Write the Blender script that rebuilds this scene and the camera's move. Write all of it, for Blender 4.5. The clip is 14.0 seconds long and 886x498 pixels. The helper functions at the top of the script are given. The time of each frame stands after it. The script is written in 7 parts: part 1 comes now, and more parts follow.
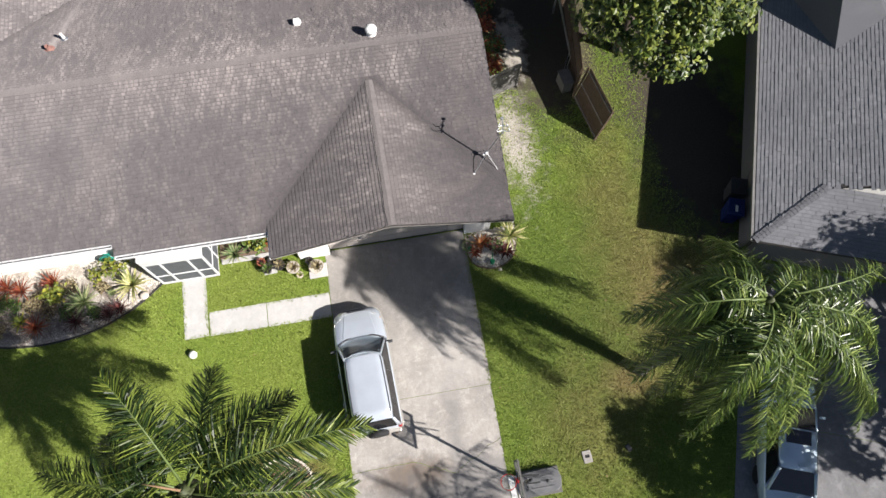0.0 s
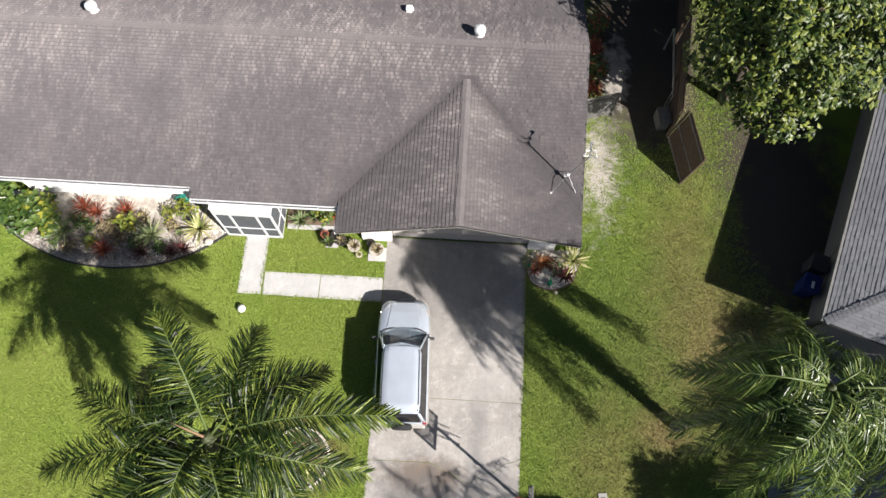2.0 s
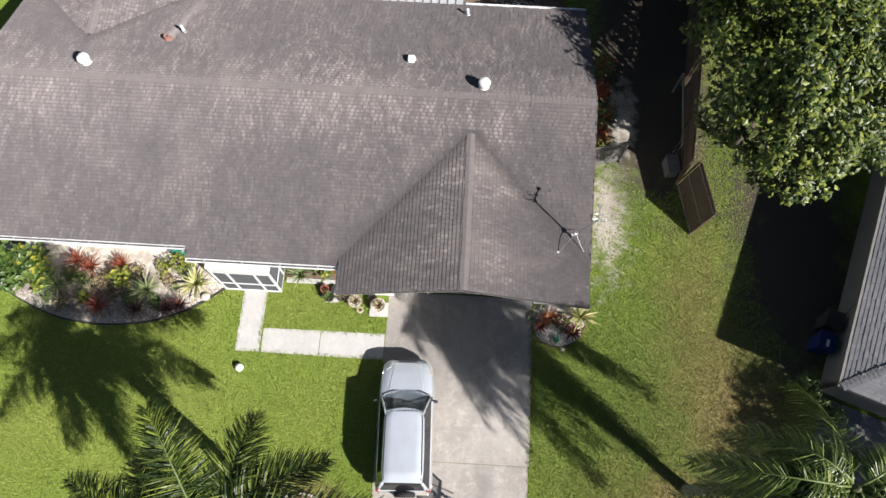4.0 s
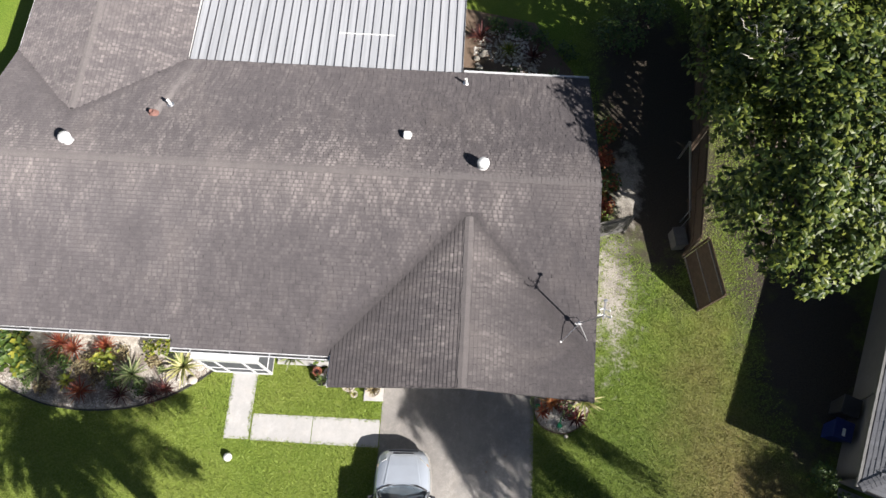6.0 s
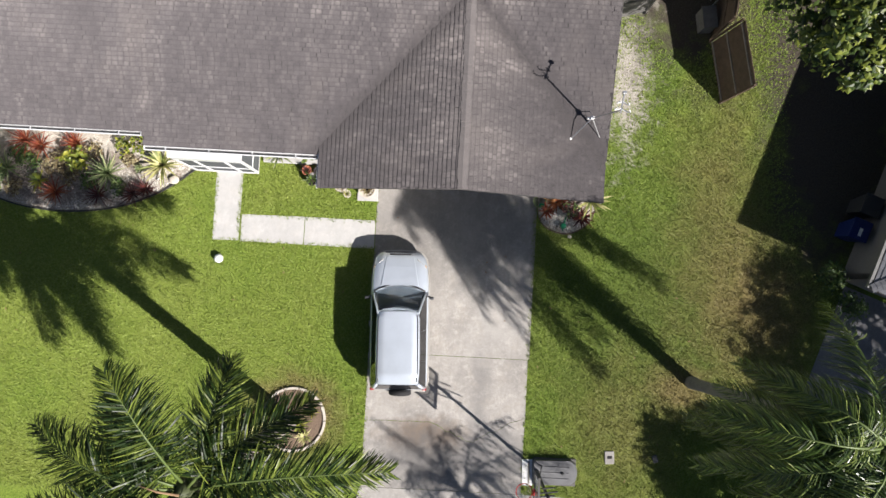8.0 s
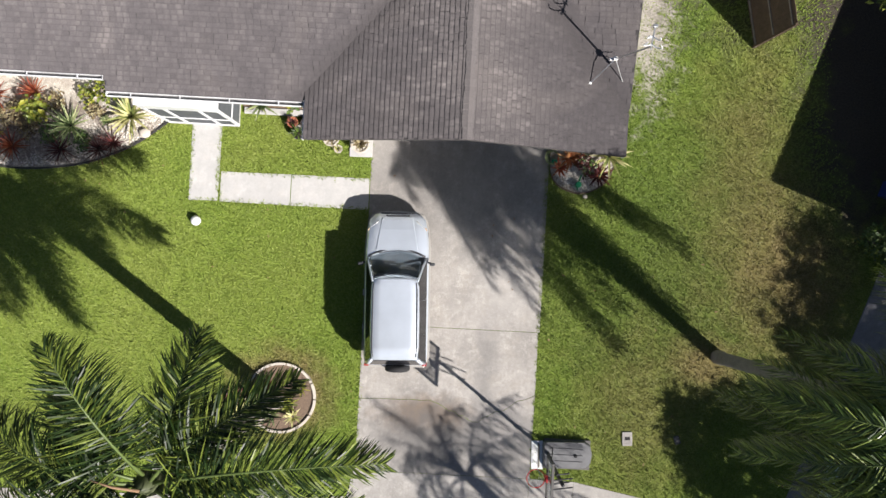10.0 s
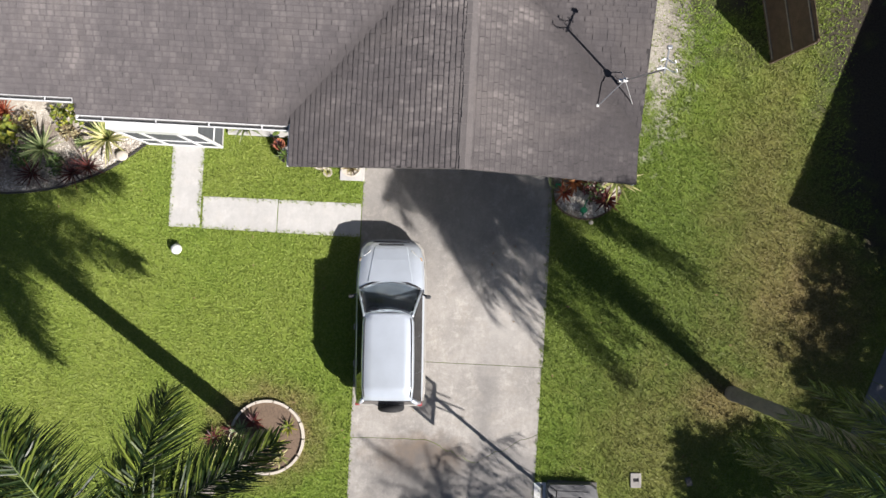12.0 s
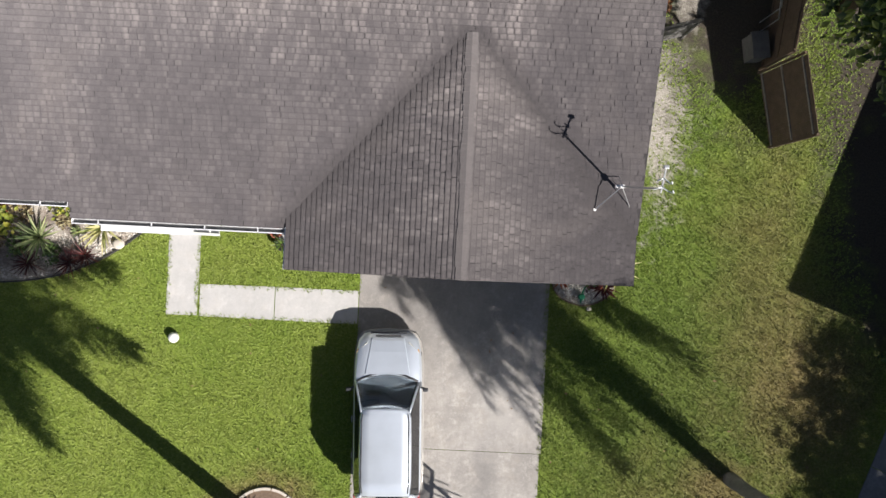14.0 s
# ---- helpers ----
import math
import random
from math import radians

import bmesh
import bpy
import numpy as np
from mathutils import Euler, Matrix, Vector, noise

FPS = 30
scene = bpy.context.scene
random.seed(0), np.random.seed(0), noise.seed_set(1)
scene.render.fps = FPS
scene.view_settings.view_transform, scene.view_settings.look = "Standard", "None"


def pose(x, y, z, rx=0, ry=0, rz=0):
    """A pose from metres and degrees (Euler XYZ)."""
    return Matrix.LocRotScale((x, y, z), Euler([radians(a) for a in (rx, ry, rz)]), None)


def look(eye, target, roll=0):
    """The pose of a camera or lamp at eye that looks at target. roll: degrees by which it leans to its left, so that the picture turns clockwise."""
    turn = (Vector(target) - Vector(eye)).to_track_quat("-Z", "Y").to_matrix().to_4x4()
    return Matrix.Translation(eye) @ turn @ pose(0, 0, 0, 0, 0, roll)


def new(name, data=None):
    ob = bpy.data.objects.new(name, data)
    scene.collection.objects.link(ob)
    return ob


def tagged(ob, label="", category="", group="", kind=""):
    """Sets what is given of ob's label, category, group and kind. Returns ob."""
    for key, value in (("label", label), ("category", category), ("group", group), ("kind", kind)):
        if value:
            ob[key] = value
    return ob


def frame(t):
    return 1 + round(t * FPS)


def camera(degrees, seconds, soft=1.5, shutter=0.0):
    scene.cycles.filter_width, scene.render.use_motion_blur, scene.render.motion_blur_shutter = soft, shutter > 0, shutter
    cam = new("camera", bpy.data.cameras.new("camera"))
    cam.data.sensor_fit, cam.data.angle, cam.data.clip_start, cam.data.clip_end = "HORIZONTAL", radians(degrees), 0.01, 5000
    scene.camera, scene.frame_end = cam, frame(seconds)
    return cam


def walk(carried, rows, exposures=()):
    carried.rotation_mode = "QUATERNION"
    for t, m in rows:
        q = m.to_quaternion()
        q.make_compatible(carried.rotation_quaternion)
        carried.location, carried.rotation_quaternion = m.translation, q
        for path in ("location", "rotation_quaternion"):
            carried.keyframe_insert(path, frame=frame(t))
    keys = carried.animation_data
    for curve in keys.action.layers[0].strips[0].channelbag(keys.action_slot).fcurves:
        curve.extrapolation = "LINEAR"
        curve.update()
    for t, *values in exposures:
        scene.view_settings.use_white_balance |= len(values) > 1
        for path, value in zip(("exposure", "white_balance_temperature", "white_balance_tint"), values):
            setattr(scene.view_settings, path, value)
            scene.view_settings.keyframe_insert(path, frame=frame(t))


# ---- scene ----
# camera and its path
cam = camera(64.7, 14.0)
PATH = [
    (0, 2.538, -7.539, 24.473, 19.560, -0.616, -9.833),
    (0.5, 2.463, -7.534, 24.490, 19.522, -0.582, -4.515),
    (1, 2.420, -7.540, 24.453, 19.531, -0.514, 2.354),
    (1.5, 2.370, -7.552, 24.438, 19.560, -0.520, 3.336),
    (2, 2.365, -7.449, 24.400, 19.680, -0.440, 3.380),
    (4.5, 2.116, -4.614, 24.387, 19.607, -0.312, 3.269),
    (5, 2.100, -3.893, 24.353, 19.762, -0.290, 3.240),
    (5.5, 2.120, -3.161, 24.337, 19.878, -0.230, 3.260),
    (6, 2.102, -2.555, 24.300, 20.081, -0.255, 3.234),
    (6.5, 2.080, -2.232, 24.025, 20.051, -0.290, 3.190),
    (7, 2.090, -2.127, 23.528, 20.008, -0.250, 3.223),
    (7.5, 2.062, -2.029, 23.112, 15.896, -0.344, 3.250),
    (7.7, 2.050, -2.030, 22.900, 10.968, -0.399, 3.170),
    (7.9, 2.033, -2.000, 22.680, 5.682, -0.471, 3.110),
    (8, 2.024, -1.974, 22.561, 3.009, -0.493, 3.060),
    (8.2, 1.980, -2.100, 22.300, 0.800, -0.600, 3.052),
    (10.5, 1.945, -2.178, 19.824, 0.667, -0.650, 3.006),
    (11, 1.975, -1.927, 19.309, 0.420, -0.540, 2.976),
    (11.5, 2.004, -1.670, 19.162, 0.505, -0.559, 2.976),
    (12, 2.022, -1.263, 19.139, 0.470, -0.590, 2.973),
    (12.5, 2.037, -0.693, 19.139, 0.290, -0.570, 2.905),
    (13, 2.045, -0.112, 19.150, 0.260, -0.510, 2.885),
    (13.5, 2.030, 0.561, 19.126, 0.220, -0.500, 2.862),
    (14, 2.025, 1.273, 19.100, -0.015, -0.413, 2.810),
]
EXPOSURE = 0.92
walk(cam, [(t, pose(x, y, z, a, b, c)) for t, x, y, z, a, b, c in PATH], [(0, EXPOSURE + 0.07, 6500, 16), (6.5, EXPOSURE + 0.03, 6500, 16), (10.5, EXPOSURE + 0.02, 6500, 16), (14, EXPOSURE - 0.09, 6500, 16)])

# daylight: a clear sky and a low south-eastern sun
SUN_EL, SUN_AZ = radians(39.4), math.atan2(-0.605, 0.796)
world = bpy.data.worlds.new("sky")
scene.world = world
world.use_nodes = True
wn = world.node_tree
sky = wn.nodes.new("ShaderNodeTexSky")
sky.sky_type, sky.sun_disc = "NISHITA", False
sky.sun_elevation, sky.sun_rotation = SUN_EL, math.pi / 2 - SUN_AZ
sky.dust_density, sky.ozone_density = 0.6, 1.0
wn.links.new(sky.outputs[0], wn.nodes["Background"].inputs[0])
wn.nodes["Background"].inputs[1].default_value = 0.034
sun = new("sun", bpy.data.lights.new("sun", "SUN"))
sun.data.energy, sun.data.angle, sun.data.color = 4.8, radians(0.55), (0.985, 0.962, 0.893)
sun_dir = Vector((math.cos(SUN_EL) * math.cos(SUN_AZ), math.cos(SUN_EL) * math.sin(SUN_AZ), math.sin(SUN_EL)))
sun.matrix_world = look(sun_dir * 60, (0, 0, 0))

# ---------------------------------------------------------------- materials
class Nodes:
    """Short-hand for building one node material."""

    def __init__(self, name, rough=0.8, metal=0.0, spec=0.4):
        self.mat = bpy.data.materials.new(name)
        self.mat.use_nodes = True
        self.t = self.mat.node_tree
        self.b = self.t.nodes["Principled BSDF"]
        self.b.inputs["Roughness"].default_value = rough
        self.b.inputs["Metallic"].default_value = metal
        self.b.inputs["Specular IOR Level"].default_value = spec
        self.b.inputs["Diffuse Roughness"].default_value = 0.3 if rough > 0.75 else 0.0
        self.geo = self.t.nodes.new("ShaderNodeNewGeometry")
        self.pos = self.geo.outputs["Position"]

    def put(self, sock, v):
        if hasattr(v, "is_output"):
            self.t.links.new(v, sock)
        elif isinstance(v, (tuple, list)) and len(v) == 3 and sock.type == "RGBA":
            sock.default_value = (*v, 1)
        else:
            sock.default_value = v

    def noise(self, scale, detail=4, rough=0.55, at=None, stretch=None):
        n = self.t.nodes.new("ShaderNodeTexNoise")
        n.inputs["Scale"].default_value, n.inputs["Detail"].default_value, n.inputs["Roughness"].default_value = scale, detail, rough
        src = at or self.pos
        if stretch:
            m = self.t.nodes.new("ShaderNodeMapping")
            m.inputs["Scale"].default_value = stretch
            self.put(m.inputs["Vector"], src)
            src = m.outputs[0]
        self.put(n.inputs["Vector"], src)
        return n.outputs["Fac"]

    def cells(self, scale, feature="F1"):
        n = self.t.nodes.new("ShaderNodeTexVoronoi")
        n.feature = feature
        n.inputs["Scale"].default_value = scale
        self.put(n.inputs["Vector"], self.pos)
        return n

    def ramp(self, fac, *stops):
        r = self.t.nodes.new("ShaderNodeValToRGB")
        e = r.color_ramp.elements
        while len(e) < len(stops):
            e.new(0.5)
        for k, (p, c) in zip(e, stops):
            k.position = p
            k.color = (*c, 1) if isinstance(c, tuple) else (c, c, c, 1)
        self.put(r.inputs[0], fac)
        return r.outputs[0]

    def mix(self, fac, a, b, mode="MIX"):
        m = self.t.nodes.new("ShaderNodeMix")
        m.data_type, m.blend_type = "RGBA", mode
        self.put(m.inputs[0], fac), self.put(m.inputs[6], a), self.put(m.inputs[7], b)
        return m.outputs[2]

    def math(self, op, a, b=0.0, clamp=False):
        m = self.t.nodes.new("ShaderNodeMath")
        m.operation, m.use_clamp = op, clamp
        self.put(m.inputs[0], a), self.put(m.inputs[1], b)
        return m.outputs[0]

    def split(self):
        s = self.t.nodes.new("ShaderNodeSeparateXYZ")
        self.put(s.inputs[0], self.pos)
        return s.outputs

    def patch(self, cx, cy, rx, ry, edge=0.35, wobble=0.8, scale=1.3):
        """A soft patch with a ragged rim round (cx, cy) in the plan: 1 inside, 0 outside."""
        x, y, _ = self.split()
        dx = self.math("DIVIDE", self.math("SUBTRACT", x, cx), rx)
        dy = self.math("DIVIDE", self.math("SUBTRACT", y, cy), ry)
        d = self.math("SQRT", self.math("ADD", self.math("MULTIPLY", dx, dx), self.math("MULTIPLY", dy, dy)))
        n = self.math("MULTIPLY", self.math("SUBTRACT", self.noise(scale, 5, 0.65), 0.5), wobble * 2)
        d = self.math("ADD", d, n)
        return self.math("SUBTRACT", 1.0, self.math("DIVIDE", self.math("SUBTRACT", d, 1 - edge), edge * 2), True)

    def island(self):
        return self.geo.outputs["Random Per Island"]

    def thing(self):
        return self.t.nodes.new("ShaderNodeObjectInfo").outputs["Random"]

    def bump(self, height, strength=0.4, distance=0.02):
        n = self.t.nodes.new("ShaderNodeBump")
        n.inputs["Strength"].default_value, n.inputs["Distance"].default_value = strength, distance
        self.put(n.inputs["Height"], height)
        self.put(self.b.inputs["Normal"], n.outputs[0])

    def colour(self, c):
        self.put(self.b.inputs["Base Color"], c)
        return self.mat


def plain(name, c, rough=0.6, metal=0.0, spec=0.4, vary=0.18, scale=6.0, bump=0.15):
    """A surface of one colour with dirt and fine relief."""
    n = Nodes(name, rough, metal, spec)
    dark = tuple(v * (1 - vary) for v in c)
    light = tuple(min(v * (1 + vary * 0.6), 0.95) for v in c)
    f = n.mix(0.5, n.ramp(n.noise(scale, 5), (0.3, 0.0), (0.7, 1.0)), n.ramp(n.noise(scale * 9, 3), (0.3, 0.0), (0.7, 1.0)))
    if bump:
        n.bump(n.noise(scale * 14, 3), bump, 0.004)
    return n.colour(n.mix(f, dark, light))


def shingle_material(name, dark, mid, light, single=False, streak=(1.6, 0.35, 1.0), lift=0.35, ridge=None):
    """Granule-faced tabs: each its own tone, tab middles worn pale in runs down the slope, dark algae and fine grit.
    Sun and shade on some slopes are mixed into the tones.
    """
    n = Nodes(name, 0.95, 0, 0.2)
    n.b.inputs["Diffuse Roughness"].default_value = 1.0
    r = n.thing() if single else n.island()
    tone = n.ramp(r, (0.0, tuple(0.75 * a + 0.25 * b for a, b in zip(dark, mid))), (0.3, tuple(0.25 * a + 0.8 * b for a, b in zip(dark, mid))), (0.8, mid), (1.0, tuple(0.82 * a + 0.18 * b for a, b in zip(mid, light))))
    run = (1.0, 0.2, 1.0) if streak[0] > 1 else (0.2, 1.0, 1.0)
    amount = n.ramp(n.noise(4.6, 4, 0.6, stretch=run), (0.44, 0.05), (0.62, 1.0))
    amount = n.math("MULTIPLY", amount, n.ramp(n.noise(0.25, 3, 0.5), (0.36, 0.35), (0.60, 1.0)))
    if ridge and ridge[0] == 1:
        # west end paler: the roof's sun sheen put into the tab colour
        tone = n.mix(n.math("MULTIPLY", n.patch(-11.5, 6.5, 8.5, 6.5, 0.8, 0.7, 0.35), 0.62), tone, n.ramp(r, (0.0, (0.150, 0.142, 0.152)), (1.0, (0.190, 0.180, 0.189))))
        # rear corner: algae and the tree's shade painted as one dark patch
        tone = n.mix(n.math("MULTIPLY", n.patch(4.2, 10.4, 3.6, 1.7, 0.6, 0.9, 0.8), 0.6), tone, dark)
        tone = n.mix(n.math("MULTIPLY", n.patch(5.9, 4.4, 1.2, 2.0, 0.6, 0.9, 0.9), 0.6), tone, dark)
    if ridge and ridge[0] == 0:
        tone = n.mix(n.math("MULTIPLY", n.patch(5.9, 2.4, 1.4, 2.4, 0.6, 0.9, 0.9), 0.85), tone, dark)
    if ridge:
        axis, at = ridge
        away = n.math("ABSOLUTE", n.math("SUBTRACT", n.split()[axis], at))
        away = n.math("ADD", away, n.math("MULTIPLY", n.math("SUBTRACT", n.noise(1.2, 4, 0.6, stretch=run), 0.5), 2.4))
        amount = n.math("MULTIPLY", amount, n.ramp(n.math("DIVIDE", away, 4.0), (0.15, 1.0), (0.6, 0.38)))
        tone = n.mix(n.ramp(n.math("DIVIDE", away, 3.0), (0.05, 0.40), (0.62, 0.0)), tone, tuple(0.8 * v for v in light))
        # rear slope darker: its weaker sun put into the tone, besides algae
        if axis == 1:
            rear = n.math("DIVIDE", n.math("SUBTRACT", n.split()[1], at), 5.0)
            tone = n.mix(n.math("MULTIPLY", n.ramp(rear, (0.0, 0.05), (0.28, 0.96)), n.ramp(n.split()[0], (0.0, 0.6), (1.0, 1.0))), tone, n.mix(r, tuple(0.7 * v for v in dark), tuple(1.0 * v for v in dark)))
        low = n.math("SUBTRACT", at, n.split()[axis]) if axis == 1 else away
        tone = n.mix(n.ramp(n.math("DIVIDE", low, 5.5), (0.25 if axis == 1 else 0.12, 0.0), (0.75 if axis == 1 else 0.5, 0.55 if axis == 1 else 0.75)), tone, n.mix(r, tuple(0.8 * v for v in dark), tuple(1.35 * v for v in dark)))
    uv = n.t.nodes.new("ShaderNodeUVMap")
    sx = n.t.nodes.new("ShaderNodeSeparateXYZ")
    n.put(sx.inputs[0], uv.outputs[0])
    bump_u = n.math("MULTIPLY", n.math("MULTIPLY", sx.outputs[0], n.math("SUBTRACT", 1.0, sx.outputs[0])), 4.0)
    middle = n.math("MULTIPLY", n.ramp(bump_u, (0.15, 0.0), (0.75, 1.0)), n.ramp(sx.outputs[1], (0.0, 0.55), (0.45, 1.0)))
    worn = n.math("MULTIPLY", n.math("MULTIPLY", middle, amount), n.ramp(r, (0.0, 0.45 * lift), (0.6, 1.1 * lift), (1.0, min(1.0, 1.9 * lift))))
    tone = n.mix(worn, tone, tuple(1.5 * v for v in light))
    # dark lower edge of each tab: butt shade and dirt painted as one line
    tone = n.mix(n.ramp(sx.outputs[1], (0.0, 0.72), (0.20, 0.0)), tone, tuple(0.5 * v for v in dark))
    haze = n.noise(0.75, 6, 0.62, stretch=(1.0, 0.45, 1.0) if streak[0] > 1 else (0.45, 1.0, 1.0))
    tone = n.mix(n.ramp(haze, (0.44, 0.0), (0.68, 0.55)), tone, (0.78 * dark[0], 0.80 * dark[1], 0.84 * dark[2]))
    tone = n.mix(n.ramp(haze, (0.30, 0.2), (0.47, 0.0)), tone, (0.98 * light[0], 0.95 * light[1], 0.90 * light[2]))
    if ridge and ridge[0] == 1:
        # dirt along the valleys of the rear wing, and a pale run-off stain below the rusty pipe
        x, y, _ = n.split()
        side = n.math("ABSOLUTE", n.math("SUBTRACT", x, -11.02))
        off = n.math("ABSOLUTE", n.math("SUBTRACT", y, n.math("ADD", 9.158, n.math("MULTIPLY", side, 0.955))))
        off = n.math("ADD", off, n.math("MULTIPLY", n.math("SUBTRACT", n.noise(3.0, 4, 0.6), 0.5), 0.4))
        tone = n.mix(n.math("MULTIPLY", n.ramp(off, (0.05, 0.7), (0.55, 0.0)), n.math("LESS_THAN", side, 3.1)), tone, tuple(0.7 * v for v in dark))
        run_x = n.math("ADD", -8.2, n.math("MULTIPLY", n.math("SUBTRACT", y, 9.3), 0.24))
        away_x = n.math("ADD", n.math("ABSOLUTE", n.math("SUBTRACT", x, run_x)), n.math("MULTIPLY", n.math("SUBTRACT", n.noise(5.0, 4, 0.7, stretch=(1.0, 0.3, 1.0)), 0.5), 0.3))
        stain = n.math("MULTIPLY", n.ramp(away_x, (0.03, 0.75), (0.22, 0.0)), n.math("MULTIPLY", n.math("GREATER_THAN", y, 9.25), n.ramp(n.math("DIVIDE", n.math("SUBTRACT", y, 9.2), 3.0), (0.1, 1.0), (0.95, 0.25))))
        tone = n.mix(stain, tone, (0.34, 0.315, 0.30))
    if ridge:
        # dirt washed together along the valleys beside the garage gable
        x, y, _ = n.split()
        line = n.math("SUBTRACT", 6.089, n.math("MULTIPLY", n.math("ABSOLUTE", n.math("SUBTRACT", x, 2.545)), 1.0507))
        off = n.math("ADD", n.math("ABSOLUTE", n.math("MULTIPLY", n.math("SUBTRACT", y, line), 0.69)), n.math("MULTIPLY", n.math("SUBTRACT", n.noise(3.0, 4, 0.6), 0.5), 0.35))
        tone = n.mix(n.math("MULTIPLY", n.ramp(off, (0.05, 0.8), (0.46, 0.0)), n.math("LESS_THAN", y, 6.1)), tone, tuple(0.62 * v for v in dark))
    tone = n.mix(n.ramp(n.noise(17, 3, 0.7), (0.35, 0.0), (0.75, 0.35)), tone, tuple(0.8 * v for v in dark))
    grain = n.noise(140, 3, 0.75)
    tone = n.mix(0.34, tone, n.ramp(grain, (0.32, tuple(0.6 * v for v in dark)), (0.68, light)))
    n.bump(grain, 0.5, 0.004)
    return n.colour(tone)


ROOF = ((0.067, 0.062, 0.0685), (0.130, 0.119, 0.1225), (0.300, 0.270, 0.256))
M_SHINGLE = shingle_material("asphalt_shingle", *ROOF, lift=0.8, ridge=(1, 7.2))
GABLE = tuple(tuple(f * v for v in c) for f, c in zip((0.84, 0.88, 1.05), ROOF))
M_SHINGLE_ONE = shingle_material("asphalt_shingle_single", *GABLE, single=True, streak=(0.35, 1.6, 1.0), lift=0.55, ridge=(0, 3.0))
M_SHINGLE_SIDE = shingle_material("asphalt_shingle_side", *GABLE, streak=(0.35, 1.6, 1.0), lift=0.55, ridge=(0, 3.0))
# paler copy for the wing: wear, with its sunlit look mixed in
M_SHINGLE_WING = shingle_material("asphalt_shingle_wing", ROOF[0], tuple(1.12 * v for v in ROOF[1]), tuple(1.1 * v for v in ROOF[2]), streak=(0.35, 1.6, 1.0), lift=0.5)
M_DECK = plain("roof_felt", (0.05, 0.046, 0.046), 0.95, vary=0.3)
M_RIDGE = shingle_material("ridge_cap_shingle", (0.15, 0.138, 0.135), (0.28, 0.255, 0.248), (0.41, 0.372, 0.362))
NB = ((0.17, 0.175, 0.188), (0.235, 0.242, 0.258), (0.34, 0.35, 0.37))
M_NB_SHINGLE = shingle_material("grey_shingle", *NB, streak=(0.8, 0.8, 1.0))


def lawn_tones(n, f):
    """Green, yellowed, dry, sandy and earthy places of the lawn; f runs over the tones of each."""
    mid, big = n.noise(2.6, 5, 0.65), n.noise(0.30, 3, 0.5)
    green = n.ramp(f, (0.29, (0.062, 0.112, 0.012)), (0.45, (0.133, 0.213, 0.024)), (0.60, (0.206, 0.294, 0.041)), (0.76, (0.290, 0.357, 0.068)))
    green = n.mix(n.ramp(mid, (0.40, 0.0), (0.70, 0.6)), green, n.ramp(f, (0.25, (0.057, 0.112, 0.010)), (0.75, (0.173, 0.282, 0.035))))
    green = n.mix(n.ramp(big, (0.38, 0.0), (0.66, 0.55)), green, n.ramp(f, (0.25, (0.133, 0.170, 0.024)), (0.75, (0.335, 0.351, 0.096))))
    green = n.mix(n.math("MULTIPLY", n.patch(-7.5, -4.0, 6.5, 5.0, 0.8, 0.8, 0.5), 0.5), green, n.ramp(f, (0.25, (0.150, 0.205, 0.030)), (0.75, (0.36, 0.40, 0.10))))
    green = n.mix(n.math("MULTIPLY", n.patch(9.2, -2.8, 4.0, 5.4, 0.8, 0.8, 0.6), 0.75), green, n.ramp(f, (0.25, (0.052, 0.082, 0.013)), (0.75, (0.150, 0.192, 0.046))))
    dry = n.ramp(f, (0.25, (0.106, 0.083, 0.030)), (0.5, (0.213, 0.160, 0.068)), (0.78, (0.356, 0.272, 0.142)))
    c = n.mix(n.math("MULTIPLY", n.patch(11.1, 0.4, 1.3, 4.2, 0.7, 1.2, 1.1), 0.5), green, dry)
    c = n.mix(n.math("MULTIPLY", n.patch(12.6, -2.4, 1.5, 2.2, 0.6, 1.0, 1.2), 0.8), c, dry)
    c = n.mix(n.math("MULTIPLY", n.patch(8.2, -6.2, 1.6, 1.8, 0.7, 1.2, 1.3), 0.4), c, dry)
    c = n.mix(n.math("MULTIPLY", n.patch(10.0, -4.9, 0.9, 0.7, 0.5, 0.6, 1.6), 0.75), c, dry)
    c = n.mix(n.math("MULTIPLY", n.patch(10.7, 8.6, 0.8, 1.7, 0.5, 0.7, 1.4), 0.9), c, n.ramp(f, (0.25, (0.15, 0.125, 0.055)), (0.78, (0.44, 0.37, 0.22))))
    c = n.mix(n.math("MULTIPLY", n.patch(-2.3, -6.35, 1.45, 1.3, 0.35, 0.5, 2.2), 0.85), c, dry)
    return c


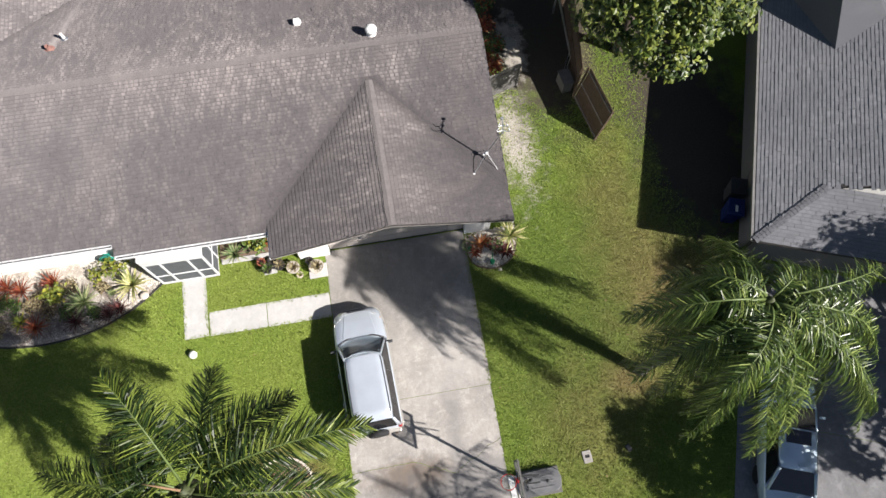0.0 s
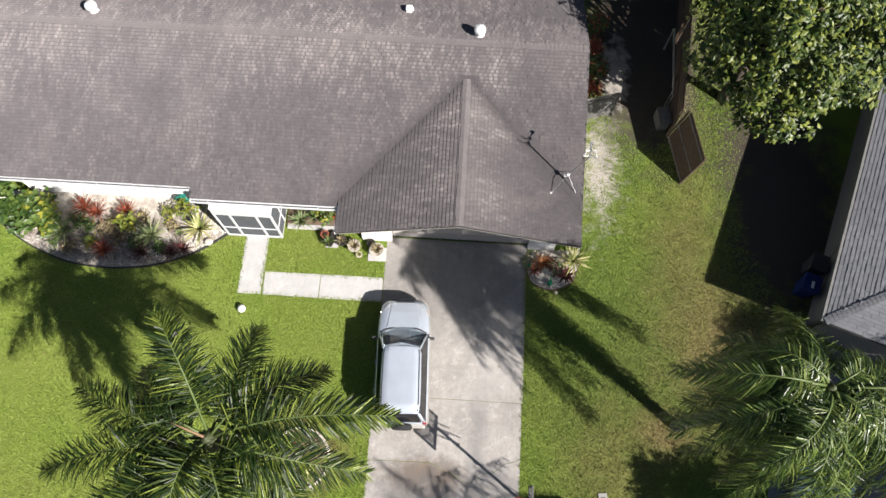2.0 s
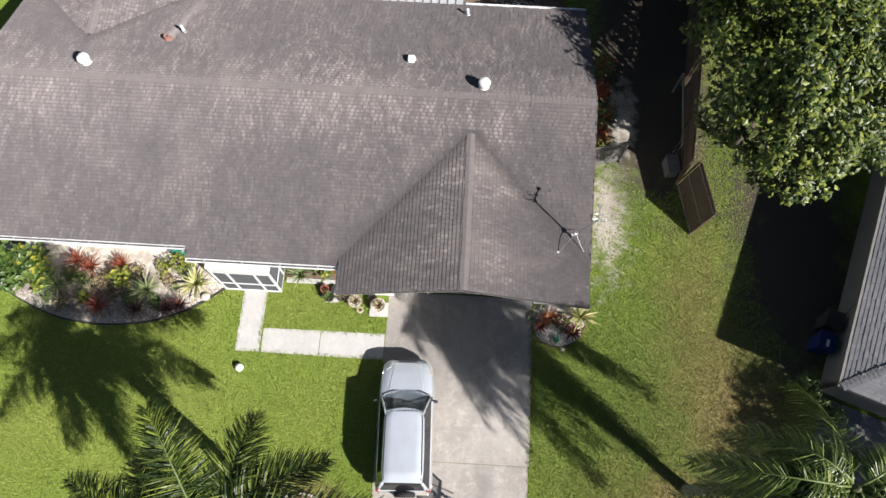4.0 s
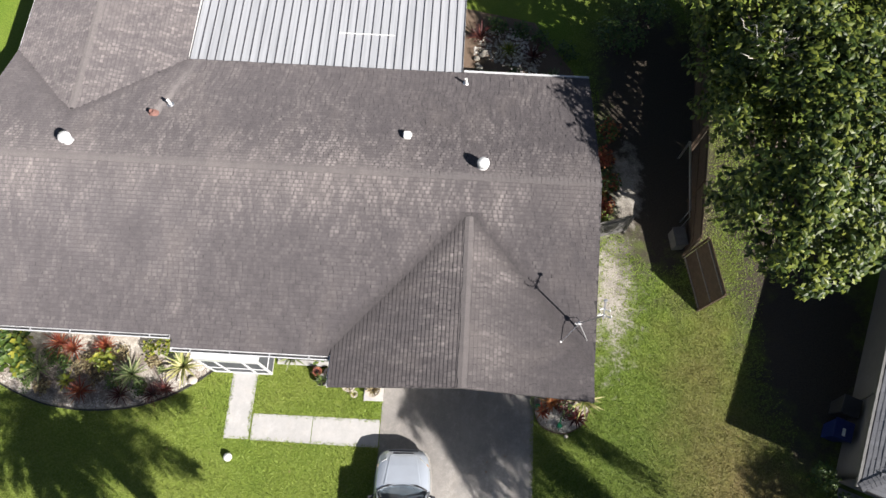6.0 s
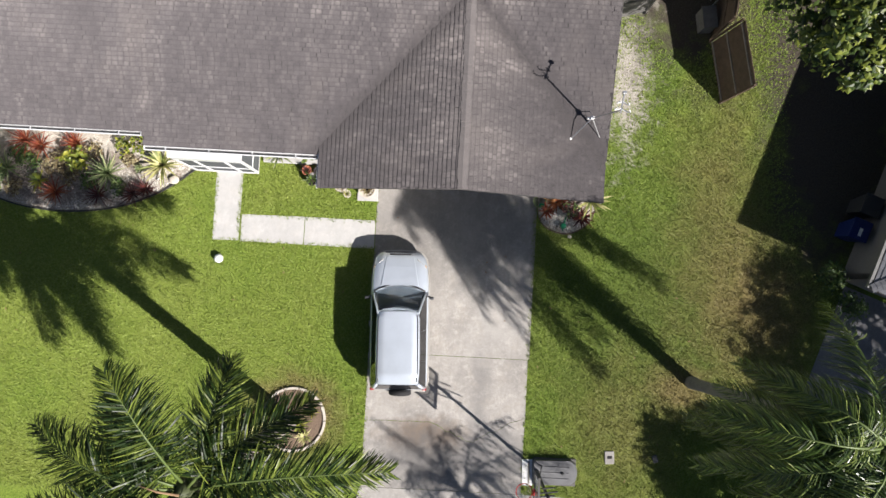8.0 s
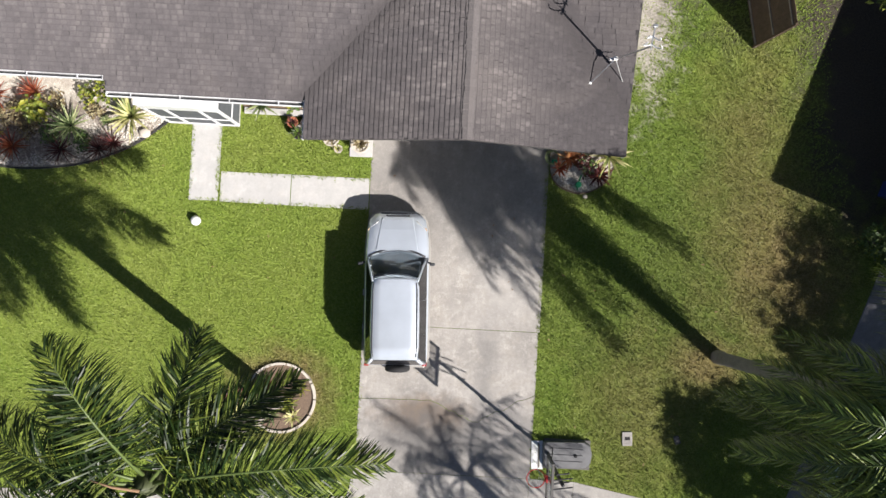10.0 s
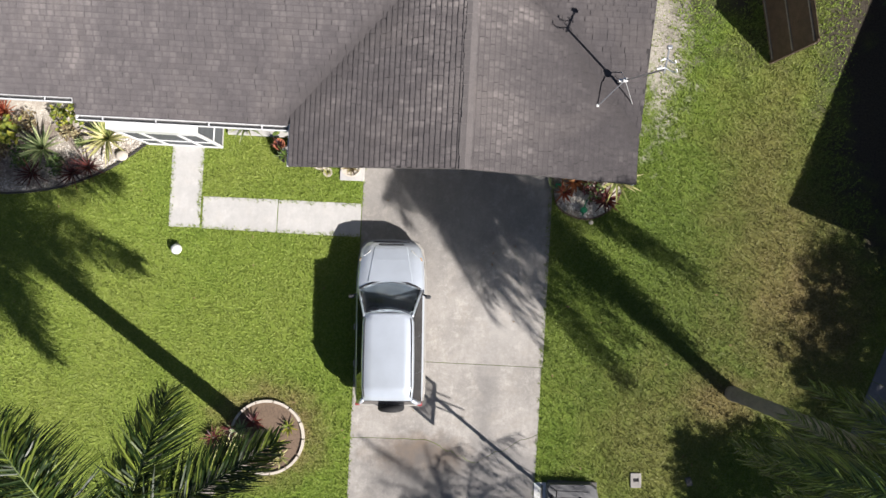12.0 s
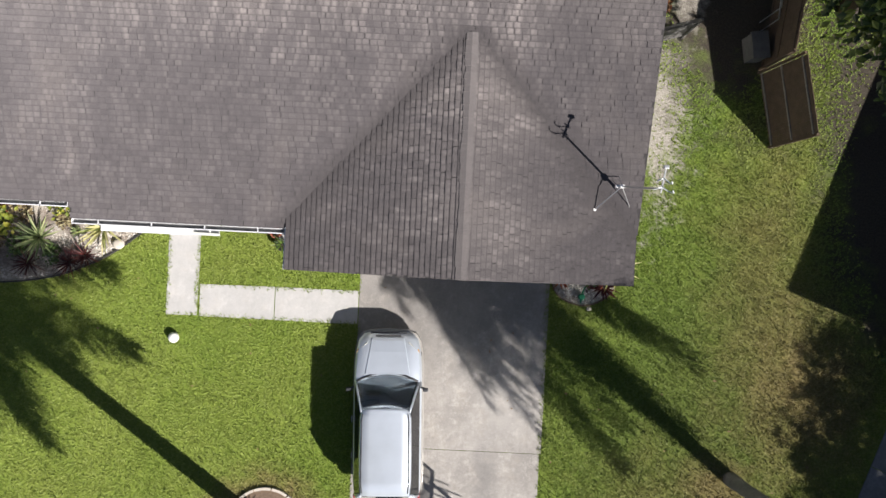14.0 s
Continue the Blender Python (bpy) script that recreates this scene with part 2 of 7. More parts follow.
def ground_material():
    """Lawn with dry, sandy and earthy places."""
    n = Nodes("lawn", 0.9, 0, 0.2)
    small = n.noise(19, 5, 0.75)
    c = lawn_tones(n, n.math("SUBTRACT", small, 0.06))
    sand = n.ramp(small, (0.3, (0.20, 0.18, 0.14)), (0.5, (0.37, 0.345, 0.30)), (0.7, (0.49, 0.465, 0.41)))
    c = n.mix(n.math("MULTIPLY", n.patch(7.9, 5.2, 0.75, 2.3, 0.5, 2.2, 2.3), 1.0), c, sand)
    soil = n.ramp(small, (0.3, (0.036, 0.030, 0.023)), (0.7, (0.095, 0.080, 0.062)))
    # soil, plus the deep shade of side yard and wall strip, put into colour
    c = n.mix(n.patch(9.7, 11.8, 2.6, 6.6, 0.25, 0.6, 1.2), c, soil)
    c = n.mix(n.patch(14.9, 3.9, 2.4, 5.2, 0.35, 0.7, 1.2), c, soil)
    c = n.mix(n.patch(13.2, 9.0, 2.3, 4.6, 0.4, 0.7, 1.2), c, soil)
    c = n.mix(n.patch(8.6, 9.3, 0.45, 1.3, 0.5, 1.8, 2.6), c, sand)
    n.bump(small, 0.7, 0.05)
    return n.colour(c)


M_LAWN = ground_material()


def blade_material():
    n = Nodes("grass_blades", 0.6, 0, 0.35)
    f = n.math("ADD", n.math("MULTIPLY", n.noise(40, 4, 0.8), 0.36), n.math("ADD", n.math("MULTIPLY", n.noise(6.5, 6, 0.78), 0.50), n.math("MULTIPLY", n.island(), 0.22)))
    return n.colour(lawn_tones(n, f))


M_BLADE = blade_material()


def concrete(name, base, stain, warm, mottle=1.0):
    n = Nodes(name, 0.85, 0, 0.3)
    d = tuple(v * 0.52 for v in base)
    c = n.mix(n.ramp(n.noise(0.8, 7, 0.72), (0.40, 0.0), (0.64, 0.6 * mottle)), base, d)
    c = n.mix(n.ramp(n.noise(2.3, 7, 0.8), (0.52, 0.0), (0.66, 0.75 * mottle)), c, tuple(min(0.8, v * 1.38) for v in base))
    c = n.mix(n.ramp(n.noise(14, 5, 0.75), (0.52, 0.0), (0.70, 0.45 * mottle)), c, tuple(min(0.8, v * 1.3) for v in base))
    c = n.mix(n.ramp(n.noise(2.2, 5, 0.7), (0.5, 0.0), (0.75, stain)), c, warm)
    c = n.mix(n.ramp(n.noise(6, 7, 0.75), (0.45, 0.0), (0.70, 0.40 * mottle)), c, d)
    c = n.mix(n.ramp(n.noise(9, 6, 0.8, stretch=(1.0, 0.16, 1.0)), (0.48, 0.0), (0.72, 0.35 * mottle)), c, tuple(v * 0.6 for v in base))
    c = n.mix(n.ramp(n.noise(90, 2, 0.6), (0.3, 0.25), (0.6, 0.0)), c, d)
    n.bump(n.noise(70, 3), 0.3, 0.004)
    return n, c


def driveway_material():
    n, c = concrete("driveway_concrete", (0.42, 0.396, 0.364), 0.5, (0.36, 0.32, 0.265))
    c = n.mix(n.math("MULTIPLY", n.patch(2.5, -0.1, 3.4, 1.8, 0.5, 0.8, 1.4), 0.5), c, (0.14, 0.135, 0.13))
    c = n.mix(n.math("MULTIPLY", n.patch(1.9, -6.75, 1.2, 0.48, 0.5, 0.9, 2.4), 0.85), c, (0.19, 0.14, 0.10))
    # dark marks by the hoop: stains, with dappled palm shade painted in
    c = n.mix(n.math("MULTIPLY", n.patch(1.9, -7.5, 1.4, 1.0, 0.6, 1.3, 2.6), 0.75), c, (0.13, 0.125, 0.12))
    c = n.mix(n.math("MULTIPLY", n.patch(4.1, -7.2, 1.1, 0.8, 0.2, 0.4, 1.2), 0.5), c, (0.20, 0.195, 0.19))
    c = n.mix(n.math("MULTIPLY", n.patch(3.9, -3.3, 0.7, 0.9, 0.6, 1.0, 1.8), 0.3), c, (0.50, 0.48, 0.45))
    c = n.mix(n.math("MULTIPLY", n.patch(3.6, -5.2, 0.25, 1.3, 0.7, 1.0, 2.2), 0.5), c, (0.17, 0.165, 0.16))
    return n.colour(c)


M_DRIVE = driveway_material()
_n, _c = concrete("walk_concrete", (0.50, 0.492, 0.475), 0.3, (0.52, 0.48, 0.42), 0.45)
M_WALK = _n.colour(_c)
_n, _c = concrete("old_concrete", (0.42, 0.40, 0.37), 0.4, (0.3, 0.27, 0.22))
M_PAVE = _n.colour(_c)
_n, _c = concrete("neighbour_concrete", (0.22, 0.22, 0.225), 0.4, (0.22, 0.21, 0.2))
M_NB_DRIVE = _n.colour(_c)
_n, _c = concrete("asphalt_road", (0.055, 0.055, 0.057), 0.3, (0.08, 0.078, 0.075))
M_ROAD = _n.colour(_c)

M_WHITE = plain("white_paint", (0.78, 0.78, 0.76), 0.45, vary=0.10, scale=3)
M_DOOR = plain("tan_door_paint", (0.47, 0.43, 0.40), 0.5, vary=0.12, scale=3)
M_STUCCO = plain("white_stucco", (0.74, 0.73, 0.70), 0.85, vary=0.12, scale=2, bump=0.5)
M_NB_WALL = plain("taupe_stucco", (0.19, 0.18, 0.172), 0.85, vary=0.15, scale=2, bump=0.5)
M_ALU = plain("white_aluminium", (0.72, 0.73, 0.74), 0.35, 0.0, 0.5, vary=0.12, scale=2, bump=0)
M_TROUGH = plain("gutter_trough", (0.16, 0.16, 0.155), 0.7, vary=0.4, scale=4)
M_GALV = plain("galvanised_steel", (0.62, 0.63, 0.64), 0.38, 0.9, 0.5, vary=0.12, scale=8)
M_DARKMETAL = plain("dark_metal", (0.035, 0.036, 0.04), 0.45, 0.6, 0.5, vary=0.3, scale=8)
M_BLACK = plain("black_plastic", (0.045, 0.046, 0.05), 0.42, 0, 0.5, vary=0.3, scale=3)
M_FADED = plain("faded_plastic", (0.125, 0.127, 0.13), 0.5, vary=0.3, scale=4)
M_RUBBER = plain("rubber", (0.02, 0.02, 0.021), 0.8, vary=0.3)
M_RED = plain("red_plastic", (0.62, 0.03, 0.03), 0.4, vary=0.2)
M_TERRA = plain("terracotta", (0.42, 0.15, 0.085), 0.85, vary=0.3, scale=7, bump=0.4)
M_RUST = plain("rusted_collar", (0.27, 0.145, 0.12), 0.8, vary=0.35, scale=9)
M_POT_DARK = plain("dark_glazed_pot", (0.05, 0.045, 0.045), 0.4, vary=0.3)
M_POT_PALE = plain("pale_stone_pot", (0.55, 0.5, 0.43), 0.85, vary=0.25, scale=7, bump=0.4)
M_GREEN = plain("green_plastic", (0.01, 0.19, 0.085), 0.4, vary=0.3)
M_TEAL = plain("teal_plastic", (0.02, 0.26, 0.2), 0.4, vary=0.3)
M_BLUE = plain("blue_plastic", (0.012, 0.026, 0.13), 0.4, vary=0.25)
M_FENCE = plain("weathered_board", (0.10, 0.068, 0.045), 0.9, vary=0.45, scale=5, bump=0.5)
M_FENCE_GREY = plain("grey_board", (0.135, 0.13, 0.122), 0.9, vary=0.4, scale=5, bump=0.5)
M_RAIL = plain("pale_rail", (0.26, 0.235, 0.205), 0.9, vary=0.35, scale=5, bump=0.4)
M_MULCH = plain("bark_mulch", (0.19, 0.135, 0.095), 0.95, vary=0.6, scale=30, bump=0.9)
M_SOIL = plain("potting_soil", (0.05, 0.038, 0.027), 0.95, vary=0.5, scale=30, bump=0.8)
M_EDGE = plain("dark_edging", (0.045, 0.042, 0.04), 0.7, vary=0.3)
M_TRUNK = plain("palm_trunk", (0.25, 0.225, 0.195), 0.9, vary=0.35, scale=4, bump=0.5)
M_BARK = plain("tree_bark", (0.12, 0.095, 0.075), 0.95, vary=0.45, scale=6, bump=0.8)
M_SHAFT = plain("palm_crownshaft", (0.07, 0.085, 0.035), 0.6, vary=0.3, scale=4)
M_SPATHE = plain("pale_spathe", (0.62, 0.58, 0.50), 0.7, vary=0.2, scale=5)
M_DEADFROND = plain("dry_frond", (0.27, 0.17, 0.095), 0.8, vary=0.3, scale=5)


def gravel_material():
    n = Nodes("shell_gravel", 0.85, 0, 0.35)
    r = n.ramp(n.island(), (0.0, (0.30, 0.27, 0.23)), (0.3, (0.57, 0.525, 0.455)), (0.75, (0.74, 0.705, 0.635)), (1.0, (0.82, 0.80, 0.76)))
    r = n.mix(n.ramp(n.noise(1.6, 5, 0.65), (0.46, 0.0), (0.66, 0.75)), r, (0.22, 0.165, 0.125))
    # west part darker: brown mulch plus the palm's shade, both in the stone colour
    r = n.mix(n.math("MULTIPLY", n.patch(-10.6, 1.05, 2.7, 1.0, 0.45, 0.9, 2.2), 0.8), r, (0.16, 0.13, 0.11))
    return n.colour(r)


M_GRAVEL = gravel_material()
_n = Nodes("gravel_bed", 0.9)
_k = _n.cells(42)
_c = _n.ramp(_n.noise(40, 3, 0.7), (0.3, (0.36, 0.325, 0.27)), (0.7, (0.70, 0.665, 0.59)))
_c = _n.mix(_n.ramp(_n.noise(1.6, 5, 0.65), (0.46, 0.0), (0.66, 0.75)), _c, (0.20, 0.15, 0.115))
# same west part of the sheet: mulch tone with palm shade mixed in
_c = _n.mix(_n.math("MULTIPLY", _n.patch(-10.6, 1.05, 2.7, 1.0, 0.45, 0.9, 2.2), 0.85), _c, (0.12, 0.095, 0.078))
_n.bump(_k.outputs["Distance"], 0.8, 0.02)
M_BED = _n.colour(_c)


def leaf_material(name, dark, mid, light, rough=0.45, spec=0.5, through_light=0.0):
    n = Nodes(name, rough, 0, spec)
    c = n.ramp(n.island(), (0.0, dark), (0.5, mid), (1.0, light))
    c = n.mix(n.ramp(n.noise(1.1, 3), (0.4, 0.0), (0.7, 0.4)), c, dark)
    if through_light:
        tr = n.t.nodes.new("ShaderNodeBsdfTranslucent")
        mx = n.t.nodes.new("ShaderNodeMixShader")
        mx.inputs[0].default_value = through_light
        n.put(tr.inputs["Color"], c)
        n.t.links.new(n.b.outputs[0], mx.inputs[1]), n.t.links.new(tr.outputs[0], mx.inputs[2])
        n.t.links.new(mx.outputs[0], n.t.nodes["Material Output"].inputs["Surface"])
    return n.colour(c)


M_FROND_L = leaf_material("palm_leaflets", (0.009, 0.020, 0.004), (0.018, 0.038, 0.006), (0.19, 0.235, 0.038), 0.42, 0.27, 0.04)
M_FROND_R = leaf_material("plume_leaflets", (0.014, 0.030, 0.006), (0.055, 0.098, 0.015), (0.27, 0.33, 0.08), 0.36, 0.5, 0.10)
M_RACHIS = plain("palm_rachis", (0.10, 0.14, 0.04), 0.45, vary=0.25)
M_TREE_LEAF = leaf_material("broad_leaves", (0.014, 0.030, 0.006), (0.055, 0.088, 0.012), (0.22, 0.25, 0.040), 0.45, 0.4, 0.12)
M_YUCCA = leaf_material("striped_leaf", (0.14, 0.19, 0.05), (0.46, 0.45, 0.17), (0.68, 0.62, 0.33), 0.5, 0.4, 0.15)
M_AGAVE = leaf_material("grey_green_leaf", (0.07, 0.12, 0.04), (0.20, 0.26, 0.11), (0.48, 0.50, 0.26), 0.5, 0.4, 0.15)
M_REDLEAF = leaf_material("red_leaf", (0.11, 0.022, 0.014), (0.27, 0.055, 0.028), (0.40, 0.16, 0.07), 0.5, 0.4, 0.2)
M_WINE = leaf_material("wine_leaf", (0.03, 0.010, 0.012), (0.085, 0.02, 0.02), (0.16, 0.045, 0.03), 0.5, 0.4, 0.15)
M_CROTON = leaf_material("yellow_green_leaf", (0.085, 0.13, 0.018), (0.20, 0.235, 0.03), (0.38, 0.36, 0.05), 0.45, 0.5, 0.2)
M_ORANGE = leaf_material("orange_leaf", (0.14, 0.04, 0.015), (0.27, 0.09, 0.035), (0.38, 0.22, 0.09), 0.5, 0.4, 0.2)
M_DRYLEAF = leaf_material("dry_mixed_leaf", (0.10, 0.07, 0.04), (0.24, 0.19, 0.10), (0.42, 0.38, 0.22), 0.6, 0.3, 0.15)
M_SHRUB = leaf_material("shrub_leaf", (0.03, 0.065, 0.012), (0.07, 0.125, 0.025), (0.14, 0.2, 0.04), 0.45, 0.5, 0.15)


def paint(name, c, metal=0.55):
    n = Nodes(name, 0.28, metal, 0.5)
    n.b.inputs["Coat Weight"].default_value = 0.6
    n.b.inputs["Coat Roughness"].default_value = 0.08
    return n.colour(n.mix(n.ramp(n.noise(2.5, 4), (0.35, 0.0), (0.7, 0.5)), c, tuple(v * 0.86 for v in c)))


M_SILVER = paint("silver_paint", (0.58, 0.635, 0.695), 0.4)
M_SKYBLUE = paint("pale_blue_paint", (0.55, 0.66, 0.75), 0.2)
M_CHAMP = paint("champagne_trim", (0.47, 0.445, 0.40), 0.35)


def glass(name, c, rough=0.03, through_it=0.3):
    n = Nodes(name, rough, 0, 0.6)
    n.b.inputs["Transmission Weight"].default_value = through_it
    return n.colour(c)


M_GLASS = glass("car_glass", (0.20, 0.235, 0.26), 0.03, 0.985)
M_TINT = plain("tinted_glass", (0.012, 0.013, 0.016), 0.06, 0, 0.6, vary=0.2, bump=0)
M_LAMPGLASS = plain("lamp_glass", (0.6, 0.6, 0.58), 0.1, 0.2, 0.6, bump=0)
M_AMBER = plain("amber_lens", (0.55, 0.36, 0.20), 0.2, bump=0)
M_TAIL = plain("red_lens", (0.32, 0.02, 0.022), 0.2, bump=0)
M_DASH = plain("beige_dashboard", (0.40, 0.42, 0.37), 0.7)
M_SEAT = plain("grey_upholstery", (0.06, 0.06, 0.06), 0.9)


def mesh_screen():
    """Dark insect mesh stretched in a white frame."""
    return plain("insect_screen", (0.10, 0.108, 0.118), 0.7, vary=0.3, scale=3, bump=0)


M_SCREEN = mesh_screen()
M_CLEAR = glass("clear_board", (0.55, 0.58, 0.6), 0.1)
M_CLEAR.node_tree.nodes["Principled BSDF"].inputs["Alpha"].default_value = 0.35


def metal_roof():
    n = Nodes("white_metal_roof", 0.5, 0, 0.45)
    c = n.mix(n.ramp(n.noise(1.0, 5, 0.6, stretch=(9, 0.3, 1)), (0.40, 0.0), (0.7, 0.8)), (0.46, 0.475, 0.49), (0.31, 0.325, 0.34))
    c = n.mix(n.ramp(n.noise(9, 5, 0.7), (0.5, 0.0), (0.75, 0.4)), c, (0.36, 0.37, 0.38))
    return n.colour(c)


M_METALROOF = metal_roof()
# dark ribs: the thin shade line beside each is put into this colour
M_SEAM = plain("roof_seam", (0.10, 0.10, 0.105), 0.6, 0.3, vary=0.4, scale=5)

# ---------------------------------------------------------------- shape helpers
def mesh_of(bm, name, material, smooth=False):
    me = bpy.data.meshes.new(name)
    bmesh.ops.recalc_face_normals(bm, faces=bm.faces)
    bm.to_mesh(me)
    bm.free()
    me.materials.append(material)
    if smooth:
        me.shade_smooth()
    return me


def raw_mesh(name, verts, faces, material):
    me = bpy.data.meshes.new(name)
    me.from_pydata(verts, [], faces)
    me.materials.append(material)
    return me


def part(name, bm, material, parent, label="", smooth=False):
    ob = new(name, mesh_of(bm, name, material, smooth))
    ob.parent = parent
    return tagged(ob, label)


def thing(name, label, category, at=(0, 0, 0), rz=0.0, group="", kind=""):
    ob = new(name)
    ob.matrix_basis = pose(*at, 0, 0, rz)
    return tagged(ob, label, category, group, kind)


def single(name, bm, material, label, category, at=(0, 0, 0), rz=0.0, group="", kind="", smooth=False):
    ob = new(name, mesh_of(bm, name, material, smooth))
    ob.matrix_basis = pose(*at, 0, 0, rz)
    return tagged(ob, label, category, group, kind)


def box(bm, c, s, bevel=0.0, m=None):
    """A box with its middle at c and full sizes s."""
    mm = Matrix.Translation(c) @ Matrix.Diagonal((*s, 1))
    if m:
        mm = m @ mm
    made = bmesh.ops.create_cube(bm, size=1, matrix=mm)["verts"]
    if bevel:
        es = list({e for v in made for e in v.link_edges})
        bmesh.ops.bevel(bm, geom=es, offset=bevel, segments=2, affect="EDGES", profile=0.5)
    return bm


def boxes(*list_of, bevel=0.0):
    bm = bmesh.new()
    for c, s in list_of:
        box(bm, c, s, bevel)
    return bm


def span(a, b, bevel=0.0):
    """A box between two corners."""
    return boxes(([(p + q) / 2 for p, q in zip(a, b)], [abs(p - q) for p, q in zip(a, b)]), bevel=bevel)


def tube(bm, pts, radii, n=8, caps=True):
    """A tube along pts with a radius at each."""
    pts = [Vector(p) for p in pts]
    rings = []
    for i, p in enumerate(pts):
        d = (pts[min(i + 1, len(pts) - 1)] - pts[max(i - 1, 0)]).normalized()
        a = d.cross(Vector((0, 0, 1)) if abs(d.z) < 0.95 else Vector((1, 0, 0))).normalized()
        b = d.cross(a)
        r = radii[i] if hasattr(radii, "__len__") else radii
        rings.append([bm.verts.new(p + (a * math.cos(k * math.tau / n) + b * math.sin(k * math.tau / n)) * r) for k in range(n)])
    for q, w in zip(rings, rings[1:]):
        for k in range(n):
            bm.faces.new((q[k], q[(k + 1) % n], w[(k + 1) % n], w[k]))
    if caps:
        bm.faces.new(rings[0]), bm.faces.new(rings[-1])
    return bm


def lathe(bm, profile, n=16, c=(0, 0, 0)):
    """A turned body from (radius, height) pairs."""
    rings = [[bm.verts.new((c[0] + r * math.cos(k * math.tau / n), c[1] + r * math.sin(k * math.tau / n), c[2] + z)) for k in range(n)] for r, z in profile]
    for q, w in zip(rings, rings[1:]):
        for k in range(n):
            bm.faces.new((q[k], q[(k + 1) % n], w[(k + 1) % n], w[k]))
    bm.faces.new(rings[0]), bm.faces.new(rings[-1])
    return bm


def slab(top, depth):
    """A plate whose upper face is the polygon top, depth thick straight down."""
    bm = bmesh.new()
    up = [bm.verts.new(p) for p in top]
    lo = [bm.verts.new((p[0], p[1], p[2] - depth)) for p in top]
    bm.faces.new(up), bm.faces.new(lo[::-1])
    for i in range(len(top)):
        j = (i + 1) % len(top)
        bm.faces.new((up[i], lo[i], lo[j], up[j]))
    return bm


def loft(bm, rings, closed=True, caps=True):
    vs = [[bm.verts.new(p) for p in r] for r in rings]
    n = len(vs[0])
    for q, w in zip(vs, vs[1:]):
        for k in range(n if closed else n - 1):
            bm.faces.new((q[k], q[(k + 1) % n], w[(k + 1) % n], w[k]))
    if caps and closed:
        bm.faces.new(vs[0]), bm.faces.new(vs[-1])
    return bm


rnd = random.Random(7)


def jit(a):
    return rnd.uniform(-a, a)

# ---------------------------------------------------------------- ground, drive and walks
bm = bmesh.new()
bmesh.ops.create_grid(bm, x_segments=24, y_segments=24, size=900)
ground = single("ground", bm, M_LAWN, "wide level lawn and soil reaching the horizon", "lawn", kind="structure")

drive = thing("driveway", "stained grey concrete driveway leading to the garage", "driveway", kind="structure")


def ragged(a, b, n, amp):
    """Points from a to b, both kept, that wander a little sideways in y."""
    out = []
    for i in range(n + 1):
        f = i / n
        out.append((a[0] + (b[0] - a[0]) * f, a[1] + (b[1] - a[1]) * f + (rnd.uniform(-amp, amp) if 0 < i < n else 0)))
    return out


DX0, DX1 = -0.05, 5.10
crack = [(DX0, -6.36)] + ragged((0.6, -6.33), (2.0, -6.31), 5, 0.02) + ragged((2.15, -6.36), (3.44, -6.88), 9, 0.07) + ragged((3.6, -6.74), (5.06, -6.02), 9, 0.06)
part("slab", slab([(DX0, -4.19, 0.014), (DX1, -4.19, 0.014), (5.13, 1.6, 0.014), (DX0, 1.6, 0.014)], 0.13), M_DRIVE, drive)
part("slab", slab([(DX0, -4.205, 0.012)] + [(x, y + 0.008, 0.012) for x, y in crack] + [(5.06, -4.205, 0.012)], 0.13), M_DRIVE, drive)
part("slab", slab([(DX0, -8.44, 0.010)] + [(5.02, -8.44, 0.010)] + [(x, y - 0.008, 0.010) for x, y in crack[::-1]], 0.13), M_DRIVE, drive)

walkway = thing("front_walk", "pale concrete front walk with grassy joints", "path", kind="structure")
part("paving_slab", slab([(-5.29, -0.87, 0.014), (-4.45, -0.85, 0.014), (-4.43, 1.36, 0.014), (-5.29, 1.36, 0.014)], 0.1), M_WALK, walkway)
part("paving_slab", slab([(-4.39, -0.87, 0.016), (-2.36, -0.88, 0.016), (-2.36, 0.02, 0.016), (-4.39, 0.0, 0.016)], 0.1), M_WALK, walkway)
part("paving_slab", slab([(-2.335, -0.88, 0.014), (-0.075, -0.89, 0.014), (-0.075, 0.02, 0.014), (-2.335, 0.02, 0.014)], 0.1), M_WALK, walkway)

pave = thing("pavement", "pale concrete pavement along the street", "pavement", kind="structure")
edge_s = [(-30, -9.55), (-6, -9.42), (-1.2, -9.28), (-0.25, -9.2), (-0.1, -8.45), (5.0, -8.45), (6.3, -8.47), (8.4, -8.86), (9.8, -9.12), (14, -9.4), (40, -9.4)]
for (xa, ya), (xb, yb) in zip(edge_s, edge_s[1:]):
    part("paving_slab", slab([(xa + 0.006, -10.4, 0.02), (xb - 0.006, -10.4, 0.02), (xb - 0.006, yb, 0.02), (xa + 0.006, ya, 0.02)], 0.1), M_PAVE, pave)
road = single("road", slab([(-120, -19, -0.02), (120, -19, -0.02), (120, -12, -0.02), (-120, -12, -0.02)], 0.05), M_ROAD, "dark asphalt street", "road", kind="structure")
road.location.z = 0.03
kerb = single("kerb", span((-120, -12, 0), (120, -11.84, 0.12), 0.02), M_PAVE, "concrete kerb beside the street", "kerb", kind="structure")

# neighbour's drive, turned with the neighbour's house
NU, NV = Vector((0.342, 0.940, 0)), Vector((0.940, -0.342, 0))
NC = Vector((14.36, -1.40, 0))


def nb(u, v, z=0.0):
    """A place by the neighbour's house: u along its west eave, v across."""
    p = NC + NU * u + NV * v
    return (p.x, p.y, z)


nbd = thing("neighbour_driveway", "grey concrete driveway of the neighbouring house", "driveway", kind="structure")
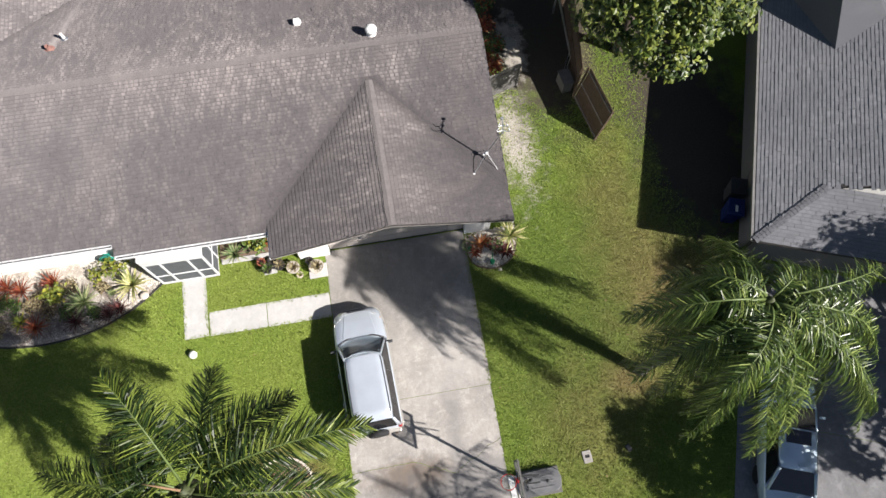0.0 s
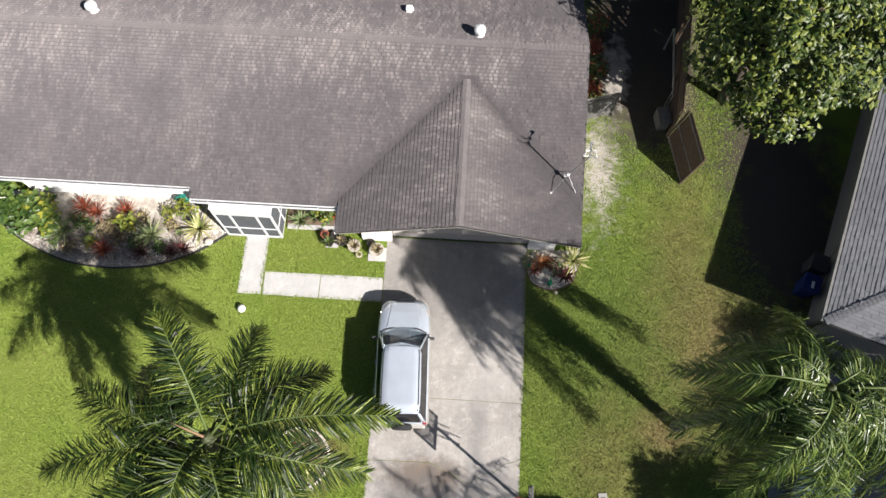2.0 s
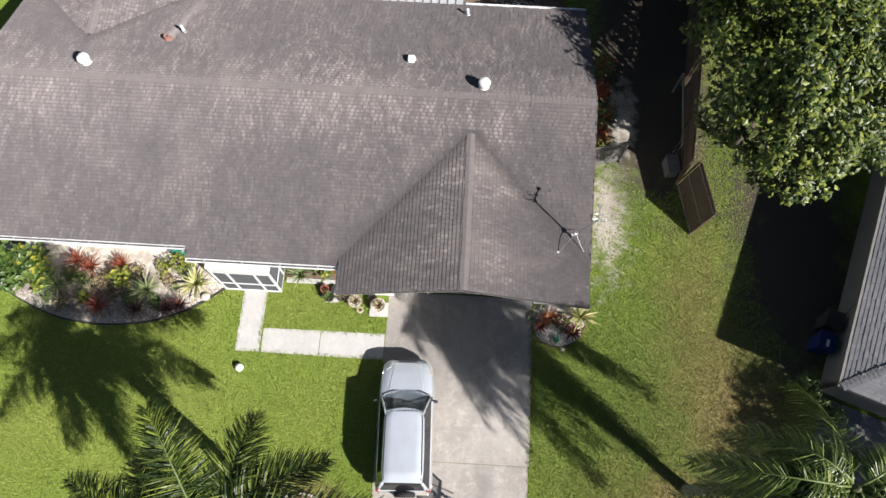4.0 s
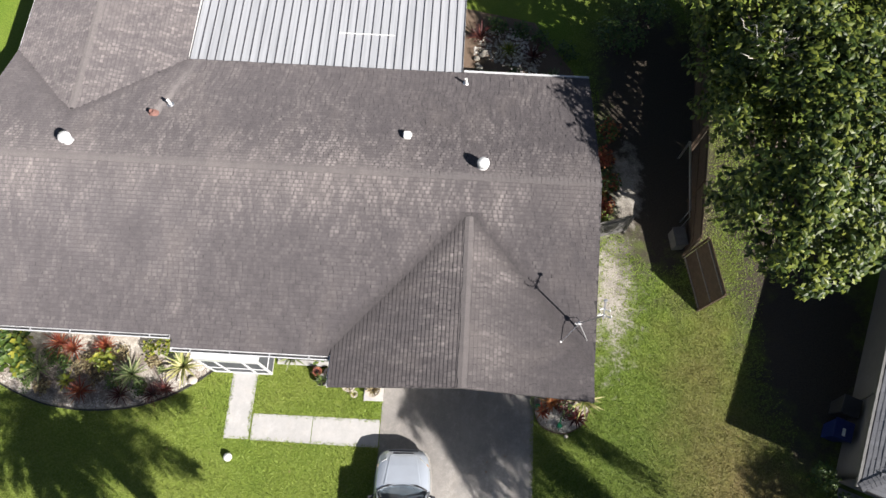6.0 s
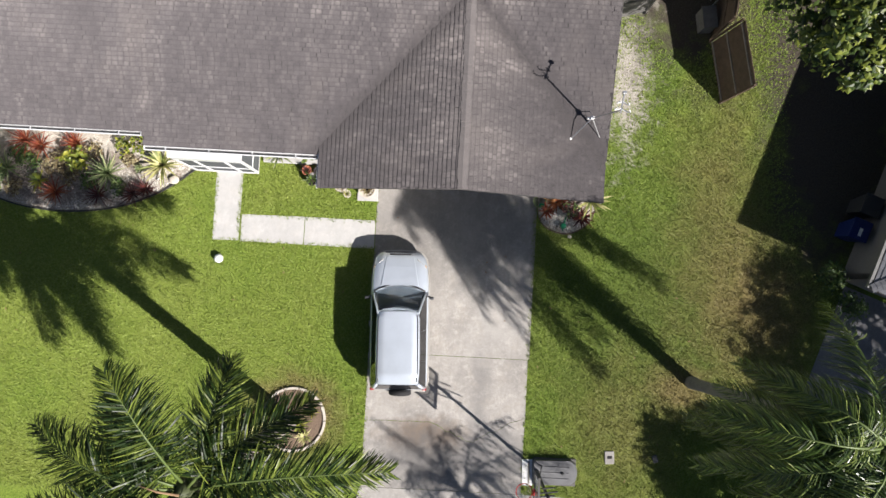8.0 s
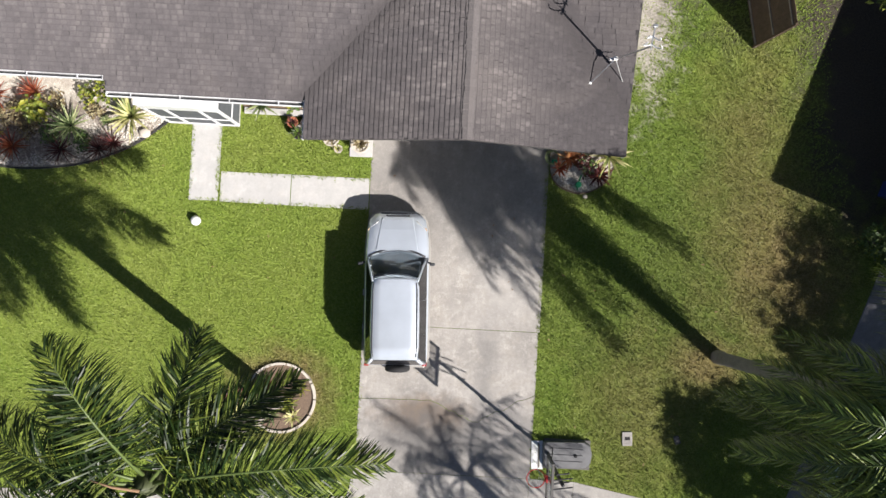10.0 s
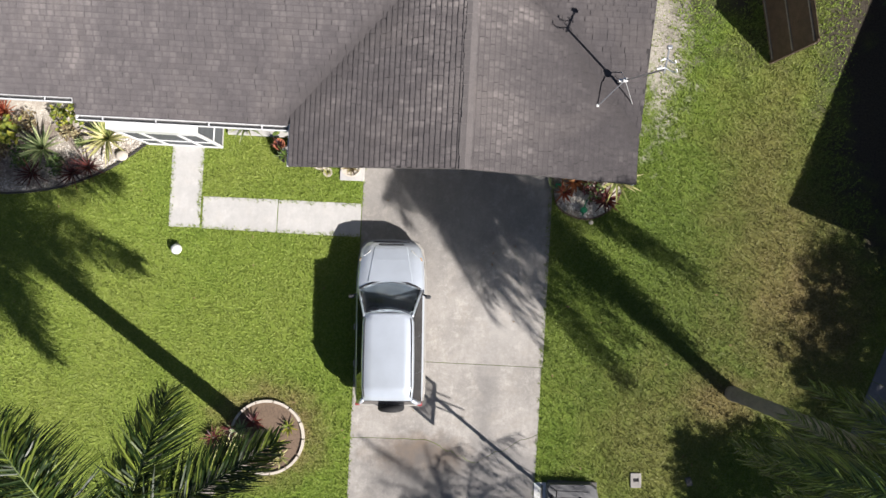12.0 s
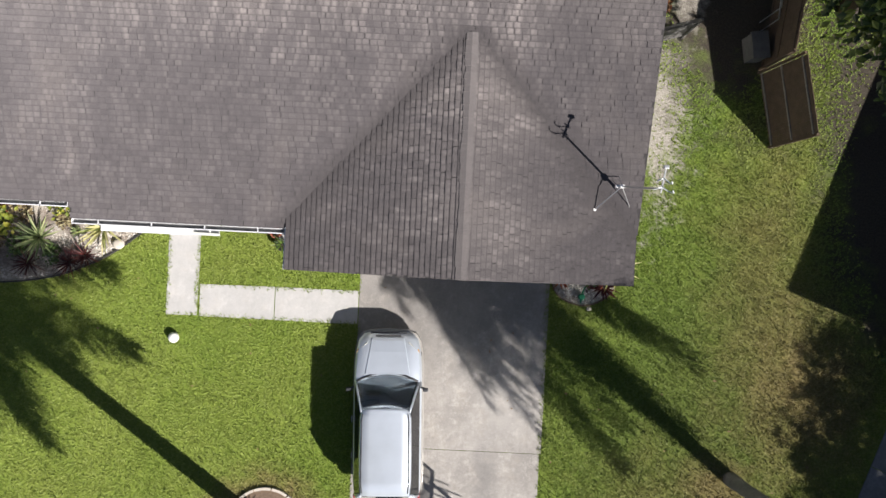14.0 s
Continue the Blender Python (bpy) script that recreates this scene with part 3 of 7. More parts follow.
for ua, ub in ((-2.6, 0.4), (-5.4, -2.62), (-8.6, -5.42)):
    part("slab", slab([nb(ua, 0.75, 0.025), nb(ua, 7.2, 0.025), nb(ub, 7.2, 0.025), nb(ub, 0.75, 0.025)], 0.1), M_NB_DRIVE, nbd)

# ---------------------------------------------------------------- roofs
TAB, COURSE = 0.168, 0.127


def tab_field(origin, along, up, width, length, keep, TAB=TAB, curl=0.024):
    """All shingle tabs of one slope as vertex and face lists. keep takes x, y of a tab's middle."""
    rng = np.random.default_rng(int(abs(origin[0] * 100 + origin[1] * 10)) + 5)
    o, a, u = np.array(origin), np.array(along), np.array(up)
    nrm = np.cross(a, u)
    nrm = nrm if nrm[2] > 0 else -nrm
    nc, na = int(length / COURSE), int(width / TAB) + 2
    c, i = np.meshgrid(np.arange(nc), np.arange(-1, na), indexing="ij")
    c, i = c.ravel(), i.ravel()
    a0 = i * TAB + rng.uniform(0, TAB, nc)[c] + rng.uniform(-0.008, 0.008, len(c))
    mid = o + np.outer(a0 + TAB / 2, a) + np.outer((c + 0.5) * COURSE, u)
    ok = keep(mid[:, 0], mid[:, 1]) & (a0 > -0.16) & (a0 + TAB < width + 0.16)
    a0, c = a0[ok], c[ok]
    h = rng.uniform(0.014, curl, len(c))
    al, ar = np.maximum(a0, 0), np.minimum(a0 + TAB - 0.002, width)
    s0 = c * COURSE + rng.uniform(-0.004, 0.004, len(c))
    s1 = (c + 1) * COURSE + 0.02
    P = lambda x, s, z: o + np.outer(x, a) + np.outer(s, u) + np.outer(z, nrm)
    z0 = np.full(len(c), -0.004)
    V = np.stack([P(al, s0, z0), P(ar, s0, z0), P(al, s0, h), P(ar, s0, h), P(al, s1, h * 0.3), P(ar, s1, h * 0.3)], 1)
    return V, nrm


def field_mesh(name, V, material):
    verts = V.reshape(-1, 3).tolist()
    faces = []
    for k in range(0, len(verts), 6):
        faces += [(k, k + 1, k + 3, k + 2), (k + 2, k + 3, k + 5, k + 4), (k, k + 2, k + 4), (k + 1, k + 5, k + 3)]
    return tab_uv(raw_mesh(name, verts, faces, material))


def tab_uv(me):
    """Every tab of six corners gets its own unit square: across, then up the slope."""
    layer = me.uv_layers.new(name="tab")
    idx = np.empty(len(me.loops), np.int32)
    me.loops.foreach_get("vertex_index", idx)
    idx %= 6
    layer.data.foreach_set("uv", np.stack([idx % 2, idx // 4], 1).astype(np.float32).ravel())
    return me


def shingles(parent, origin, along, up, width, length, keep, material, tab=TAB, curl=0.024):
    V, _ = tab_field(origin, along, up, width, length, keep, tab, curl)
    ob = new("shingles", field_mesh("shingles", V, material))
    ob.parent = parent
    return tagged(ob, kind="stuff")


def ridge_caps(parent, a, b, slope_a, slope_b, material=None):
    """Overlapping bent caps along the ridge from a to b; the slopes are the falls to both sides."""
    a, b = Vector(a), Vector(b)
    d = (b - a).normalized()
    side = d.cross(Vector((0, 0, 1))).normalized()
    n = int((b - a).length / 0.14)
    verts, faces = [], []
    for i in range(n):
        p, q = a + d * 0.14 * i, a + d * (0.14 * i + 0.17)
        w = 0.128 + jit(0.016)
        k = len(verts)
        for e, z in ((p, 0.030), (q, 0.016)):
            for s, f in ((-w, slope_b * w), (0, 0), (w, slope_a * w)):
                verts.append(e + side * s + Vector((0, 0, z - f + 0.004)))
        verts += [verts[k] - Vector((0, 0, 0.02)), verts[k + 1] - Vector((0, 0, 0.02)), verts[k + 2] - Vector((0, 0, 0.02))]
        faces += [(k, k + 1, k + 4, k + 3), (k + 1, k + 2, k + 5, k + 4), (k + 6, k + 7, k + 1, k), (k + 7, k + 8, k + 2, k + 1)]
    ob = new("ridge_cap", raw_mesh("ridge_cap", verts, faces, material or M_RIDGE))
    ob.parent = parent
    return tagged(ob, "pale weathered ridge caps", kind="stuff")


# main house: ridge along x, a garage gable to the south, a wing to the north-west
XW, XE = -14.15, 6.65
RY, RZ = 7.20, 4.39
SF = 0.288          # front slope
SN = 0.335          # rear slope
EY1, EY2, XSTEP = 1.57, 1.95, -6.55
NEY = 12.12
GX, GZ, GY0, GHW, SG = 2.545, 4.07, 0.62, 4.07, 0.3026
WX, WHW, SW = -11.02, 3.10, 0.32
WZ = RZ - SN * (NEY - RY) + SW * WHW
WY1 = 20.0


def z_front(y):
    return RZ - SF * (RY - y)


def z_rear(y):
    return RZ - SN * (y - RY)


def z_garage(x):
    return GZ - SG * abs(x - GX)


house = thing("house", "single-storey white stucco house with a brown-grey shingle roof", "house")
front = part("roof", slab([(XW, RY, RZ), (XW, EY2, z_front(EY2)), (XSTEP, EY2, z_front(EY2)), (XSTEP, EY1, z_front(EY1)), (-1.2, EY1, z_front(EY1)), (-1.2, EY2, z_front(EY2)), (XE, EY2, z_front(EY2)), (XE, RY, RZ)], 0.14), M_DECK, house)
rear = part("roof", slab([(XW, RY, RZ), (XE, RY, RZ), (XE, NEY, z_rear(NEY)), (XW, NEY, z_rear(NEY))], 0.14), M_DECK, house)
gw = part("roof", slab([(GX, GY0, GZ), (GX, 5.9, GZ), (GX - GHW, 3.0, z_garage(GX - GHW)), (GX - GHW, GY0, z_garage(GX - GHW))], 0.14), M_DECK, house)
ge = part("roof", slab([(GX, GY0, GZ), (GX + GHW, GY0, z_garage(GX + GHW)), (GX + GHW, 3.0, z_garage(GX + GHW)), (GX, 5.9, GZ)], 0.14), M_DECK, house)
ZWE = WZ - SW * WHW
ww = part("roof", slab([(WX, 9.2, WZ), (WX, WY1, WZ), (WX - WHW, WY1, ZWE), (WX - WHW, 12.0, ZWE)], 0.14), M_DECK, house)
we = part("roof", slab([(WX, 9.2, WZ), (WX + WHW, 12.0, ZWE), (WX + WHW, WY1, ZWE), (WX, WY1, WZ)], 0.14), M_DECK, house)


def unit(x, y, z):
    v = Vector((x, y, z)).normalized()
    return (v.x, v.y, v.z)


def keep_front(x, y):
    gab = (np.abs(x - GX) < GHW) & (y > GY0) & (z_front(y) < GZ - SG * np.abs(x - GX) - 0.04)
    low = np.where(x > XSTEP, EY1, EY2)
    return (y > low) & (y < RY - 0.03) & (x < XE) & (x > XW) & ~gab & ((x < -1.4) | (y > GY0 + 1.0))


def keep_rear(x, y):
    wing = (np.abs(x - WX) < WHW) & (z_rear(y) < WZ - SW * np.abs(x - WX) - 0.01)
    return (y > RY + 0.03) & (y < NEY) & ~wing


def keep_garage(x, y):
    return (GZ - SG * np.abs(x - GX) > RZ - SF * (RY - y) - 0.05) | (y < EY1)


def keep_wing(x, y):
    return (WZ - SW * np.abs(x - WX) > RZ - SN * (y - RY) - 0.02) | (y > NEY)


def hyp(s):
    return math.sqrt(1 + s * s)


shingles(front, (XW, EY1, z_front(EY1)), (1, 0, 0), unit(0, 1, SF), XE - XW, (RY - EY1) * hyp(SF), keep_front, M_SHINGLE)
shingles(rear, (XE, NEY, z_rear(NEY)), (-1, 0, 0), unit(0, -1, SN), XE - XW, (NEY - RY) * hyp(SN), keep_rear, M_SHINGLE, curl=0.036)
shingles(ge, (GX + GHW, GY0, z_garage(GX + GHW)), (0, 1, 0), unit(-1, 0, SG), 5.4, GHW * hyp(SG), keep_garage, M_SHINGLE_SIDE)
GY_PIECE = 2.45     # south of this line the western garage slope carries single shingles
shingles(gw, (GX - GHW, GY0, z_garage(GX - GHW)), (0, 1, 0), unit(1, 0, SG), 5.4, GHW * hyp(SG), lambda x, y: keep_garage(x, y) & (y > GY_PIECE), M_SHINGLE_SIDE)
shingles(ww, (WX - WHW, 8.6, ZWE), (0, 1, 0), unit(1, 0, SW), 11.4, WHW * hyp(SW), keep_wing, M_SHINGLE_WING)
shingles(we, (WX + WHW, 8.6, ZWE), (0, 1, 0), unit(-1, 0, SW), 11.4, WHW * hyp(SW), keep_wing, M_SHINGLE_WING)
ridge_caps(front, (XW, RY, RZ), (XE, RY, RZ), SF, SN)
ridge_caps(gw, (GX, GY0, GZ), (GX, 5.95, GZ), SG, SG)
ridge_caps(ww, (WX, 9.3, WZ), (WX, WY1, WZ), SW, SW)

# walls, with the garage door and the screened entry
WALL_Y, GAR_Y, GXL, GXR = 2.65, 1.45, -0.95, 6.12
for a, b in (((-13.6, WALL_Y, 0), (-12.9, WALL_Y + 0.2, 2.95)), ((-12.0, WALL_Y, 0), (-5.95, WALL_Y + 0.2, 2.95)), ((-12.9, WALL_Y, 0), (-12.0, WALL_Y + 0.2, 0.7)),
             ((-12.9, WALL_Y, 2.2), (-12.0, WALL_Y + 0.2, 2.95)), ((-5.95, WALL_Y, 2.15), (-3.9, WALL_Y + 0.2, 2.95)), ((-3.9, WALL_Y, 0), (GXL, WALL_Y + 0.2, 2.95)),
             ((GXL, GAR_Y + 0.2, 0), (GXL + 0.2, WALL_Y, 2.9)), ((GXL, GAR_Y, 0), (0.14, GAR_Y + 0.2, 2.8)), ((5.16, GAR_Y, 0), (GXR, GAR_Y + 0.2, 2.8)), ((0.14, GAR_Y, 2.15), (5.16, GAR_Y + 0.2, 2.8)),
             ((GXR - 0.2, GAR_Y + 0.2, 0), (GXR, 11.5, 2.75)), ((-13.6, 11.3, 0), (GXR - 0.2, 11.5, 2.75)), ((-13.6, WALL_Y + 0.2, 0), (-13.4, 11.3, 2.9))):
    part("wall", span(a, b), M_STUCCO, house)
bm = bmesh.new()
gv = [(GXL, 2.8), (GXR, 2.8), (GXR, z_garage(GXR) - 0.16), (GX, GZ - 0.16), (GXL, z_garage(GXL) - 0.16)]
loft(bm, [[(x, y, z) for x, z in gv] for y in (GAR_Y, GAR_Y + 0.15)])
part("gable_wall", bm, M_STUCCO, house)
for xs in (XW + 0.5, XE - 0.55):
    bm = bmesh.new()
    loft(bm, [[(x, y, z) for y, z in ((WALL_Y, 2.75), (11.5, 2.75), (11.5, z_rear(11.5) - 0.15), (RY, RZ - 0.15), (WALL_Y, z_front(WALL_Y) - 0.15))] for x in (xs, xs + 0.12)])
    part("gable_wall", bm, M_STUCCO, house)

# garage door of four ribbed panels with a dark seal
door = part("garage_door", boxes(((2.65, GAR_Y + 0.24, 1.08), (5.0, 0.03, 2.12))), M_DOOR, house, "tan sectional garage door, closed")
for k in range(4):
    for i in range(8):
        part("door_panel", boxes(((0.46 + 0.625 * i, GAR_Y + 0.215, 0.30 + 0.53 * k), (0.57, 0.03, 0.47)), bevel=0.01), M_DOOR, door)
part("door_seal", boxes(((2.65, GAR_Y + 0.21, 0.045), (5.0, 0.05, 0.03))), M_RUBBER, door, "black rubber bottom seal")
for x, y, z in ((1.45, 0.80, 3.15), (1.78, 0.86, 3.22)):
    bm = bmesh.new()
    box(bm, (x, y + 0.05, z + 0.12), (0.08, 0.08, 0.26), 0.015)
    lathe(bm, [(0.05, -0.14), (0.085, -0.03), (0.05, 0.03)], 10, (x, y - 0.03, z))
    part("floodlight", bm, M_BLACK, house, "small black floodlight under the gable")

# barge boards and fascias
def board(a, b, h=0.17, t=0.03, name="fascia", m=None):
    """An upright board from a to b, its upper edge along them."""
    a, b = Vector(a), Vector(b)
    d = (b - a).normalized()
    s = d.cross(Vector((0, 0, 1))).normalized() * t / 2
    bm = bmesh.new()
    dz = Vector((0, 0, h))
    loft(bm, [[e + s, e - s, e - s - dz, e + s - dz] for e in (a, b)])
    return part(name, bm, m or M_WHITE, house)


board((GX - GHW, GY0 + 0.03, z_garage(GX - GHW) - 0.1), (GX, GY0 + 0.03, GZ - 0.1), h=0.11, name="barge_board", m=M_DOOR)
board((GX, GY0 + 0.03, GZ - 0.1), (GX + GHW, GY0 + 0.03, z_garage(GX + GHW) - 0.1), h=0.11, name="barge_board", m=M_DOOR)
board((GX - GHW - 0.016, GY0, z_garage(GX - GHW) - 0.01), (GX - GHW - 0.016, 1.6, z_garage(GX - GHW) - 0.01))
board((GX + GHW - 0.03, GY0, z_garage(GX + GHW) - 0.12), (GX + GHW - 0.03, 2.9, z_garage(GX + GHW) - 0.12))
board((XE - 0.03, 2.9, z_front(2.9) - 0.12), (XE - 0.03, RY, RZ - 0.12), h=0.11, name="barge_board", m=M_DOOR)
board((XE - 0.03, RY, RZ - 0.12), (XE - 0.03, NEY, z_rear(NEY) - 0.12), h=0.11, name="barge_board", m=M_DOOR)
board((WX - WHW - 0.02, 12.0, ZWE - 0.0), (WX - WHW - 0.02, WY1, ZWE - 0.0))


def gutter(x0, x1, y, z, out=-1):
    """An open white gutter with hangers along x."""
    g = part("gutter", boxes(((0.5 * (x0 + x1), y + out * 0.115, z - 0.05), (x1 - x0, 0.014, 0.115)), ((0.5 * (x0 + x1), y + out * 0.011, z - 0.045), (x1 - x0, 0.012, 0.11)),
                             ((x0, y + out * 0.06, z - 0.05), (0.012, 0.11, 0.115)), ((x1, y + out * 0.06, z - 0.05), (0.012, 0.11, 0.115)), ((0.5 * (x0 + x1), y + out * 0.117, z + 0.006), (x1 - x0, 0.024, 0.008))), M_ALU, house, "white aluminium rain gutter")
    part("trough", boxes(((0.5 * (x0 + x1), y + out * 0.063, z - 0.092), (x1 - x0 - 0.02, 0.092, 0.012))), M_TROUGH, g, "dirty gutter trough")
    n = max(2, int((x1 - x0) / 1.15))
    for i in range(n):
        x = x0 + (i + 0.5) * (x1 - x0) / n
        part("hanger", boxes(((x, y + out * 0.063, z + 0.006), (0.028, 0.125, 0.008))), M_ALU, g)
    return g


gutter(XW + 0.05, XSTEP - 0.04, EY2, z_front(EY2) - 0.02)
gutter(XSTEP + 0.02, GX - GHW - 0.05, EY1, z_front(EY1) - 0.02)
gutter(2.14, XE - 0.02, NEY, z_rear(NEY) - 0.02, 1)

# window added in the west end of the front wall, for the dark recess there
w = part("window", boxes(((-12.45, WALL_Y + 0.12, 1.45), (0.86, 0.02, 1.46))), M_TINT, house, "dark window in a white frame")
part("window_frame", boxes(((-12.87, WALL_Y + 0.08, 1.45), (0.06, 0.10, 1.5)), ((-12.03, WALL_Y + 0.08, 1.45), (0.06, 0.10, 1.5)), ((-12.45, WALL_Y + 0.08, 1.45), (0.78, 0.06, 0.04)), ((-12.45, WALL_Y + 0.08, 0.73), (0.78, 0.10, 0.05)), ((-12.45, WALL_Y + 0.08, 2.17), (0.78, 0.10, 0.05))), M_WHITE, w)
part("post", span((-11.80, 2.5, 0), (-11.70, 2.62, 2.8), 0.01), M_WHITE, house, "white painted eave post")

# screened entry: white aluminium frame with dark mesh
entry = part("entry_enclosure", boxes(((-4.93, 2.0, 0.03), (2.0, 1.35, 0.06))), M_WALK, house, "white aluminium screened entry porch")
EX0, EX1, EYF, EZ = -5.92, -3.94, 1.36, 2.42
for x in (EX0, -5.38, -4.46, EX1):
    part("frame_post", span((x - 0.035, EYF - 0.035, 0.06), (x + 0.035, EYF + 0.035, EZ), 0.006), M_ALU, entry)
part("header", span((EX0 - 0.03, EYF - 0.04, 2.02), (EX1 + 0.03, EYF + 0.03, EZ + 0.06), 0.006), M_ALU, entry)
for z in (0.09, 0.82):
    part("cross_rail", span((EX0 + 0.03, EYF - 0.025, z - 0.035), (EX1 - 0.03, EYF + 0.025, z + 0.035), 0.004), M_ALU, entry)
part("roof_panel", slab([(EX0 - 0.04, EYF - 0.05, EZ + 0.085), (EX1 + 0.04, EYF - 0.05, EZ + 0.085), (EX1 + 0.04, 2.65, EZ + 0.14), (EX0 - 0.04, 2.65, EZ + 0.14)], 0.02), M_ALU, entry)
for xa, xb in ((EX0 + 0.04, -5.42), (-5.34, -4.50), (-4.42, EX1 - 0.04)):
    for za, zb in ((0.125, 0.785), (0.855, 2.02)):
        part("screen_panel", span((xa, EYF - 0.004, za), (xb, EYF + 0.004, zb)), M_SCREEN, entry, "dark insect screen")
for x in (EX0, EX1):
    for y in (2.0, 2.6):
        part("frame_post", span((x - 0.03, y - 0.03, 0.06), (x + 0.03, y + 0.03, EZ), 0.005), M_ALU, entry)
    part("cross_rail", span((x - 0.025, EYF + 0.03, 0.80), (x + 0.025, 2.6, 0.86), 0.004), M_ALU, entry)
    part("header", span((x - 0.03, EYF + 0.03, 2.1), (x + 0.03, 2.6, EZ), 0.004), M_ALU, entry)
    part("screen_panel", span((x - 0.004, EYF + 0.04, 0.09), (x + 0.004, 1.97, 2.1)), M_SCREEN, entry, "grey insect screen")
    part("screen_panel", span((x - 0.004, 2.03, 0.09), (x + 0.004, 2.57, 2.1)), M_SCREEN, entry, "grey insect screen")

# roof vents and pipes
def turbine(x, y, z):
    v = thing("roof_vent", "white domed turbine vent on the roof slope", "vent", (x, y, z), group="turbine vents")
    bm = bmesh.new()
    lathe(bm, [(0.20, -0.06), (0.17, 0.03), (0.13, 0.10), (0.13, 0.16)], 18)
    part("collar", bm, M_WHITE, v, smooth=True)
    bm = bmesh.new()
    lathe(bm, [(0.13, 0.16), (0.175, 0.20), (0.195, 0.27), (0.185, 0.34), (0.14, 0.40), (0.06, 0.43), (0.01, 0.435)], 20)
    d = part("dome", bm, M_WHITE, v, smooth=True)
    for k in range(20):
        a = k * math.tau / 20
        bm = bmesh.new()
        tube(bm, [(r * math.cos(a + s), r * math.sin(a + s), h) for r, h, s in ((0.178, 0.195, 0), (0.203, 0.27, 0.12), (0.192, 0.34, 0.22), (0.145, 0.405, 0.3))], 0.008, 4)
        part("fin", bm, M_ALU, d)
    return v


turbine(2.89, 7.62, z_rear(7.62))
turbine(-10.52, 7.78, z_rear(7.78))
bv = thing("box_vent", "small white square vent on the roof slope", "vent", (0.375, 8.78, z_rear(8.78)))
part("base", boxes(((0, 0, 0.0), (0.30, 0.30, 0.05)), bevel=0.01), M_WHITE, bv)
part("hood", boxes(((0, 0, 0.11), (0.23, 0.24, 0.17)), bevel=0.025), M_WHITE, bv)


def vent_pipe(x, y, m, cap, label, r=0.055, h=0.32):
    z = z_rear(y)
    v = thing("vent_pipe", label, "pipe", (x, y, z))
    bm = bmesh.new()
    lathe(bm, [(r * 2.6, -0.06), (r * 2.2, 0.03), (r * 1.2, 0.06), (r * 1.15, 0.10)], 14)
    part("flashing", bm, cap, v)
    bm = bmesh.new()
    lathe(bm, [(r, 0.05), (r, h), (r * 0.8, h), (r * 0.8, h - 0.06)], 14)
    part("pipe", bm, m, v)


vent_pipe(-8.22, 9.22, M_RUST, M_RUST, "short rust-red vent pipe on the roof", 0.08, 0.22)
vent_pipe(-7.78, 9.70, M_WHITE, M_GALV, "short white vent pipe on the roof")
vent_pipe(2.22, 11.55, M_WHITE, M_GALV, "thin white vent pipe near the rear eave", 0.05, 0.30)

# rear porch with a ribbed white metal roof
porch = thing("porch_roof", "white ribbed metal roof over the rear porch", "roof")
PX0, PX1, PY0, PY1 = -7.90, 2.09, 12.14, 18.2


def z_porch(y):
    return 2.69 - 0.03 * (y - PY0)


part("roof_sheet", slab([(PX0, PY0, z_porch(PY0)), (PX1, PY0, z_porch(PY0)), (PX1, PY1, z_porch(PY1)), (PX0, PY1, z_porch(PY1))], 0.05), M_METALROOF, porch)
n_rib = int((PX1 - PX0) / 0.305)
for i in range(n_rib + 1):
    x = PX0 + 0.02 + i * (PX1 - PX0 - 0.04) / n_rib
    bm = bmesh.new()
    w = 0.026
    loft(bm, [[(x - w / 2, y, z_porch(y)), (x - w / 3, y, z_porch(y) + 0.035), (x + w / 3, y, z_porch(y) + 0.035), (x + w / 2, y, z_porch(y))] for y in (PY0 + 0.01, PY1)])
    part("rib", bm, M_SEAM, porch, "dark folded seam")
part("edge_trim", span((PX0 - 0.12, PY0, 2.5), (PX0 - 0.005, PY1, 2.72), 0.01), M_WHITE, porch, "white edge gutter")
for x in (PX0 + 0.1, -2.9, PX1 - 0.1):
    part("post", span((x - 0.05, PY1 - 0.25, 0), (x + 0.05, PY1 - 0.15, z_porch(PY1) - 0.05)), M_WHITE, porch)
    part("bracket", span((x - 0.04, PY0 - 0.02, z_porch(PY0) - 0.16), (x + 0.04, PY0 + 0.1, z_porch(PY0) - 0.05)), M_WHITE, porch)
bm = bmesh.new()
tube(bm, [(-2.57, 13.63, z_porch(13.63) + 0.055), (-0.5, 13.63, z_porch(13.63) + 0.055)], 0.02, 8)
single("white_pipe", bm, M_WHITE, "thin white pipe lying on the metal roof", "pipe")

# ---------------------------------------------------------------- neighbour's house
nbh = thing("neighbour_house", "neighbouring house with a weathered grey shingle roof", "house")
NS, NEV, NRV = 0.35, 2.74, 5.6


def zn(v):
    return NEV + NS * v


H = 2.05
nwest = part("roof", slab([nb(0, 0, NEV), nb(H, H, zn(H)), nb(H, NRV, zn(NRV)), nb(15, NRV, zn(NRV)), nb(15, 0, NEV)], 0.14), M_DECK, nbh)
part("roof", slab([nb(H, NRV, zn(NRV)), nb(H, 2 * NRV - H, zn(H)), nb(0, 2 * NRV, NEV), nb(15, 2 * NRV, NEV), nb(15, NRV, zn(NRV))], 0.14), M_DECK, nbh)
nsouth = part("roof", slab([nb(0, 0, NEV), nb(0, 2 * NRV, NEV), nb(H, 2 * NRV - H, zn(H)), nb(H, H, zn(H))], 0.14), M_DECK, nbh)


def uv_of(x, y):
    return (x - NC.x) * NU.x + (y - NC.y) * NU.y, (x - NC.x) * NV.x + (y - NC.y) * NV.y


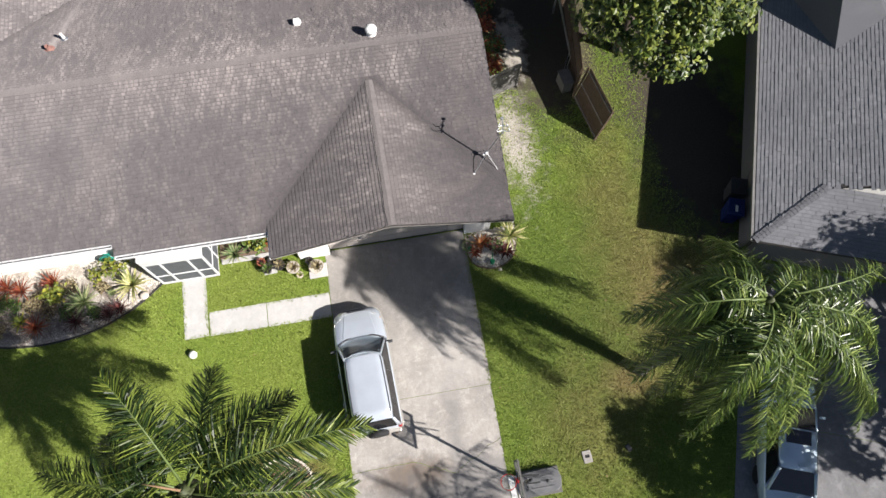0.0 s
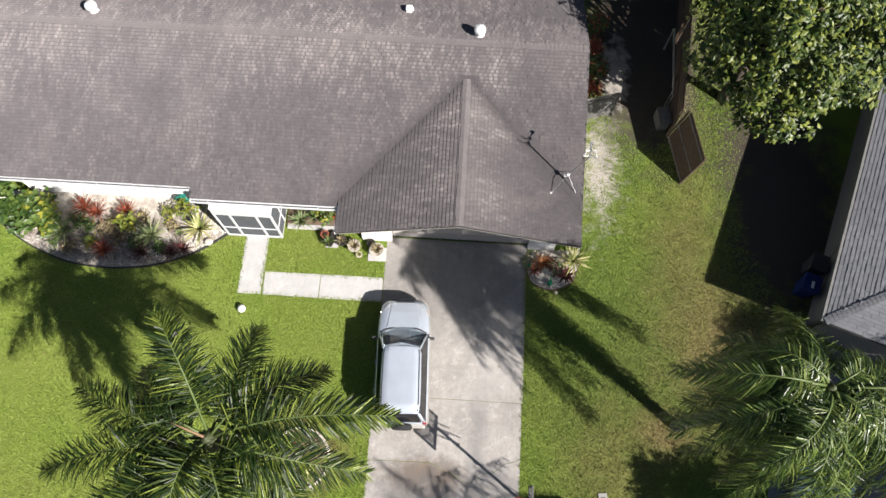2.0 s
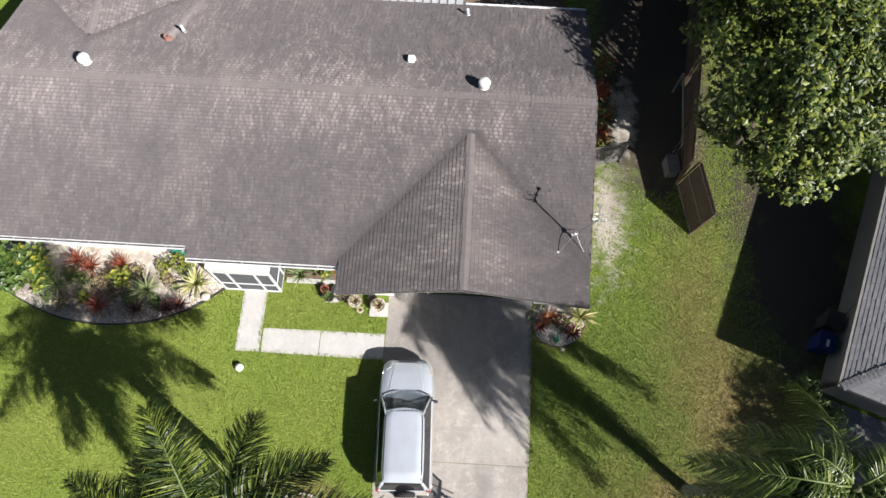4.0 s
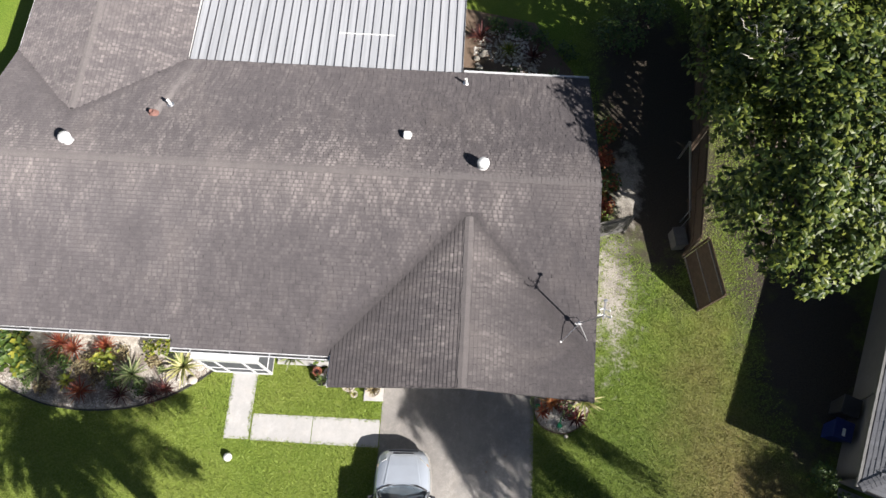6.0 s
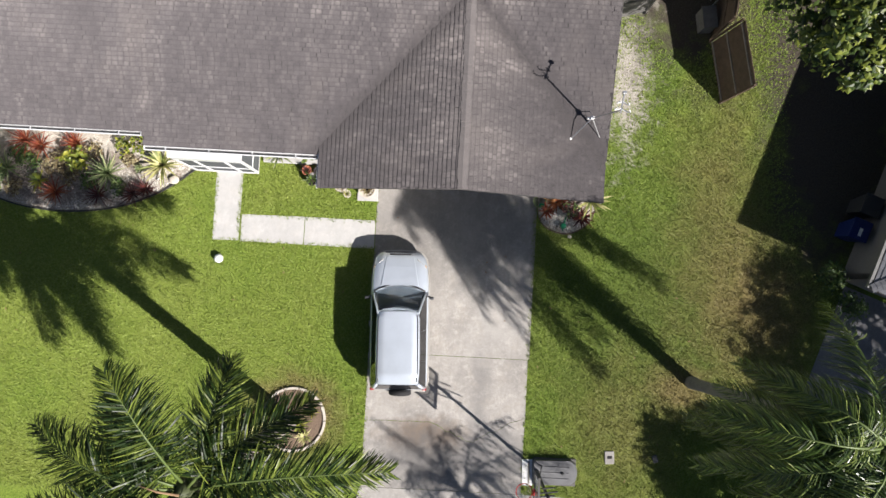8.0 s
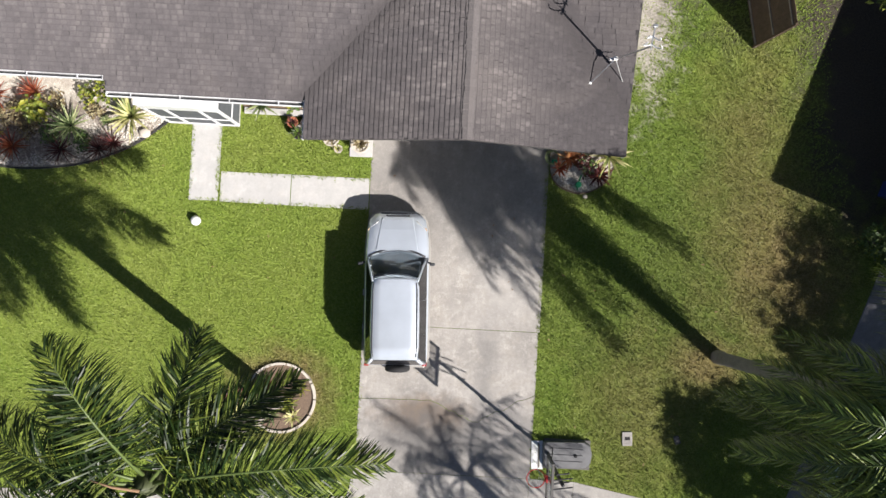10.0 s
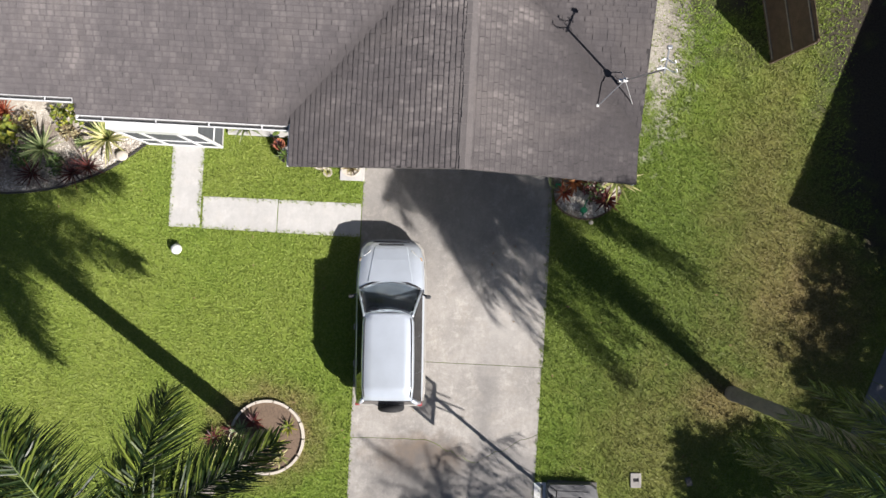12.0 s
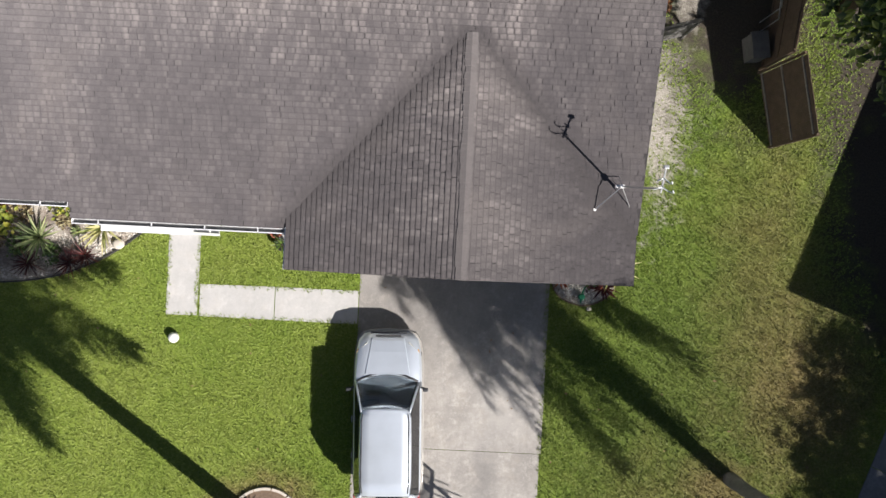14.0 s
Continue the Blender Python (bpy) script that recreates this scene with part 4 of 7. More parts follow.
def keep_nw(x, y):
    u, v = uv_of(x, y)
    return (v < NRV) & (u > np.minimum(v, H))


def keep_ns(x, y):
    u, v = uv_of(x, y)
    return (u < H) & (v > u) & (v < 2 * NRV - u)


upw = Vector((NV.x, NV.y, NS)).normalized()
ups = Vector((NU.x, NU.y, NS)).normalized()
shingles(nwest, nb(0, 0, NEV), NU, upw, 15, NRV * hyp(NS), keep_nw, M_NB_SHINGLE, 0.305)
shingles(nsouth, nb(0, 0, NEV), NV, ups, 2 * NRV, H * hyp(NS), keep_ns, M_NB_SHINGLE, 0.305)
ridge_caps(nwest, nb(0, 0, NEV + 0.02), nb(H, H, zn(H) + 0.02), NS * 0.7, NS * 0.7, M_NB_SHINGLE)
ridge_caps(nwest, nb(H, NRV, zn(NRV)), nb(15, NRV, zn(NRV)), NS, NS, M_NB_SHINGLE)
# cross roof on the west slope: a shaded cheek and a pale slope
AP = nb(7.45, 2.3, zn(2.3))
TOP = nb(10.85, 1.7, 5.95)
part("roof", slab([AP, TOP, nb(10.97, 0.4, 2.95)], 0.12), M_NB_SHINGLE, nbh)
part("roof", slab([AP, TOP, nb(12.4, 5.5, 5.2), nb(10.0, 5.3, 4.9), nb(8.77, 3.81, zn(3.81) + 0.03)], 0.12), M_NB_SHINGLE, nbh)
bm = bmesh.new()
tube(bm, [nb(9.3, 3.1, zn(3.1) + 0.2), nb(9.3, 3.1, zn(3.1) + 0.75)], 0.05, 10)
part("vent_pipe", bm, M_WHITE, nbh, "short white roof pipe")
for a, b in (((0.55, 0.55), (0.75, 10.6)), ((0.55, 0.55), (14.5, 0.75)), ((14.3, 0.55), (14.5, 10.6)), ((0.55, 10.4), (14.5, 10.6))):
    part("wall", slab([nb(a[0], a[1], 2.7), nb(a[0], b[1], 2.7), nb(b[0], b[1], 2.7), nb(b[0], a[1], 2.7)], 2.7), M_NB_WALL, nbh)
bm = bmesh.new()
loft(bm, [[nb(u, 2.2, zn(2.2) - 0.1), nb(u, NRV, zn(NRV) - 0.12), nb(u, 2 * NRV - 2.2, zn(2.2) - 0.1)] for u in (H + 0.03, H + 0.16)])
part("gable_wall", bm, M_STUCCO, nbh)
for v0, v1, u0, u1 in ((-0.11, -0.02, 0.0, 15),):
    part("gutter", slab([nb(u0, v0, NEV), nb(u1, v0, NEV), nb(u1, v1, NEV), nb(u0, v1, NEV)], 0.12), M_TROUGH, nbh)
bm = bmesh.new()
for i in range(2):
    tube(bm, [nb(3.2, 0.5, 0.3), nb(3.2, 0.35, 1.2), nb(3.1, 0.1, 2.2), nb(3.0, -0.12, 2.5)], 0.012, 6)
part("cable", bm, M_BLACK, nbh, "black cable on the wall")

# ---------------------------------------------------------------- palms and the broad-leaved tree
def bez(p, c, q, t):
    return p * (1 - t) ** 2 + c * (2 * t * (1 - t)) + q * t * t


def frond(palm, origin, tip, arch, leaf, pairs, plume, material, width=0.034):
    """One feather leaf from the crown to its tip: a rachis and two rows of leaflets that keep to the leaf's own plane."""
    o, q = Vector(origin), Vector(tip)
    flat = Vector((q.x - o.x, q.y - o.y, 0))
    c = o + flat * 0.42 + Vector((0, 0, arch + max(0, (q.z - o.z) * 0.5)))
    c += flat.normalized().cross(Vector((0, 0, 1))) * jit(0.5)
    tilt = jit(0.35)
    holes = [(rnd.uniform(0.2, 0.95), rnd.uniform(0.02, 0.05), rnd.choice((-1, 1))) for _ in range(2 if plume else 0)]
    verts, faces = [], []
    for i in range(pairs):
        t = 0.13 + 0.87 * (i + 0.5) / pairs
        p = bez(o, c, q, t)
        d = (bez(o, c, q, min(t + 0.02, 1.02)) - bez(o, c, q, t - 0.02)).normalized()
        s = d.cross(Vector((0, 0, 1))).normalized()
        s = Matrix.Rotation(tilt * t, 3, d) @ s
        up = s.cross(d).normalized()
        ll = leaf * (0.42 + 0.58 * math.sin(math.pi * min(1, t * 0.80 + 0.20))) * (1.0 - 0.3 * max(0, t - 0.85) / 0.15)
        for sg in (-1, 1):
            if rnd.random() < (0.08 if plume else 0.03) or any(abs(t - h) < r and sg == side for h, r, side in holes):
                continue
            fwd = (0.40 if plume else 0.55) + 0.75 * t ** 2 + jit(0.30)
            lift = rnd.uniform(-0.8, 1.1) if plume else rnd.uniform(-0.5, 1.1)
            v = (s * sg + d * fwd + up * lift).normalized()
            n = ll * rnd.uniform(0.86, 1.08)
            hang = rnd.uniform(0.8, 2.2) if plume else rnd.uniform(0.3, 1.6)
            w = d.cross(v).cross(v).normalized()
            w = (Matrix.Rotation(jit(0.65) + sg * 0.2, 3, v) @ w) * width * rnd.uniform(0.8, 1.15) * 0.5
            k = len(verts)
            for f, ww in ((0.0, 0.55), (0.38, 1.0), (0.72, 0.8)):
                m = p + v * n * f * (1 - 0.2 * hang * f) + Vector((0, 0, -hang * n * 0.62 * f * f))
                verts += [m - w * ww, m + w * ww]
            verts.append(p + v * n * (1 - 0.2 * hang) + Vector((0, 0, -hang * n * 0.62)))
            faces += [(k, k + 1, k + 3, k + 2), (k + 2, k + 3, k + 5, k + 4), (k + 4, k + 5, k + 6)]
    f = new("frond", raw_mesh("frond", verts, faces, material))
    f.parent = palm
    bm = bmesh.new()
    ts = [j / 11 for j in range(12)]
    tube(bm, [bez(o, c, q, t) for t in ts], [0.036 * (1 - t) ** 1.3 + 0.005 for t in ts], 5)
    part("rachis", bm, M_RACHIS, f, smooth=True)
    return f


def palm(name, label, base, crown, tips, leaf, pairs, plume, material, r0=0.17, r1=0.12, arch=0.8, width=0.034, extra_young=3):
    """A feather palm; its parts stand in the palm's own frame, with the foot at base."""
    b = Vector(base)
    ob = thing(name, label, "palm tree", base)
    top = Vector(crown) - b
    bm = bmesh.new()
    bow = Vector((jit(0.08), jit(0.08), 0))
    pts = [Vector((top.x * f ** 1.4, top.y * f ** 1.4, (top.z - 0.7) * f)) + bow * math.sin(f * math.pi) for f in [j / 30 for j in range(31)]]
    tube(bm, pts, [r0 * 1.18 - (r0 * 0.18) * min(1, j / 3) - (r0 - r1) * j / 30 + (0.012 if j % 2 else 0.0) for j in range(31)], 14)
    part("trunk", bm, M_TRUNK, ob, smooth=True)
    bm = bmesh.new()
    tube(bm, [pts[-1] - Vector((0, 0, 0.05)), pts[-1] + Vector((0, 0, 0.3)), top + Vector((0, 0, 0.0)), top + Vector((0, 0, 0.25))], [r1 * 1.25, r1 * 1.5, r1 * 1.1, 0.04], 12)
    part("crownshaft", bm, M_SHAFT, ob, "green crown shaft", smooth=True)
    for tp in tips:
        out = (Vector(tp[:3]) - b - top).normalized()
        start = top + Vector((out.x * 0.12 + jit(0.05), out.y * 0.12 + jit(0.05), jit(0.12)))
        frond(ob, start, Vector(tp[:3]) - b, (tp[3] if len(tp) > 3 else arch) * rnd.uniform(0.8, 1.2), leaf, pairs, plume, material, width)
    for k in range(extra_young):
        a = k * 2.1 + 0.5
        frond(ob, top, top + Vector((math.cos(a) * 0.9, math.sin(a) * 0.9, 1.5 + 0.2 * k)), 0.5, leaf * 0.55, int(pairs * 0.5), plume, material, width)
    return ob


TIPS_L = ((-2.27, -3.75, 7.6), (-0.54, -4.61, 7.1), (1.29, -5.76, 8.3), (0.66, -6.97, 6.9), (-4.15, -3.9, 9.3), (-6.49, -5.4, 7.2), (-6.58, -7.37, 7.8), (-5.26, -7.74, 6.8), (-4.0, -8.1, 7.6), (-0.85, -7.76, 6.9), (-3.66, -9.37, 6.8), (-1.94, -9.38, 6.9), (-6.09, -8.66, 7.0), (-5.1, -4.75, 6.9), (-3.33, -8.04, 8.4), (-2.8, -8.7, 5.6), (-4.6, -8.0, 5.5))
palm_l = palm("palm_tree", "tall palm with stiff feather fronds in a ringed mulch bed", (-2.42, -6.50, 0), (-2.95, -6.46, 7.9), TIPS_L, 1.10, 200, False, M_FROND_L, 0.235, 0.20, 0.95, 0.030, 0)
bm = bmesh.new()
tube(bm, [(-0.5, 0.05, 8.25), (-0.85, 0.18, 8.5), (-1.2, 0.30, 8.55)], [0.03, 0.024, 0.012], 6)
part("dead_stalk", bm, M_DEADFROND, palm_l, "dry brown flower stalk", smooth=True)

TIPS_R = ((8.9, -3.45, 7.8), (11.5, -1.9, 5.6, 0.25), (7.9, -5.6, 7.0), (8.7, -3.9, 6.2), (9.3, -3.4, 5.8), (7.78, -4.22, 7.9), (8.56, -5.08, 4.9), (8.76, -5.95, 5.2), (9.25, -7.21, 5.7), (9.23, -5.95, 8.0), (10.7, -7.96, 5.7), (12.35, -7.26, 5.2), (11.85, -7.86, 4.5), (12.02, -7.81, 4.7), (11.65, -7.91, 4.5), (14.36, -7.81, 4.7), (14.57, -7.4, 5.5), (14.48, -7.45, 5.3), (14.94, -5.98, 5.8), (14.46, -5.67, 6.7), (14.5, -4.04, 7.9), (12.34, -3.82, 7.9), (13.24, -4.0, 7.5), (9.86, -6.72, 7.4), (11.92, -6.07, 8.0), (9.0, -4.5, 4.9), (9.47, -5.83, 4.6), (8.45, -4.95, 4.6), (12.9, -6.5, 4.7), (13.3, -6.9, 5.0), (12.6, -5.9, 7.6), (9.2, -6.4, 9.0), (11.9, -5.9, 4.2), (12.3, -5.6, 4.4), (11.5, -6.3, 4.1), (12.6, -6.2, 4.6), (9.5, -6.6, 5.5), (10.2, -6.95, 5.5), (14.9, -5.6, 5.9), (9.7, -7.1, 6.3))
palm_r = palm("palm_tree", "tall queen palm with drooping plume fronds on the lawn", (10.32, -4.63, 0), (10.85, -4.65, 8.9), TIPS_R, 0.92, 185, True, M_FROND_R, 0.175, 0.15, 1.1, 0.0235, 0)
bm = bmesh.new()
tube(bm, [(0.4, 0.0, 8.9), (0.8, 0.35, 8.6), (1.1, 0.65, 8.0), (1.25, 0.85, 7.5)], [0.03, 0.07, 0.11, 0.02], 8)
part("spathe", bm, M_SPATHE, palm_r, "pale woody flower sheath", smooth=True)


def ring_tips(c, r, n, drop, seed):
    g = random.Random(seed)
    return [(c[0] + math.cos(k * math.tau / n) * r * g.uniform(0.85, 1.1), c[1] + math.sin(k * math.tau / n) * r * g.uniform(0.85, 1.1), c[2] - drop * g.uniform(0.5, 1.3)) for k in range(n)]


# a palm beside the street whose shade falls on the drive
palm("palm_tree", "tall feather palm beside the street casting shade", (10.0, -13.6, 0), (10.0, -13.6, 7.0), ring_tips((10.0, -13.6, 7.0), 3.0, 9, 1.3, 3), 0.85, 64, True, M_FROND_R, 0.16, 0.12, 0.9, 0.030, 6)


def broad_tree(base, centre, radii, n_clump, per, seed, label, gaps=(), more=()):
    g = random.Random(seed)
    ob = thing("broadleaf_tree", label, "tree", base)
    b, c = Vector(base), Vector(centre) - Vector(base)
    bm = bmesh.new()
    fork = Vector((c.x * 0.4, c.y * 0.4, c.z * 0.42))
    tube(bm, [(0, 0, -0.05), fork * 0.3, fork * 0.7, fork], [0.26, 0.2, 0.18, 0.17], 10)
    part("trunk", bm, M_BARK, ob, smooth=True)
    clumps = []
    for k in range(n_clump):
        z = 1 - 1.55 * (k + 0.5) / n_clump
        a = k * 2.39996 + g.uniform(-0.3, 0.3)
        r = math.sqrt(max(0, 1 - z * z))
        s = g.uniform(0.62, 1.03)
        clumps.append(c + Vector((r * math.cos(a) * radii[0] * s, r * math.sin(a) * radii[1] * s, z * radii[2] * s)))
    clumps += [Vector(q) - b for q in more]
    clumps = [q for q in clumps if all((q.x + b.x - gx) ** 2 + (q.y + b.y - gy) ** 2 > gr * gr for gx, gy, gr in gaps)]
    for q in clumps[::5]:
        bm = bmesh.new()
        tube(bm, [fork, fork.lerp(q, 0.45) + Vector((g.uniform(-0.2, 0.2), g.uniform(-0.2, 0.2), 0.2)), fork.lerp(q, 0.92)], [0.09, 0.05, 0.015], 6)
        part("limb", bm, M_BARK, ob, smooth=True)
    verts, faces = [], []
    for q in clumps:
        out = (q - c).normalized()
        cr = g.uniform(0.34, 0.68)
        for i in range(per):
            v = Vector((g.gauss(0, 1), g.gauss(0, 1), g.gauss(0, 1))).normalized()
            p = q + v * cr * g.uniform(0.45, 1.0) ** 0.6
            n = (v * 0.6 + out * 0.5 + Vector((0, 0, 0.8)) + Vector((g.uniform(-0.7, 0.7), g.uniform(-0.7, 0.7), g.uniform(-0.3, 0.3)))).normalized()
            d = n.cross(Vector((g.uniform(-1, 1), g.uniform(-1, 1), g.uniform(-1, 1)))).normalized()
            s = n.cross(d)
            l, w = g.uniform(0.16, 0.29), g.uniform(0.05, 0.085)
            k = len(verts)
            verts += [p, p + d * l * 0.55 + s * w - n * 0.012, p + d * l * 0.6 + n * 0.012, p + d * l * 0.55 - s * w - n * 0.012, p + d * l]
            faces += [(k, k + 1, k + 2), (k, k + 2, k + 3), (k + 1, k + 4, k + 2), (k + 2, k + 4, k + 3)]
    f = new("crown", raw_mesh("crown", verts, faces, M_TREE_LEAF))
    f.parent = ob
    tagged(f, "dense glossy green leaves", kind="stuff")
    return ob


big_tree = broad_tree((12.9, 8.4, 0), (12.6, 7.9, 6.35), (2.9, 4.3, 3.0), 190, 72, 11, "large broad-leaved tree with glossy rounded leaves", ((10.75, 7.7, 0.65), (10.95, 10.25, 0.45)), ((9.9, 10.6, 6.0), (9.6, 11.2, 5.6), (10.3, 10.2, 6.4), (10.2, 9.5, 5.2), (9.8, 10.0, 4.8), (10.5, 11.0, 5.8), (10.0, 11.8, 5.9), (10.6, 9.0, 4.5), (11.9, 8.3, 5.6), (11.6, 8.0, 5.0), (12.2, 7.6, 5.4), (11.3, 8.6, 5.6), (12.0, 9.2, 6.0), (11.7, 7.3, 5.2), (12.6, 8.4, 6.6), (11.5, 9.4, 6.2), (11.43, 6.07, 8.5), (11.3, 5.5, 8.5), (11.2, 5.0, 8.4), (11.6, 6.6, 8.6), (11.0, 6.4, 7.9), (10.9, 7.2, 8.0)))
broad_tree((13.0, 13.4, 0), (12.8, 12.9, 6.5), (3.7, 3.8, 3.0), 230, 74, 12, "second broad-leaved tree behind the side-yard fence")
g_tw = random.Random(31)
for k in range(46):
    a = k * 2.4
    p = Vector((10.9, 10.25, 7.45)) + Vector((g_tw.uniform(-0.45, 0.45), g_tw.uniform(-0.4, 0.4), 0)) - Vector((12.9, 8.4, 0))
    e = p + Vector((math.cos(a) * g_tw.uniform(0.3, 1.0), math.sin(a) * g_tw.uniform(0.3, 0.8), g_tw.uniform(0.3, 0.8)))
    bends = [p.lerp(e, f) + Vector((g_tw.uniform(-0.16, 0.16), g_tw.uniform(-0.16, 0.16), g_tw.uniform(0.0, 0.2))) for f in (0.3, 0.6, 0.85)]
    bm = bmesh.new()
    tube(bm, [p] + bends + [e], [0.022, 0.018, 0.014, 0.011, 0.006], 5)
    part("bare_twig", bm, M_SPATHE, big_tree, "pale leafless twig", smooth=True)
broad_tree((11.4, 19.0, 0), (11.2, 18.8, 5.6), (3.6, 3.0, 2.6), 130, 75, 13, "broad-leaved tree in the rear yard")
broad_tree((16.8, -12.0, 0), (16.8, -12.0, 5.6), (1.9, 2.2, 1.8), 60, 110, 14, "broad-leaved tree by the street shading the lawn")
broad_tree((23.6, -8.4, 0), (23.1, -9.0, 6.6), (4.2, 4.5, 2.6), 230, 105, 15, "broad-leaved tree shading the neighbouring driveway")

# ---------------------------------------------------------------- parked cars
def wheel(car, x, y, r=0.33, w=0.2):
    bm = bmesh.new()
    m = Matrix.Translation((x, y, r)) @ Matrix.Rotation(math.pi / 2, 4, "Y")
    lathe(bm, [(r * 0.62, -w / 2), (r * 0.95, -w / 2), (r, -w * 0.32), (r, w * 0.32), (r * 0.95, w / 2), (r * 0.62, w / 2)], 22)
    bmesh.ops.transform(bm, matrix=m, verts=bm.verts)
    t = part("wheel", bm, M_RUBBER, car, "black tyre on a silver rim", smooth=True)
    bm = bmesh.new()
    lathe(bm, [(r * 0.6, -w * 0.42), (r * 0.64, 0), (r * 0.6, w * 0.42), (r * 0.2, w * 0.46)], 18)
    bmesh.ops.transform(bm, matrix=m, verts=bm.verts)
    part("rim", bm, M_GALV, t)


def car_ring(y, w, zb, zs, zt, crown):
    """A section across the lower body, right side then left."""
    half = [(w * 0.80, zb), (w * 0.97, zb + 0.10), (w, zs), (w * 0.985, zt - 0.10), (w * 0.90, zt - 0.015), (w * 0.62, zt + crown * 0.6), (w * 0.25, zt + crown)]
    return [(x, y, z) for x, z in half] + [(-x, y, z) for x, z in reversed(half)]


def strip(bm, quad, lift):
    """A thin plate over four corners, raised along its own normal."""
    q = [Vector(p) for p in quad]
    n = (q[1] - q[0]).cross(q[3] - q[0]).normalized() * lift
    up = [bm.verts.new(p + n) for p in q]
    lo = [bm.verts.new(p - n) for p in q]
    bm.faces.new(up), bm.faces.new(lo[::-1])
    for i in range(4):
        bm.faces.new((up[i], lo[i], lo[(i + 1) % 4], up[(i + 1) % 4]))


def suv(at, rz):
    car = thing("parked_suv", "silver compact sport utility vehicle parked on the driveway", "car", at, rz)
    W = 0.885
    sec = [(2.13, 0.50, 0.42, 0.52, 0.66, 0.0), (2.08, 0.66, 0.33, 0.52, 0.77, 0.01), (1.93, 0.785, 0.26, 0.55, 0.87, 0.02), (1.65, 0.845, 0.24, 0.58, 0.94, 0.03), (1.3, 0.875, 0.24, 0.6, 1.0, 0.03),
           (1.02, W, 0.24, 0.62, 1.04, 0.02), (0.0, W, 0.24, 0.64, 1.05, 0.0), (-1.2, W, 0.24, 0.66, 1.07, 0.0), (-1.85, 0.875, 0.28, 0.66, 1.07, 0.0), (-2.05, 0.85, 0.36, 0.64, 1.05, 0.0), (-2.10, 0.81, 0.42, 0.6, 0.96, 0.0)]
    bm = bmesh.new()
    loft(bm, [car_ring(*s) for s in sec])
    part("body", bm, M_SILVER, car, smooth=True)
    # lower cladding and bumpers
    bm = bmesh.new()
    loft(bm, [car_ring(y + (0.03 if y > 2 else 0.0), w + 0.05, zb - 0.02, zs - 0.10, zs - 0.02, 0.0) for y, w, zb, zs, zt, c in sec])
    part("cladding", bm, M_CHAMP, car, "champagne lower cladding", smooth=True)
    bm = bmesh.new()
    arc = [(-0.85, 1.88), (-0.74, 2.07), (-0.52, 2.165), (0, 2.20), (0.52, 2.165), (0.74, 2.07), (0.85, 1.88)]
    loft(bm, [[(x, y, z) for x, y in arc] + [(x * 0.96, y - 0.12, z) for x, y in reversed(arc)] for z in (0.42, 0.60)])
    part("front_bumper", bm, M_CHAMP, car, smooth=False)
    part("grille", boxes(((0, 2.115, 0.69), (0.95, 0.05, 0.10)), ((0, 2.045, 0.812), (0.66, 0.04, 0.03)), bevel=0.008), M_BLACK, car)
    # raised bonnet panel with straight shoulders
    bm = bmesh.new()
    loft(bm, [[(-a - 0.028, y, z - 0.02), (-a, y, z + 0.022), (-a * 0.5, y, z + 0.030), (0, y, z + 0.033), (a * 0.5, y, z + 0.030), (a, y, z + 0.022), (a + 0.028, y, z - 0.02), (0, y, z - 0.04)]
              for y, a, z in ((2.0, 0.40, 0.842), (1.93, 0.425, 0.878), (1.65, 0.47, 0.955), (1.3, 0.53, 1.015), (1.08, 0.565, 1.045))])
    part("bonnet", bm, M_SILVER, car)
    bm = bmesh.new()
    box(bm, (0, -2.13, 0.55), (1.62, 0.16, 0.20), 0.04)
    part("rear_bumper", bm, M_CHAMP, car)
    # cabin
    zb, zr = 1.05, 1.64
    A = {"wf": (0.76, 0.74), "wr": (0.60, 0.02), "rr": (0.60, -1.86), "rb": (0.76, -2.06)}
    roof = [(0.45, 0.33), (0.575, 0.27), (0.625, 0.1), (0.64, -0.8), (0.635, -1.5), (0.60, -1.86)]
    bm = bmesh.new()
    rings = []
    for x, y in roof:
        rings.append([(s * x, y, zr + dz) for s, dz in ((-1.04, -0.05), (-0.98, 0.0), (-0.6, 0.022), (0, 0.032), (0.6, 0.022), (0.98, 0.0), (1.04, -0.05))] + [(x * 0.9, y, zr - 0.06), (-x * 0.9, y, zr - 0.06)])
    loft(bm, rings)
    rp = part("roof_panel", bm, M_SILVER, car, smooth=True)
    for s in (-1, 1):
        bm = bmesh.new()
        tube(bm, [(s * 0.565, 0.2, zr + 0.006), (s * 0.59, 0.0, zr + 0.014), (s * 0.60, -1.5, zr + 0.012), (s * 0.575, -1.78, zr + 0.004)], 0.014, 6)
        part("roof_rail", bm, M_BLACK, rp)
    # pillars and the bowed windscreen
    def ws_point(u, v):
        """u across from -1 to 1, v up from the cowl to the roof."""
        bow = 1 - u * u
        return Vector((u * (0.79 - 0.20 * v), (0.86 + 0.24 * bow) * (1 - v) + (0.24 + 0.12 * bow) * v, 1.03 + (zr - 0.012 - 1.03) * v + 0.03 * math.sin(v * math.pi)))

    for s in (-1, 1):
        bm = bmesh.new()
        tube(bm, [ws_point(s * 1.02, f) for f in (0, 0.25, 0.5, 0.75, 1.0)], [0.036, 0.03, 0.028, 0.027, 0.026], 6)
        part("pillar", bm, M_SILVER, car, smooth=True)
        bm = bmesh.new()
        tube(bm, [(s * 0.80, -2.04, zb - 0.02), (s * 0.71, -1.97, 1.34), (s * 0.61, -1.85, zr - 0.03)], 0.055, 6)
        part("pillar", bm, M_SILVER, car, smooth=True)
    bm = bmesh.new()
